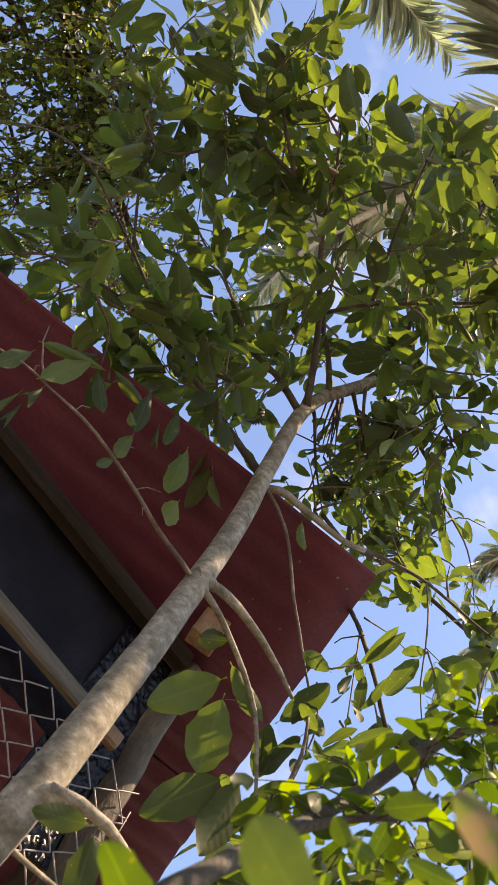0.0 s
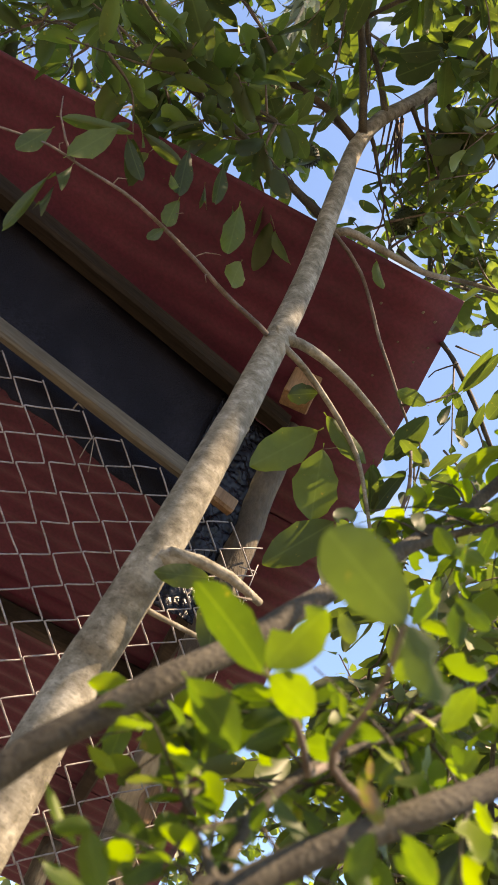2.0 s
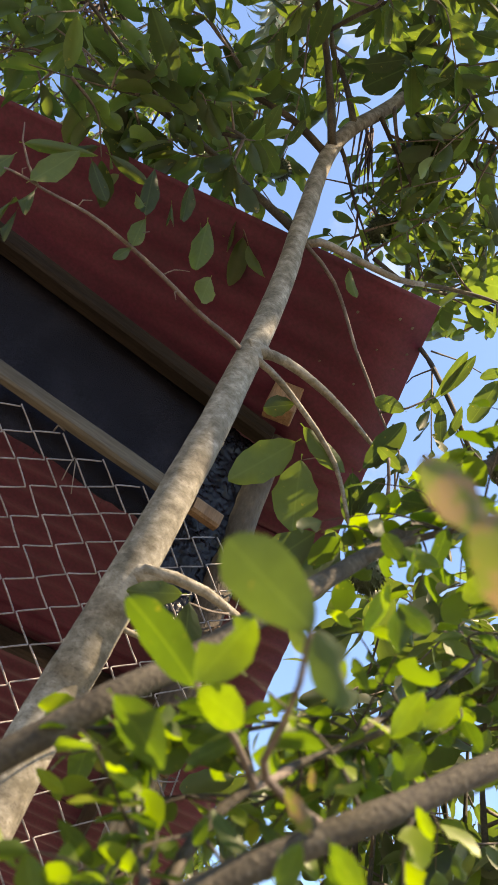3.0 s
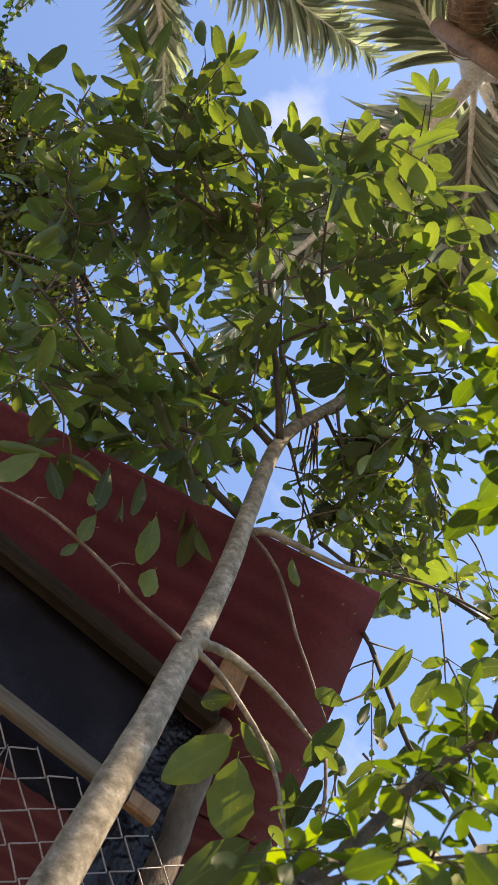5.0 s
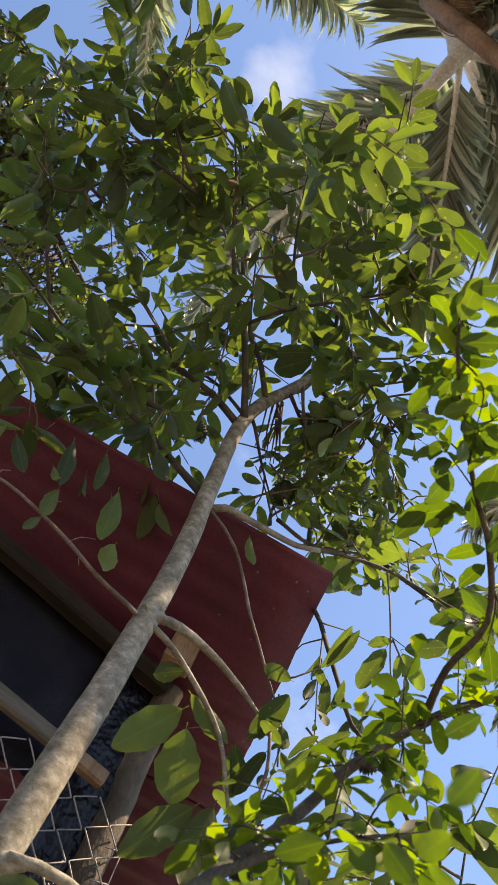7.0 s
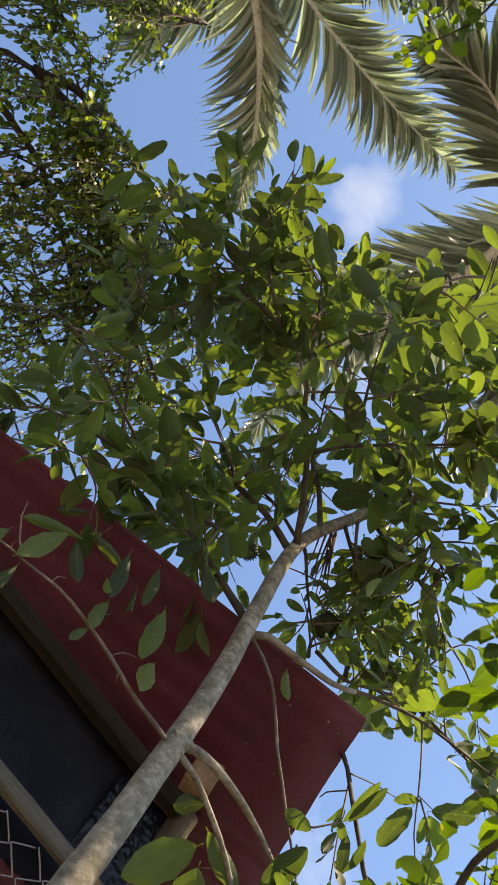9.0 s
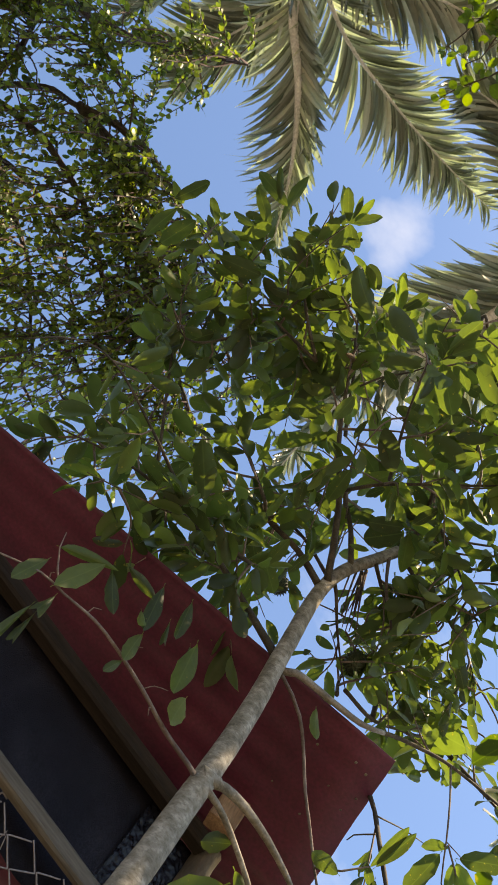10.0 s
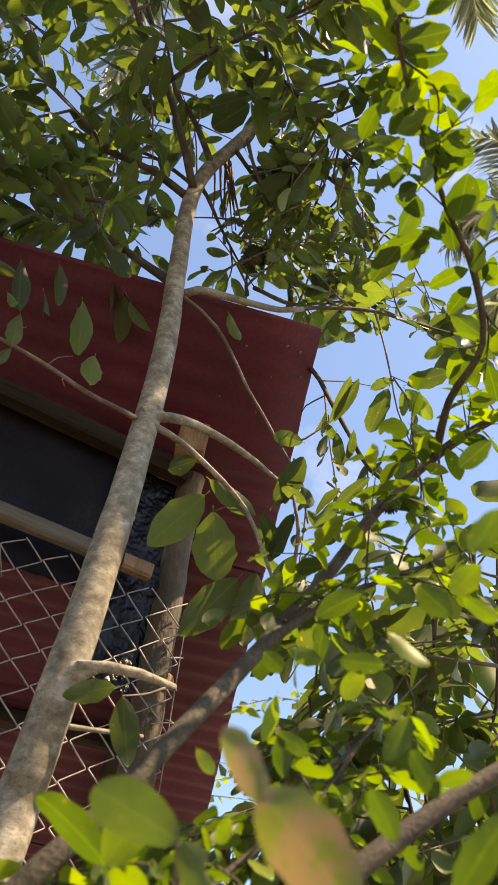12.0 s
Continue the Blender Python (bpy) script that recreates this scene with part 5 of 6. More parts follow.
def spined_body(c, length, wide):
    verts, faces = [], []
    rows, cols = 12, 16
    for j in range(rows + 1):
        th = math.pi * j / rows
        for i in range(cols):
            ph = 2 * math.pi * (i + 0.5 * (j % 2)) / cols
            r = 1 + 0.08 * noise.noise(Vector((math.cos(ph), math.sin(ph), th)) * 2)
            verts.append(c + Vector((math.sin(th) * math.cos(ph) * wide / 2 * r, math.sin(th) * math.sin(ph) * wide / 2 * r, math.cos(th) * length / 2)))
    for j in range(rows):
        for i in range(cols):
            a, b = j * cols + i, j * cols + (i + 1) % cols
            faces.append((a, a + cols, b + cols, b))
    for j in range(1, rows):
        for i in range(cols):
            p = verts[j * cols + i]
            n = (p - c).normalized()
            s = n.orthogonal().normalized()
            u = n.cross(s)
            k = len(verts)
            w = wide * 0.05
            verts += [p + s * w, p - s * w * 0.5 + u * w * 0.8, p - s * w * 0.5 - u * w * 0.8, p + n * wide * 0.11 + Vector((0, 0, -wide * 0.05))]
            faces += [(k, k + 1, k + 3), (k + 1, k + 2, k + 3), (k + 2, k, k + 3)]
    return verts, faces


spiny_fruit((0.101, 1.137, 2.274), 0.11, 0.062, "dark green soft-spined fruit")
spiny_fruit((-0.041, 1.208, 3.297), 0.08, 0.06, "small green soft-spined fruit")
spiny_fruit((-0.315, 1.294, 3.368), 0.062, 0.05, "small green soft-spined fruit")
spiny_fruit((0.076, 0.833, 2.295), 0.05, 0.04, "small green soft-spined fruit")
limb("fruit_stalk", tree, [(0.085, 1.114, 2.317), (0.075, 1.090, 2.386), (0.057, 1.084, 2.452), (0.130, 1.176, 2.553)], 0.0035, 0.003, TWIG, 6, 0.02)
limb("fruit_stalk", tree, [(-0.331, 1.279, 3.378), (-0.359, 1.220, 3.366), (-0.371, 1.150, 3.322)], 0.003, 0.003, TWIG, 6, 0.02)
limb("fruit_stalk", tree, [(-0.057, 1.193, 3.308), (-0.091, 1.179, 3.300), (-0.128, 1.168, 3.291)], 0.003, 0.003, TWIG, 6, 0.02)
for k in range(10):
    a = Vector((-0.195, 1.125, 3.5)) + Vector((random.gauss(0, 0.012), random.gauss(0, 0.012), 0.01))
    b = a + Vector((0.055 + random.gauss(0, 0.014), 0.03 + random.gauss(0, 0.014), -random.uniform(0.12, 0.26)))
    limb("dry_strip", tree, [a, (a + b) / 2 + Vector((random.gauss(0, 0.008), random.gauss(0, 0.008), 0)), b], 0.0036, 0.0014, PURPLE_BARK, 5, 0.03, 0.15)
limb("branch", tree, [(-0.190, 1.045, 3.545), (-0.13, 1.075, 3.45), (-0.022, 1.12, 3.394)], 0.0058, 0.0035, TWIG, 7, 0.03, 0.1)
hero((-0.338, 1.291, 3.315), (-0.340, 1.350, 3.282), 0.9)
hero((-0.342, 1.276, 3.324), (-0.371, 1.315, 3.304), 0.9)
hero((-0.319, 1.243, 3.339), (-0.255, 1.247, 3.329), 0.9)
hero((-0.359, 1.247, 3.340), (-0.409, 1.252, 3.341), 0.9)
hero((-0.299, 1.243, 3.337), (-0.236, 1.277, 3.311), 0.9)
dry = Foliage(tree, DEAD_LEAF, DEAD_LEAF)
for k in range(5):
    a = Vector((-0.677, 0.782, 3.602)) + Vector((random.gauss(0, 0.008), random.gauss(0, 0.008), random.gauss(0, 0.008)))
    dry.leaf(a, a + Vector((random.gauss(0, 0.025), random.gauss(0, 0.025), -0.04)), (random.gauss(0, 1), random.gauss(0, 1), 0.3), 0.7)

tree_leaves.finish()

# ---- the young tree whose branches cross near the camera ----
shrub = thing("young_tree", "young tree with thin brown branches and bright yellow-green leaves", "tree")
shrub_leaves = Foliage(shrub, SHRUB_LEAF, SHRUB_JOINED, ROUND_BLADES)


def shrub_branch(pts, r0, r1, name="branch", mat=None):
    limb(name, shrub, pts, r0, r1, mat or YOUNG_BARK, 12 if r0 > 0.008 else 6, 0.012 if r0 > 0.008 else 0.02, 0.06, 0.002)
    return pts


low = shrub_branch([(-0.62, 0.95, 0.0), (-0.6, 0.9, 0.7), (-0.56, 0.78, 1.3), (-0.411, 0.733, 1.567), (-0.403, 0.726, 1.584), (-0.376, 0.717, 1.620), (-0.346, 0.711, 1.663), (-0.307, 0.717, 1.711), (-0.262, 0.726, 1.780), (-0.174, 0.754, 1.906), (-0.071, 0.778, 2.058), (-0.022, 0.740, 2.161), (0.040, 0.686, 2.254), (0.115, 0.638, 2.333), (0.182, 0.575, 2.390), (0.250, 0.507, 2.440)], 0.0145, 0.006, "limb")
near = shrub_branch([(-0.32, 0.78, 0.0), (-0.35, 0.72, 0.7), (-0.345, 0.66, 1.3), (-0.325, 0.640, 1.515), (-0.307, 0.637, 1.541), (-0.282, 0.632, 1.567), (-0.253, 0.622, 1.593), (-0.219, 0.608, 1.623), (-0.185, 0.604, 1.652), (-0.150, 0.598, 1.684), (-0.083, 0.585, 1.738), (-0.012, 0.566, 1.788)], 0.0125, 0.0075, "limb")
sucker = shrub_branch([(0.034, 0.685, 2.244), (0.006, 0.620, 2.284), (-0.011, 0.538, 2.305), (-0.074, 0.480, 2.347), (-0.139, 0.447, 2.370), (-0.244, 0.382, 2.402), (-0.314, 0.322, 2.418), (-0.358, 0.254, 2.434)], 0.0058, 0.0015)
fork_r = shrub_branch([(-0.174, 0.754, 1.906), (-0.134, 0.744, 1.951), (-0.088, 0.728, 1.992), (-0.022, 0.710, 2.044), (0.069, 0.682, 2.105)], 0.006, 0.0006)
t1 = shrub_branch([(-0.319, 0.621, 1.535), (-0.293, 0.670, 1.562), (-0.273, 0.692, 1.605), (-0.244, 0.693, 1.648), (-0.193, 0.699, 1.695), (-0.130, 0.696, 1.755), (-0.062, 0.695, 1.853), (-0.002, 0.682, 1.956)], 0.005, 0.0006)
shrub_branch([(-0.219, 0.697, 1.671), (-0.257, 0.669, 1.635), (-0.271, 0.654, 1.632), (-0.304, 0.623, 1.631), (-0.330, 0.610, 1.633), (-0.345, 0.604, 1.636)], 0.0032, 0.0016, "twig", TWIG)
t3 = shrub_branch([(-0.376, 0.717, 1.620), (-0.346, 0.753, 1.647), (-0.256, 0.765, 1.692), (-0.210, 0.725, 1.717), (-0.157, 0.693, 1.749)], 0.0028, 0.0005, "twig")
t4 = shrub_branch([(-0.319, 0.621, 1.535), (-0.294, 0.736, 1.609), (-0.256, 0.762, 1.646), (-0.200, 0.744, 1.669), (-0.134, 0.722, 1.696)], 0.003, 0.0005, "twig")
shrub_branch([(-0.224, 0.629, 1.616), (-0.291, 0.600, 1.610), (-0.322, 0.543, 1.608), (-0.338, 0.510, 1.612), (-0.352, 0.489, 1.624)], 0.0030, 0.0014, "twig", TWIG)
t6 = shrub_branch([(-0.174, 0.702, 1.714), (-0.121, 0.735, 1.773), (-0.075, 0.736, 1.820), (-0.030, 0.730, 1.871), (0.017, 0.709, 1.931)], 0.0035, 0.0007, "twig")


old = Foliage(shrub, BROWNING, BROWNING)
dull = Foliage(shrub, SHADE_DULLED_LEAF, SHADE_DULLED_LEAF, ROUND_BLADES)


def shrub_leaf(base, tip, width=1.0, tilt=0.4, kind=None):
    hero(base, tip, width * 0.85, tilt, random.choice((1, 5, 6, 7, 8)) if kind is None else kind, shrub_leaves)


def sunny_leaf(base, tip, width, kind):
    """A near leaf that faces the sun, which shines through it."""
    n = (Vector(base) - SEEN_FROM).normalized() + to_sun * 0.7
    shrub_leaves.leaf(base, tip, n, width, True, kind)


sunny_leaf((-0.343, 0.608, 1.638), (-0.383, 0.630, 1.679), 0.95, 1)
sunny_leaf((-0.349, 0.594, 1.633), (-0.337, 0.576, 1.671), 1.0, 9)
sunny_leaf((-0.346, 0.595, 1.631), (-0.320, 0.585, 1.624), 1.2, 8)
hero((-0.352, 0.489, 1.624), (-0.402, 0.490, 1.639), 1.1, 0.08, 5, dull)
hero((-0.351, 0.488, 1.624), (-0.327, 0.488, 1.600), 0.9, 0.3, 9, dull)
sunny_leaf((-0.383, 0.606, 1.610), (-0.347, 0.596, 1.589), 1.0, 7)
sunny_leaf((-0.289, 0.556, 1.668), (-0.288, 0.567, 1.655), 1.2, 5)
sunny_leaf((-0.279, 0.690, 1.667), (-0.265, 0.687, 1.655), 1.2, 5)
sunny_leaf((-0.289, 0.627, 1.670), (-0.278, 0.627, 1.660), 0.9, 1)
sunny_leaf((-0.284, 0.567, 1.577), (-0.283, 0.576, 1.557), 1.1, 5)
sunny_leaf((-0.274, 0.558, 1.580), (-0.258, 0.551, 1.563), 1.1, 3)
sunny_leaf((-0.206, 0.583, 1.633), (-0.196, 0.580, 1.619), 0.9, 3)
sunny_leaf((-0.225, 0.586, 1.656), (-0.218, 0.584, 1.648), 1.3, 5)
sunny_leaf((-0.248, 0.611, 1.648), (-0.240, 0.607, 1.644), 1.0, 1)
sunny_leaf((-0.286, 0.662, 1.603), (-0.285, 0.668, 1.588), 1.1, 3)
sunny_leaf((-0.252, 0.641, 1.598), (-0.255, 0.647, 1.591), 1.1, 5)
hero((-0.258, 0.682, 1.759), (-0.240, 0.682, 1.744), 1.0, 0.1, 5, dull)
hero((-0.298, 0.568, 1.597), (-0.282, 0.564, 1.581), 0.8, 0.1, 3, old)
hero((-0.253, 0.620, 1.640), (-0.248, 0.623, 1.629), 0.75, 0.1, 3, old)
shrub_leaf((-0.278, 0.933, 1.672), (-0.289, 0.921, 1.713), 1.0)
shrub_leaf((-0.387, 0.725, 1.572), (-0.360, 0.724, 1.548), 0.55)
shrub_leaf((-0.344, 0.730, 1.585), (-0.316, 0.723, 1.571), 0.8)
shrub_leaf((-0.340, 0.710, 1.572), (-0.328, 0.713, 1.547), 1.0)
shrub_leaf((-0.363, 0.701, 1.555), (-0.342, 0.700, 1.531), 1.0)
shrub_leaf((-0.381, 0.692, 1.529), (-0.353, 0.684, 1.522), 1.0)
shrub_leaf((-0.318, 0.750, 1.629), (-0.303, 0.750, 1.611), 0.8)
shrub_leaf((-0.359, 0.768, 1.617), (-0.337, 0.764, 1.610), 0.8)
shrub_leaf((-0.305, 0.710, 1.678), (-0.247, 0.711, 1.665), 1.2)
shrub_leaf((-0.253, 0.669, 1.700), (-0.239, 0.670, 1.684), 0.8)
shrub_leaf((-0.294, 0.644, 1.601), (-0.268, 0.636, 1.581), 0.95)
shrub_leaf((-0.235, 0.621, 1.647), (-0.235, 0.629, 1.632), 0.9)
shrub_leaf((-0.215, 0.634, 1.802), (-0.209, 0.657, 1.772), 1.0)
shrub_leaf((-0.265, 0.572, 1.576), (-0.247, 0.561, 1.567), 1.2)
shrub_leaf((-0.282, 0.585, 1.575), (-0.267, 0.582, 1.554), 0.9)
shrub_leaf((-0.186, 0.615, 1.724), (-0.186, 0.637, 1.696), 1.0)
shrub_leaf((-0.233, 0.528, 1.669), (-0.239, 0.547, 1.654), 1.3)
shrub_leaf((-0.194, 0.599, 1.673), (-0.195, 0.610, 1.659), 1.4)
shrub_leaf((-0.286, 0.654, 1.648), (-0.303, 0.673, 1.628), 0.9)
shrub_leaf((-0.307, 0.736, 1.651), (-0.291, 0.736, 1.636), 0.9)
shrub_leaf((-0.215, 0.634, 1.713), (-0.232, 0.634, 1.729), 0.8)
shrub_leaf((-0.217, 0.621, 1.816), (-0.237, 0.623, 1.829), 1.3)
shrub_leaf((-0.096, 0.710, 2.097), (-0.106, 0.757, 2.069), 0.8)
sunny_leaf((-0.245, 0.368, 1.636), (-0.257, 0.394, 1.603), 0.8, 3)
shrub_leaf((-0.250, 0.465, 1.671), (-0.233, 0.462, 1.647), 1.1)
shrub_leaf((-0.225, 0.458, 1.698), (-0.208, 0.456, 1.674), 1.0)
shrub_leaf((-0.212, 0.456, 1.680), (-0.197, 0.438, 1.688), 1.2)
shrub_leaf((-0.210, 0.495, 1.800), (-0.183, 0.489, 1.776), 1.1)
shrub_leaf((-0.244, 0.581, 1.744), (-0.222, 0.573, 1.732), 1.1)
shrub_leaf((-0.243, 0.581, 1.742), (-0.232, 0.587, 1.716), 1.0)
shrub_leaf((-0.183, 0.507, 1.750), (-0.186, 0.526, 1.722), 1.0)
shrub_leaf((-0.182, 0.507, 1.750), (-0.165, 0.502, 1.731), 1.0)
shrub_leaf((-0.157, 0.595, 1.905), (-0.184, 0.628, 1.887), 1.1)
shrub_leaf((-0.181, 0.596, 1.830), (-0.150, 0.575, 1.827), 1.2)
shrub_leaf((-0.195, 0.654, 1.860), (-0.167, 0.641, 1.851), 1.0)
shrub_leaf((-0.170, 0.645, 1.849), (-0.174, 0.627, 1.879), 1.0)
shrub_leaf((-0.150, 0.491, 1.835), (-0.176, 0.499, 1.854), 1.3)
shrub_leaf((-0.177, 0.431, 1.837), (-0.184, 0.454, 1.822), 1.2)
shrub_leaf((-0.270, 0.326, 1.774), (-0.270, 0.346, 1.757), 1.6)
shrub_leaf((-0.178, 0.450, 1.819), (-0.157, 0.441, 1.804), 1.0)
shrub_leaf((-0.164, 0.586, 1.826), (-0.168, 0.604, 1.802), 1.4)
shrub_leaf((-0.094, 0.476, 2.041), (-0.104, 0.510, 2.024), 1.2)
shrub_leaf((-0.191, 0.705, 1.904), (-0.183, 0.710, 1.928), 1.4)
shrub_leaf((-0.080, 0.697, 1.982), (-0.057, 0.729, 1.971), 1.3)
shrub_leaf((-0.076, 0.743, 1.916), (-0.058, 0.743, 1.952), 0.9)
shrub_leaf((0.008, 0.547, 2.337), (-0.023, 0.570, 2.386), 1.0)
shrub_leaf((-0.182, 0.380, 2.380), (-0.192, 0.432, 2.401), 0.9)
shrub_leaf((-0.169, 0.456, 2.344), (-0.191, 0.467, 2.385), 1.4)
shrub_leaf((-0.144, 0.471, 2.349), (-0.172, 0.540, 2.365), 1.0)
shrub_leaf((-0.146, 0.478, 2.347), (-0.135, 0.510, 2.365), 1.0)
shrub_leaf((-0.253, 0.351, 2.393), (-0.211, 0.344, 2.415), 1.1)
shrub_leaf((-0.243, 0.383, 2.390), (-0.242, 0.420, 2.410), 0.9)
shrub_leaf((-0.305, 0.331, 2.414), (-0.346, 0.331, 2.456), 1.2)
shrub_leaf((-0.321, 0.314, 2.390), (-0.333, 0.277, 2.434), 1.2)
shrub_leaf((-0.303, 0.331, 2.381), (-0.263, 0.306, 2.409), 1.2)
shrub_leaf((-0.138, 0.439, 2.337), (-0.138, 0.410, 2.387), 1.2)
shrub_leaf((-0.086, 0.477, 2.331), (-0.097, 0.526, 2.351), 1.0)
shrub_leaf((-0.074, 0.488, 2.318), (-0.065, 0.534, 2.329), 1.1)
shrub_leaf((-0.078, 0.475, 2.327), (-0.080, 0.461, 2.374), 1.0)
shrub_leaf((-0.297, 0.332, 2.458), (-0.328, 0.339, 2.482), 1.2)
shrub_leaf((-0.299, 0.326, 2.463), (-0.294, 0.304, 2.451), 1.0)
shrub_leaf((-0.319, 0.311, 2.453), (-0.321, 0.280, 2.477), .9)
shrub_leaf((-0.298, 0.336, 2.437), (-0.311, 0.368, 2.436), 1.2)
shrub_leaf((-0.289, 0.331, 2.447), (-0.262, 0.335, 2.425), 1.0)
shrub_leaf((-0.280, 0.363, 2.445), (-0.297, 0.331, 2.438), 1.4)
shrub_leaf((-0.263, 0.379, 2.414), (-0.267, 0.410, 2.401), 1.1)
shrub_leaf((-0.260, 0.368, 2.415), (-0.263, 0.334, 2.406), 1.0)
shrub_leaf((-0.268, 0.408, 2.427), (-0.264, 0.453, 2.421), 1.1)
shrub_leaf((-0.216, 0.444, 2.413), (-0.242, 0.450, 2.402), .9)
shrub_leaf((-0.226, 0.418, 2.405), (-0.231, 0.443, 2.390), 1.0)
shrub_leaf((-0.243, 0.389, 2.427), (-0.214, 0.383, 2.420), .9)
shrub_leaf((-0.176, 0.457, 2.397), (-0.176, 0.417, 2.405), .8)
shrub_leaf((-0.225, 0.415, 2.390), (-0.203, 0.442, 2.381), .8)
shrub_leaf((-0.393, 0.262, 2.469), (-0.340, 0.260, 2.466), 1.2)
shrub_leaf((-0.147, 0.495, 2.350), (-0.133, 0.525, 2.349), .9)
shrub_leaf((-0.162, 0.509, 2.352), (-0.168, 0.558, 2.336), 1.3)
shrub_leaf((-0.151, 0.496, 2.339), (-0.155, 0.517, 2.334), .9)
shrub_leaf((-0.181, 0.451, 2.370), (-0.168, 0.501, 2.355), 1.4)
shrub_leaf((-0.153, 0.475, 2.361), (-0.132, 0.469, 2.338), .9)
shrub_leaf((-0.187, 0.485, 2.357), (-0.200, 0.486, 2.356), .9)
shrub_leaf((-0.287, 0.342, 2.457), (-0.290, 0.321, 2.450), 1.2)
shrub_leaf((-0.268, 0.389, 2.439), (-0.297, 0.410, 2.446), 1.0)
shrub_leaf((-0.313, 0.373, 2.427), (-0.324, 0.401, 2.429), 1.0)
for src, n, reach, size, per, up, bias, rng in (
        (sucker, 18, 0.09, 0.042, 5, 0.1, (0, 0, 0), 0.3), (t1, 18, 0.11, 0.028, 6, 0.1, (0.1, 0.3, -0.1), 0.1), (t3, 11, 0.08, 0.027, 6, 0.0, (0, 0.3, -0.2), 0.2),
        (t4, 11, 0.08, 0.026, 6, 0.0, (0, 0.2, -0.3), 0.1), (t6, 14, 0.12, 0.03, 6, 0.0, (0, 0.3, 0), 0.1), (fork_r, 14, 0.12, 0.038, 6, 0.0, (0.2, 0.4, 0), 0.2),
        (low, 11, 0.13, 0.04, 6, 0.0, (0.5, 0.3, -0.2), 0.8), (low, 13, 0.13, 0.034, 8, 0.0, (0.1, 0.1, 0), 0.86), (near, 13, 0.1, 0.028, 6, 0.1, (0.2, 0.3, 0), 0.55)):
    twigs_round(shrub_leaves, shrub, src, n, reach, size, per, up, YOUNG_BARK, radius=0.0014, bias=bias, rng=rng, width=1.0, single=src in (sucker, t1, low))
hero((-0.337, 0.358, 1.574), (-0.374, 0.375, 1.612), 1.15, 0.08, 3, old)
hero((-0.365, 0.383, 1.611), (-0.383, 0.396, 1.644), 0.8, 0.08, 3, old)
shrub_leaves.finish()

# ---- a broad-leaved bush beyond the shed's corner ----
bush = thing("broadleaf_bush", "bush with large dark green leaves beside the shed", "bush")
bush_leaves = Foliage(bush, LEAF, LEAF_JOINED, BLADES[:6])
for stem_pts, n in ((((0.75, 1.75, 0), (0.72, 1.7, 0.9), (0.62, 1.6, 1.7), (0.5, 1.5, 2.15)), 15), (((1.0, 1.55, 0), (1.05, 1.5, 0.9), (1.0, 1.4, 1.7), (0.95, 1.3, 2.25)), 15), (((1.35, 1.2, 0), (1.3, 1.15, 0.9), (1.2, 1.1, 1.6), (1.15, 1.0, 2.2)), 15),
                    (((0.6, 1.5, 0), (0.6, 1.5, 0.9), (0.660, 1.748, 2.083), (0.587, 1.692, 2.301), (0.549, 1.628, 2.440)), 16), (((0.9, 1.2, 0), (0.9, 1.2, 0.9), (0.661, 1.478, 2.059), (0.639, 1.469, 2.348), (0.571, 1.381, 2.525)), 16),
                    (((0.55, 2.2, 0), (0.62, 2.2, 0.9), (0.8, 2.15, 1.7), (0.9, 2.1, 2.3)), 14), (((1.5, 1.8, 0), (1.5, 1.8, 1.0), (1.45, 1.7, 2.0), (1.4, 1.7, 2.9)), 14),
                    (((0.35, 1.3, 0), (0.38, 1.25, 0.8), (0.337, 1.320, 2.037), (0.298, 1.270, 2.189)), 14), (((0.5, 1.0, 0), (0.5, 1.0, 0.9), (0.395, 1.144, 2.026), (0.356, 1.066, 2.208), (0.324, 1.026, 2.386)), 24),
                    (((0.75, 0.9, 0), (0.75, 0.9, 0.9), (0.608, 1.242, 2.008), (0.578, 1.144, 2.235), (0.514, 1.026, 2.540)), 24), (((0.62, 0.6, 0), (0.62, 0.62, 0.8), (0.451, 0.955, 1.990), (0.360, 0.923, 2.180), (0.311, 0.912, 2.341)), 20), (((0.7, 1.7, 0), (0.7, 1.7, 0.9), (0.720, 1.656, 2.123), (0.655, 1.561, 2.410), (0.519, 1.469, 2.681)), 24)):
    limb("stem", bush, stem_pts, 0.018, 0.002, DARK_BARK, 8, 0.06)
    twigs_round(bush_leaves, bush, stem_pts, int(n * 1.3), 0.28, 0.085, 10, -0.1, radius=0.003, rng=0.35, width=1.1, droop=0.6)
for stem_pts, n in ((((0.45, 1.2, 0), (0.45, 1.2, 0.9), (0.369, 1.451, 2.151), (0.331, 1.403, 2.283), (0.304, 1.345, 2.394)), 12), (((0.5, 1.35, 0), (0.5, 1.35, 0.9), (0.522, 1.479, 2.262), (0.459, 1.432, 2.413), (0.405, 1.374, 2.540)), 14), (((0.6, 1.3, 0), (0.6, 1.3, 0.9), (0.664, 1.468, 2.318), (0.615, 1.401, 2.477), (0.556, 1.323, 2.630)), 14)):
    limb("stem", bush, stem_pts, 0.014, 0.002, DARK_BARK, 8, 0.06)
    twigs_round(bush_leaves, bush, stem_pts, n, 0.18, 0.13, 7, -0.2, radius=0.003, rng=0.45, width=0.85, droop=1.3)
bush_leaves.finish()


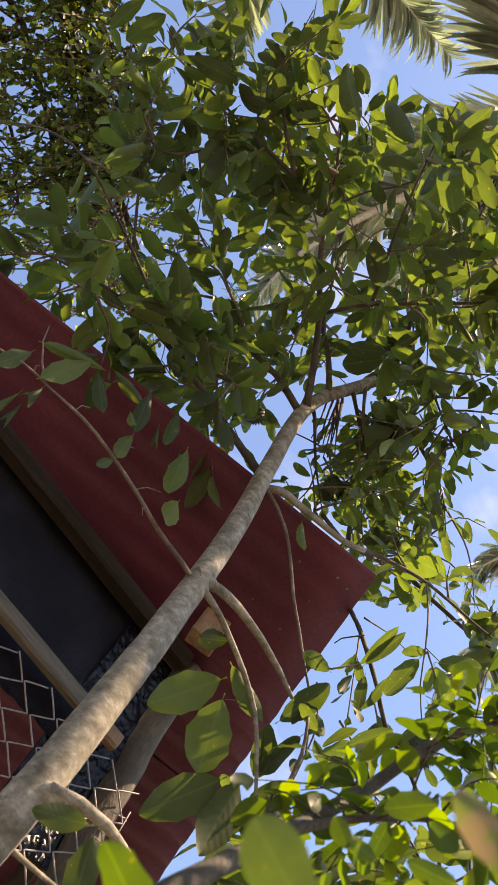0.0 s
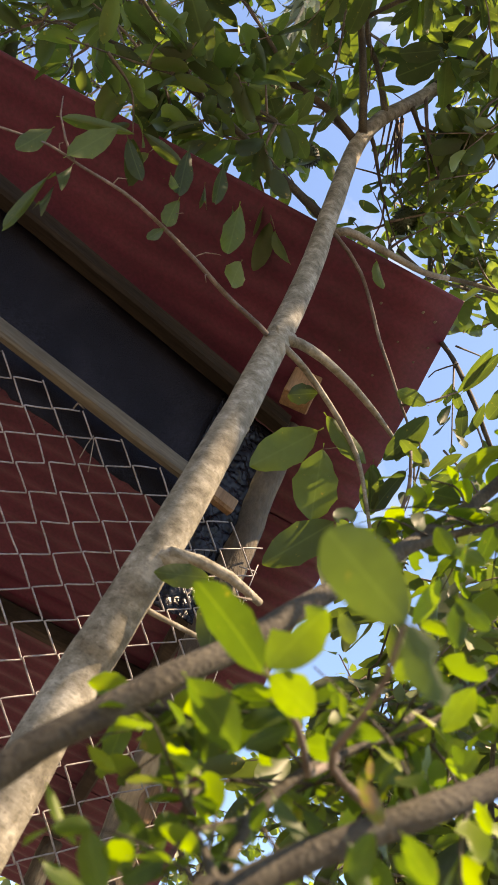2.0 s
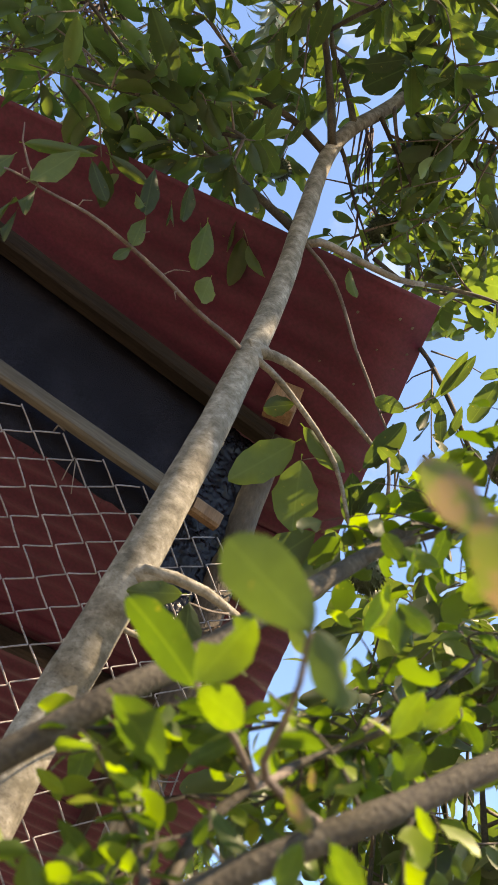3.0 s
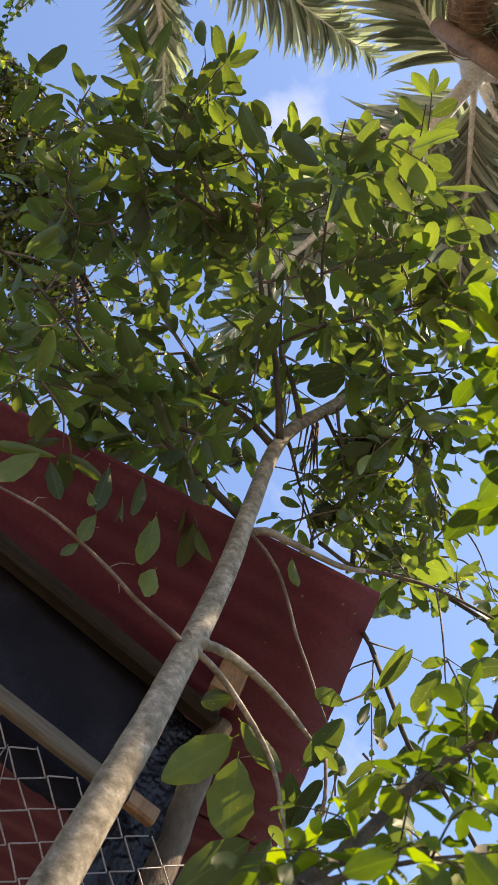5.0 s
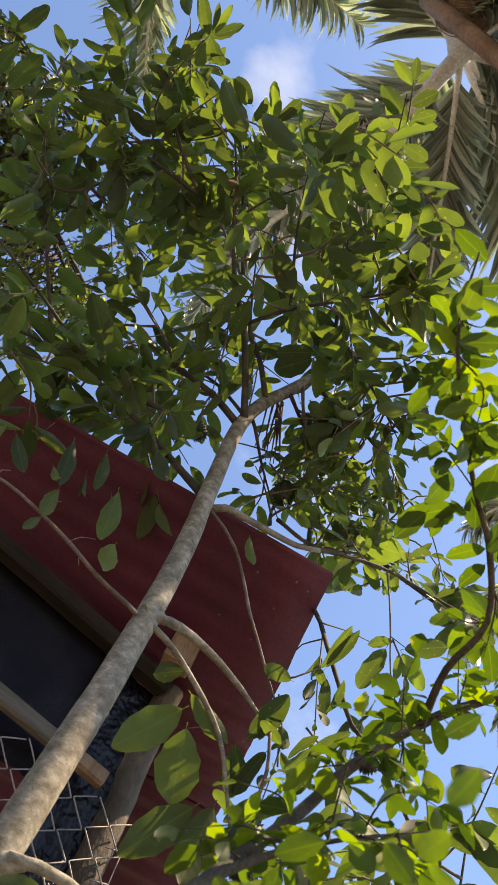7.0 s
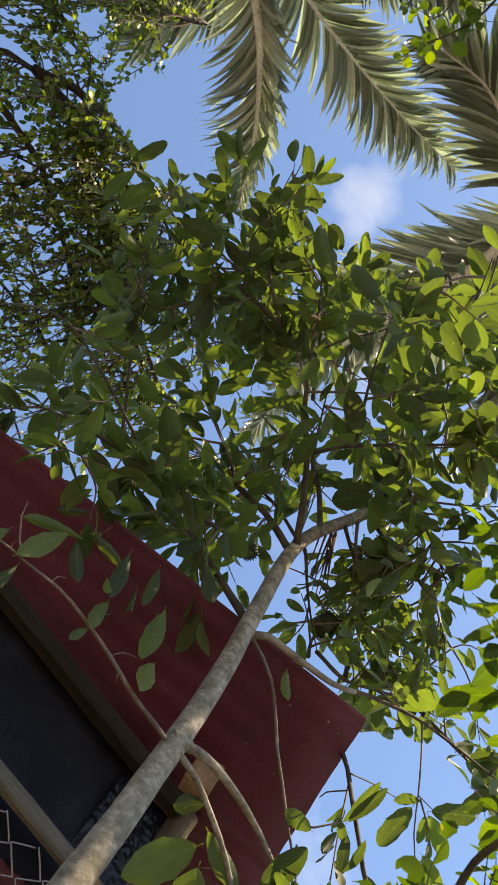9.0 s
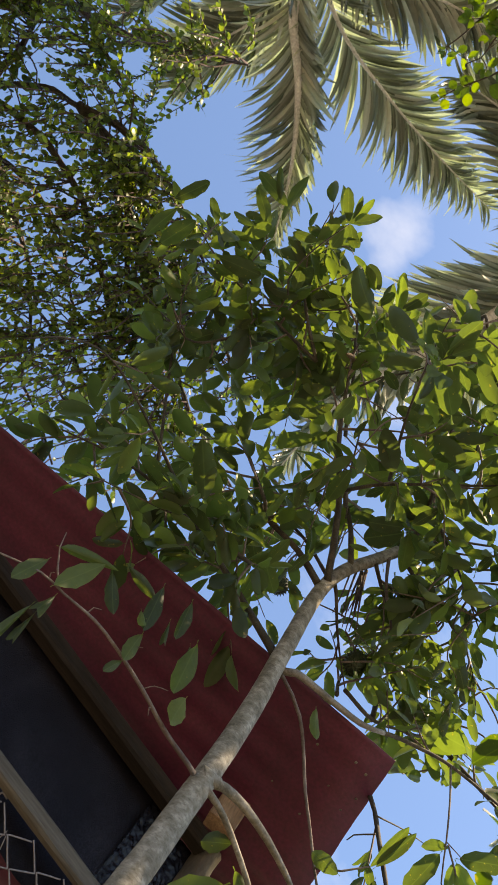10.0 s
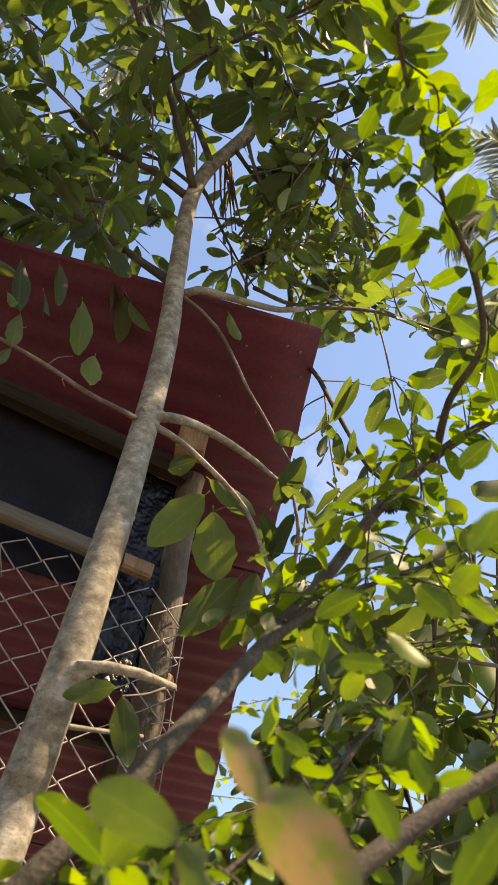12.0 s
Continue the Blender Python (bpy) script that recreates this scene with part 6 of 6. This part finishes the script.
# ---- palms ----
def leaflet_mesh(bend, twist):
    """A narrow folded leaflet, one long along +y, drooping along -z."""
    v, f = [], []
    steps = 6
    for i in range(steps + 1):
        s = i / steps
        w = 0.034 * (math.sin(math.pi * (0.14 + 0.86 * s)) ** 0.7 if i < steps else 0.02)
        z = -bend * s * s
        t = twist * s
        v += [(-w * math.cos(t), s * (1 - 0.2 * bend * s), z + w * 0.45 - w * math.sin(t)), (0, s * (1 - 0.2 * bend * s), z), (w * math.cos(t), s * (1 - 0.2 * bend * s), z + w * 0.45 + w * math.sin(t))]
    for i in range(steps):
        b = i * 3
        f += [(b, b + 1, b + 4, b + 3), (b + 1, b + 2, b + 5, b + 4)]
    return v, f


LEAFLETS = [leaflet_mesh(0.12, 0.2), leaflet_mesh(0.3, -0.3), leaflet_mesh(0.5, 0.5), leaflet_mesh(0.75, -0.2)]


def frond(palm, pts, count, length, r0=0.02, seed=0, single=False):
    """A feather leaf: a tapering rachis with two rows of leaflets."""
    rng = random.Random(seed)
    rib = limb("frond", palm, pts, r0, 0.003, PALM_STALK, 8, 0.08, 0.03)
    plumes = Foliage(rib, PALM_LEAF_SINGLE, PALM_LEAF, LEAFLETS)
    path = curve_points(pts, 0.02)
    for i in range(count):
        f = 0.1 + 0.9 * i / count
        k = min(len(path) - 2, int(f * (len(path) - 1)))
        d = (path[k + 1] - path[k]).normalized()
        side = d.cross(Vector((0, 0, 1)))
        side = side.normalized() if side.length > 0.05 else d.orthogonal().normalized()
        size = length * (0.4 + 0.6 * math.sin(math.pi * min(1, f * 0.9 + 0.1))) * rng.uniform(0.85, 1.1)
        for sgn in (-1, 1):
            if rng.random() < 0.05:
                continue
            lean = 1.1 + 1.3 * f + rng.gauss(0, 0.05)
            way = (side * sgn + d * lean + Vector((0, 0, -0.26 + rng.gauss(0, 0.08)))).normalized()
            plumes.leaf(path[k], path[k] + way * size, side * sgn * -0.35 + Vector((rng.gauss(0, 0.14), rng.gauss(0, 0.14), 1)), rng.uniform(0.9, 1.25), single, rng.choice((1, 1, 2, 2, 2, 3)))
    plumes.finish()


def palm_tree(label, foot, crown, lean_mid, trunk_r, frond_ends, count, leaflet, seed, main=0):
    palm = thing("palm_tree", label, "palm tree", "palms")
    foot, crown, mid = Vector(foot), Vector(crown), Vector(lean_mid)
    base = crown - (crown - mid).normalized() * 0.25
    v, f = tube([foot, (foot + mid) / 2 + Vector((0.05, 0.05, 0)), mid, base], trunk_r * 1.15, trunk_r, 0.05, 14, 0.03)
    mesh_part("trunk", v, f, PALM_WOOD, palm, True, "ringed brown palm trunk")
    for k in range(26):
        s = k / 26
        q = base + (mid - base) * s
        d = (mid - base).normalized()
        o = d.orthogonal().normalized()
        ring = [q + (o * math.cos(a) + d.cross(o) * math.sin(a)) * trunk_r * 1.02 for a in (2 * math.pi * i / 10 for i in range(11))]
        limb("ring_scar", palm, ring, 0.004, 0.004, PALM_WOOD, 4, 0.1)
    limb("crownshaft", palm, [base, (base + crown) / 2, crown], trunk_r * 0.7, trunk_r * 0.45, PALM_STALK, 12, 0.06, 0.02, label="pale green crownshaft")
    for i, e in enumerate(frond_ends):
        e = [Vector(q) for q in e]
        frond(palm, [crown - (crown - base) * 0.1] + e, count, leaflet, 0.055 if i == main else 0.024, seed + i, i < 2)
    return palm


crown_palm = palm_tree("tall palm with a pale crownshaft and arching feather fronds", (-2.3, -1.5, 0), (-0.431, 0.355, 7.048), (-1.080, -0.367, 6.402), 0.17, [
    [(-0.146, 0.678, 6.910), (0.197, 1.084, 6.611), (0.507, 1.437, 6.159)], [(-0.556, 0.990, 7.387), (-0.694, 1.480, 7.598), (-0.775, 2.069, 7.643), (-0.633, 2.621, 7.334)],
    [(-0.826, 0.312, 7.143), (-1.267, 0.207, 7.206), (-1.746, 0.301, 7.019)], [(-0.042, 0.157, 6.833), (0.606, 0.185, 6.631)], [(0.096, 0.535, 7.305), (0.788, 0.870, 7.464), (1.341, 1.278, 7.354)],
    [(-0.384, 0.814, 7.712), (-0.152, 1.479, 8.204), (0.085, 2.129, 8.125)], [(-0.437, 0.855, 6.761), (-0.495, 1.243, 6.483), (-0.569, 1.549, 6.192), (-0.600, 1.818, 5.776), (-0.519, 2.108, 5.306)], [(-0.380, -0.099, 6.649), (-0.402, -0.466, 6.421)],
    # fronds out of view, added to throw shade on the fruit tree
    [(0.05, 0.27, 7.4), (0.5, 0.1, 7.55), (1.0, 0.0, 7.45), (1.35, -0.05, 7.1)], [(0.05, 0.38, 7.4), (0.55, 0.36, 7.6), (1.15, 0.35, 7.5), (1.55, 0.3, 7.1)],
    [(-0.1, 0.0, 7.35), (0.05, -0.5, 7.45), (0.2, -1.0, 7.2)], [(-0.5, -0.3, 7.4), (-0.6, -0.95, 7.6), (-0.7, -1.6, 7.4), (-0.75, -2.1, 6.9)]], 95, 0.56, 11, 6)
limb("petiole", crown_palm, [(-0.805, 0.278, 6.794), (-0.609, 0.242, 6.652), (-0.354, 0.204, 6.551), (0.034, 0.139, 6.423)], 0.05, 0.06, PALM_BROWN, 12, 0.05, 0.03, label="broad smooth brown leaf stalk")
palm_tree("tall palm with arching silver-green fronds against the sky", (-3.9, -0.9, 0), (-3.270, 0.534, 7.459), (-3.65, -0.2, 5.4), 0.12, [
    [(-2.981, 0.896, 7.429), (-2.588, 1.179, 7.415), (-2.165, 1.523, 7.249), (-1.770, 1.889, 6.913)], [(-2.709, 0.748, 7.653), (-2.202, 0.793, 7.795), (-1.607, 0.776, 7.812), (-1.017, 0.694, 7.581)],
    [(-3.231, 1.098, 7.623), (-3.378, 1.564, 7.685), (-3.360, 1.974, 7.578)], [(-2.776, 0.329, 7.665), (-2.335, 0.103, 7.805), (-1.763, -0.058, 7.727)], [(-3.511, 0.801, 7.208), (-3.604, 1.247, 6.968), (-3.547, 1.656, 6.657)]], 95, 0.6, 31)
palm_tree("distant palm with drooping fronds behind the branches", (3.5, 3.0, 0), (3.357, 2.335, 7.500), (3.4, 2.9, 4.5), 0.12, [
    [(2.869, 2.303, 7.801), (2.547, 2.504, 7.775), (2.397, 2.789, 7.492)], [(3.169, 2.665, 7.487), (3.023, 3.022, 7.284), (2.920, 3.386, 6.885)], [(3.414, 2.752, 7.290), (3.405, 3.089, 6.860), (3.384, 3.292, 6.332)],
    [(3.349, 1.873, 7.658), (3.734, 1.704, 7.446)], [(2.798, 2.041, 7.808), (2.340, 1.949, 7.829), (2.014, 1.996, 7.730)], [(3.705, 2.493, 6.931), (4.063, 2.599, 6.436)]], 60, 0.6, 51)

# ---- the small-leaved tree behind the shed ----
small = thing("small_leaved_tree", "large tree with drooping dark twigs and small round leaves", "tree")
small_leaves = Foliage(small, SMALL_LEAF, SMALL_LEAF, [blade(0.7, 0.15, 0.1, 0.56, 6, 0.52), blade(0.6, 0.1, 0.2, 0.6, 6, 0.52)], open_crown=True)
limb("trunk", small, [(-4.6, 4.6, 0), (-4.4, 4.3, 1.5), (-4.0, 3.9, 3.0), (-3.4, 3.2, 4.6), (-3.828, 1.952, 5.612)], 0.17, 0.07, DARK_BARK, 12, 0.08, 0.06, 0.02)
small_limbs = [
    [(-3.4, 3.2, 4.6), (-3.141, 2.106, 5.228), (-2.727, 1.762, 5.389), (-2.235, 1.855, 5.338), (-1.781, 2.069, 5.158), (-1.268, 2.259, 4.934)],
    [(-3.828, 1.952, 5.612), (-3.261, 1.538, 5.659), (-2.906, 1.545, 5.620), (-2.614, 1.609, 5.626), (-2.317, 1.720, 5.597)],
    [(-3.261, 1.538, 5.659), (-2.940, 1.430, 5.759), (-2.648, 1.233, 5.846), (-2.388, 1.035, 5.894)],
    [(-4.0, 3.9, 3.0), (-2.676, 2.782, 5.074), (-2.237, 2.639, 5.129), (-1.796, 2.567, 5.089), (-1.366, 2.563, 4.954)],
    [(-3.4, 3.2, 4.6), (-3.006, 2.388, 5.150), (-2.550, 2.220, 5.249), (-2.079, 2.300, 5.163), (-1.621, 2.494, 4.941)],
    [(-2.727, 1.762, 5.389), (-2.167, 1.775, 5.517), (-1.728, 1.952, 5.464), (-1.301, 2.091, 5.375)],
    [(-3.141, 2.106, 5.228), (-3.175, 1.755, 5.378), (-3.330, 1.454, 5.395)],
    [(-4.0, 3.9, 3.0), (-2.042, 3.091, 5.262), (-1.633, 2.983, 5.352), (-1.252, 2.912, 5.367), (-0.905, 2.874, 5.442)],
    [(-3.141, 2.106, 5.228), (-2.660, 1.957, 5.210), (-2.135, 2.044, 5.165), (-1.705, 2.244, 5.080), (-1.299, 2.453, 4.921)],
    [(-2.727, 1.762, 5.389), (-2.333, 1.620, 5.399), (-1.893, 1.678, 5.424), (-1.467, 1.802, 5.371)],
    [(-2.235, 1.855, 5.338), (-1.750, 1.946, 5.231), (-1.377, 2.116, 5.117), (-0.987, 2.243, 4.983)],
    [(-2.727, 1.762, 5.389), (-1.845, 1.900, 5.462), (-1.335, 1.969, 5.448), (-0.922, 2.006, 5.378)],
    [(-4.0, 3.9, 3.0), (-2.289, 3.007, 5.093), (-1.769, 2.954, 5.066), (-1.293, 2.989, 4.892)],
    [(-3.141, 2.106, 5.228), (-2.745, 2.310, 5.221), (-2.277, 2.443, 5.116), (-1.768, 2.677, 4.890)],
    [(-1.781, 2.069, 5.158), (-1.329, 2.181, 5.206), (-0.949, 2.288, 5.194), (-0.594, 2.327, 5.183)]]
for pts in small_limbs:
    limb("limb", small, pts, 0.026, 0.006, DARK_BARK, 7, 0.06, 0.08, 0.02)
    twigs_round(small_leaves, small, pts, 52, 0.42, 0.042, 17, -1.8, PURPLE_BARK, 0.0046, rng=0.15, droop=0.5)
    path = curve_points(pts, 0.05)
    for k in range(17):
        q = path[int(len(path) * random.uniform(0.35, 0.99))]
        drop = random.uniform(0.4, 0.9)
        bare = [q]
        for i in range(3):
            bare.append(bare[-1] + Vector((random.gauss(0, 0.14), random.gauss(0, 0.14), -0.9)) * drop / 3)
        if in_pocket(bare[-1]):
            continue
        limb("twig", small, bare, 0.0066, 0.0024, PURPLE_BARK, 5, 0.06, 0.1)
        small_leaves.spray(bare, 12, 0.036, 0.4, 0.6)
bundle = [Vector(q) for q in ((-2.39, 1.742, 5.351), (-2.244, 1.826, 5.382), (-2.076, 1.936, 5.403), (-1.899, 2.03, 5.424), (-1.719, 2.131, 5.433), (-1.581, 2.227, 5.423))]
for k in range(15):
    shift = Vector((random.gauss(0, 0.035), random.gauss(0, 0.035), random.gauss(0, 0.03)))
    end = Vector((-1.31 + random.gauss(0, 0.16), 2.44 + random.gauss(0, 0.14), 5.37 + random.gauss(0, 0.05)))
    first = random.randrange(4)
    pts = [q + shift * (0.6 + 0.2 * i) for i, q in enumerate(bundle)][first:]
    limb("twig", small, pts + [(pts[-1] + end) / 2 + shift, end], 0.0125, 0.0025, PURPLE_BARK, 6, 0.06, 0.1)
small_leaves.finish()
# ---- a tree whose bough hangs before the palms ----
over = thing("overhanging_tree", "tree with fresh round green leaves on a dark bough", "tree")
over_leaves = Foliage(over, SHRUB_LEAF, SHRUB_JOINED, ROUND_BLADES)
limb("trunk", over, [(-2.9, -2.1, 0.0), (-2.85, -2.0, 1.6), (-2.7, -1.7, 3.6), (-2.5, -1.3, 5.4)], 0.11, 0.05, DARK_BARK, 10, 0.1, 0.06, 0.02)
limb("limb", over, [(-2.5, -1.3, 5.4), (-2.253, -0.852, 6.289), (-1.718, -0.497, 5.969), (-1.430, -0.175, 5.951)], 0.03, 0.009, DARK_BARK, 7, 0.06, 0.08, 0.01)
for pts, n in (([(-1.430, -0.175, 5.951), (-1.412, -0.034, 5.959), (-1.436, 0.113, 5.955), (-1.509, 0.297, 5.934), (-1.529, 0.386, 5.924)], 3), ([(-1.430, -0.175, 5.951), (-1.608, -0.162, 5.918), (-1.669, -0.029, 5.908), (-1.682, 0.145, 5.904), (-1.701, 0.258, 5.896)], 12), ([(-1.608, -0.162, 5.918), (-1.574, -0.024, 5.929), (-1.539, 0.120, 5.935), (-1.565, 0.185, 5.928)], 9)):
    limb("twig", over, pts, 0.008, 0.003, DARK_BARK, 6, 0.04, 0.08)
    twigs_round(over_leaves, over, pts, n, 0.14, 0.07, 5, 0.0, DARK_BARK, 0.003, rng=0.1, single=True, width=1.1)
hero((-1.497, 0.265, 5.938), (-1.528, 0.221, 5.935), 1.25, 0.4, 8, over_leaves)
hero((-1.470, 0.203, 5.946), (-1.432, 0.239, 5.952), 1.25, 0.4, 8, over_leaves)
hero((-1.454, 0.263, 5.946), (-1.411, 0.310, 5.951), 1.25, 0.4, 8, over_leaves)
hero((-1.509, 0.297, 5.934), (-1.463, 0.305, 5.942), 1.25, 0.4, 8, over_leaves)
hero((-1.409, 0.168, 5.958), (-1.325, 0.146, 5.972), 1.25, 0.4, 8, over_leaves)
hero((-1.414, 0.097, 5.959), (-1.436, 0.047, 5.955), 1.25, 0.4, 8, over_leaves)
hero((-1.515, 0.355, 5.929), (-1.565, 0.359, 5.919), 1.25, 0.4, 8, over_leaves)
hero((-1.520, 0.376, 5.927), (-1.463, 0.385, 5.937), 1.25, 0.4, 8, over_leaves)
hero((-1.529, 0.386, 5.924), (-1.566, 0.411, 5.915), 1.25, 0.4, 8, over_leaves)
hero((-1.436, 0.106, 5.955), (-1.382, 0.120, 5.964), 1.25, 0.4, 8, over_leaves)
hero((-1.509, 0.297, 5.934), (-1.559, 0.293, 5.925), 1.25, 0.4, 8, over_leaves)
over_leaves.finish()
# green crown of another tree at the open side, beyond the palms
far = thing("background_tree", "leafy green tree behind the palms", "tree")
far_leaves = Foliage(far, SMALL_LEAF, SMALL_LEAF, [blade(0.6, 0.15, 0.1, 0.85, 4)])
limb("trunk", far, [(3.2, 6.8, 0), (3.1, 6.7, 1.5), (2.9, 6.5, 3.2)], 0.14, 0.06, DARK_BARK, 10, 0.1, 0.06, 0.02)
for pts in ([(2.9, 6.5, 3.2), (2.0, 6.2, 3.8), (1.0, 6.0, 4.6)], [(2.9, 6.5, 3.2), (3.2, 6.0, 4.2), (3.4, 5.6, 5.0)], [(3.1, 6.7, 1.5), (2.2, 6.2, 2.2), (1.4, 5.8, 2.6)], [(3.1, 6.7, 1.5), (3.8, 6.0, 2.2), (4.4, 5.4, 2.6)]):
    limb("limb", far, pts, 0.05, 0.015, DARK_BARK, 7, 0.1, 0.08, 0.02)
    twigs_round(far_leaves, far, pts, 40, 0.7, 0.11, 12, 0.0, DARK_BARK, 0.006, rng=0.1)
far_leaves.finish()
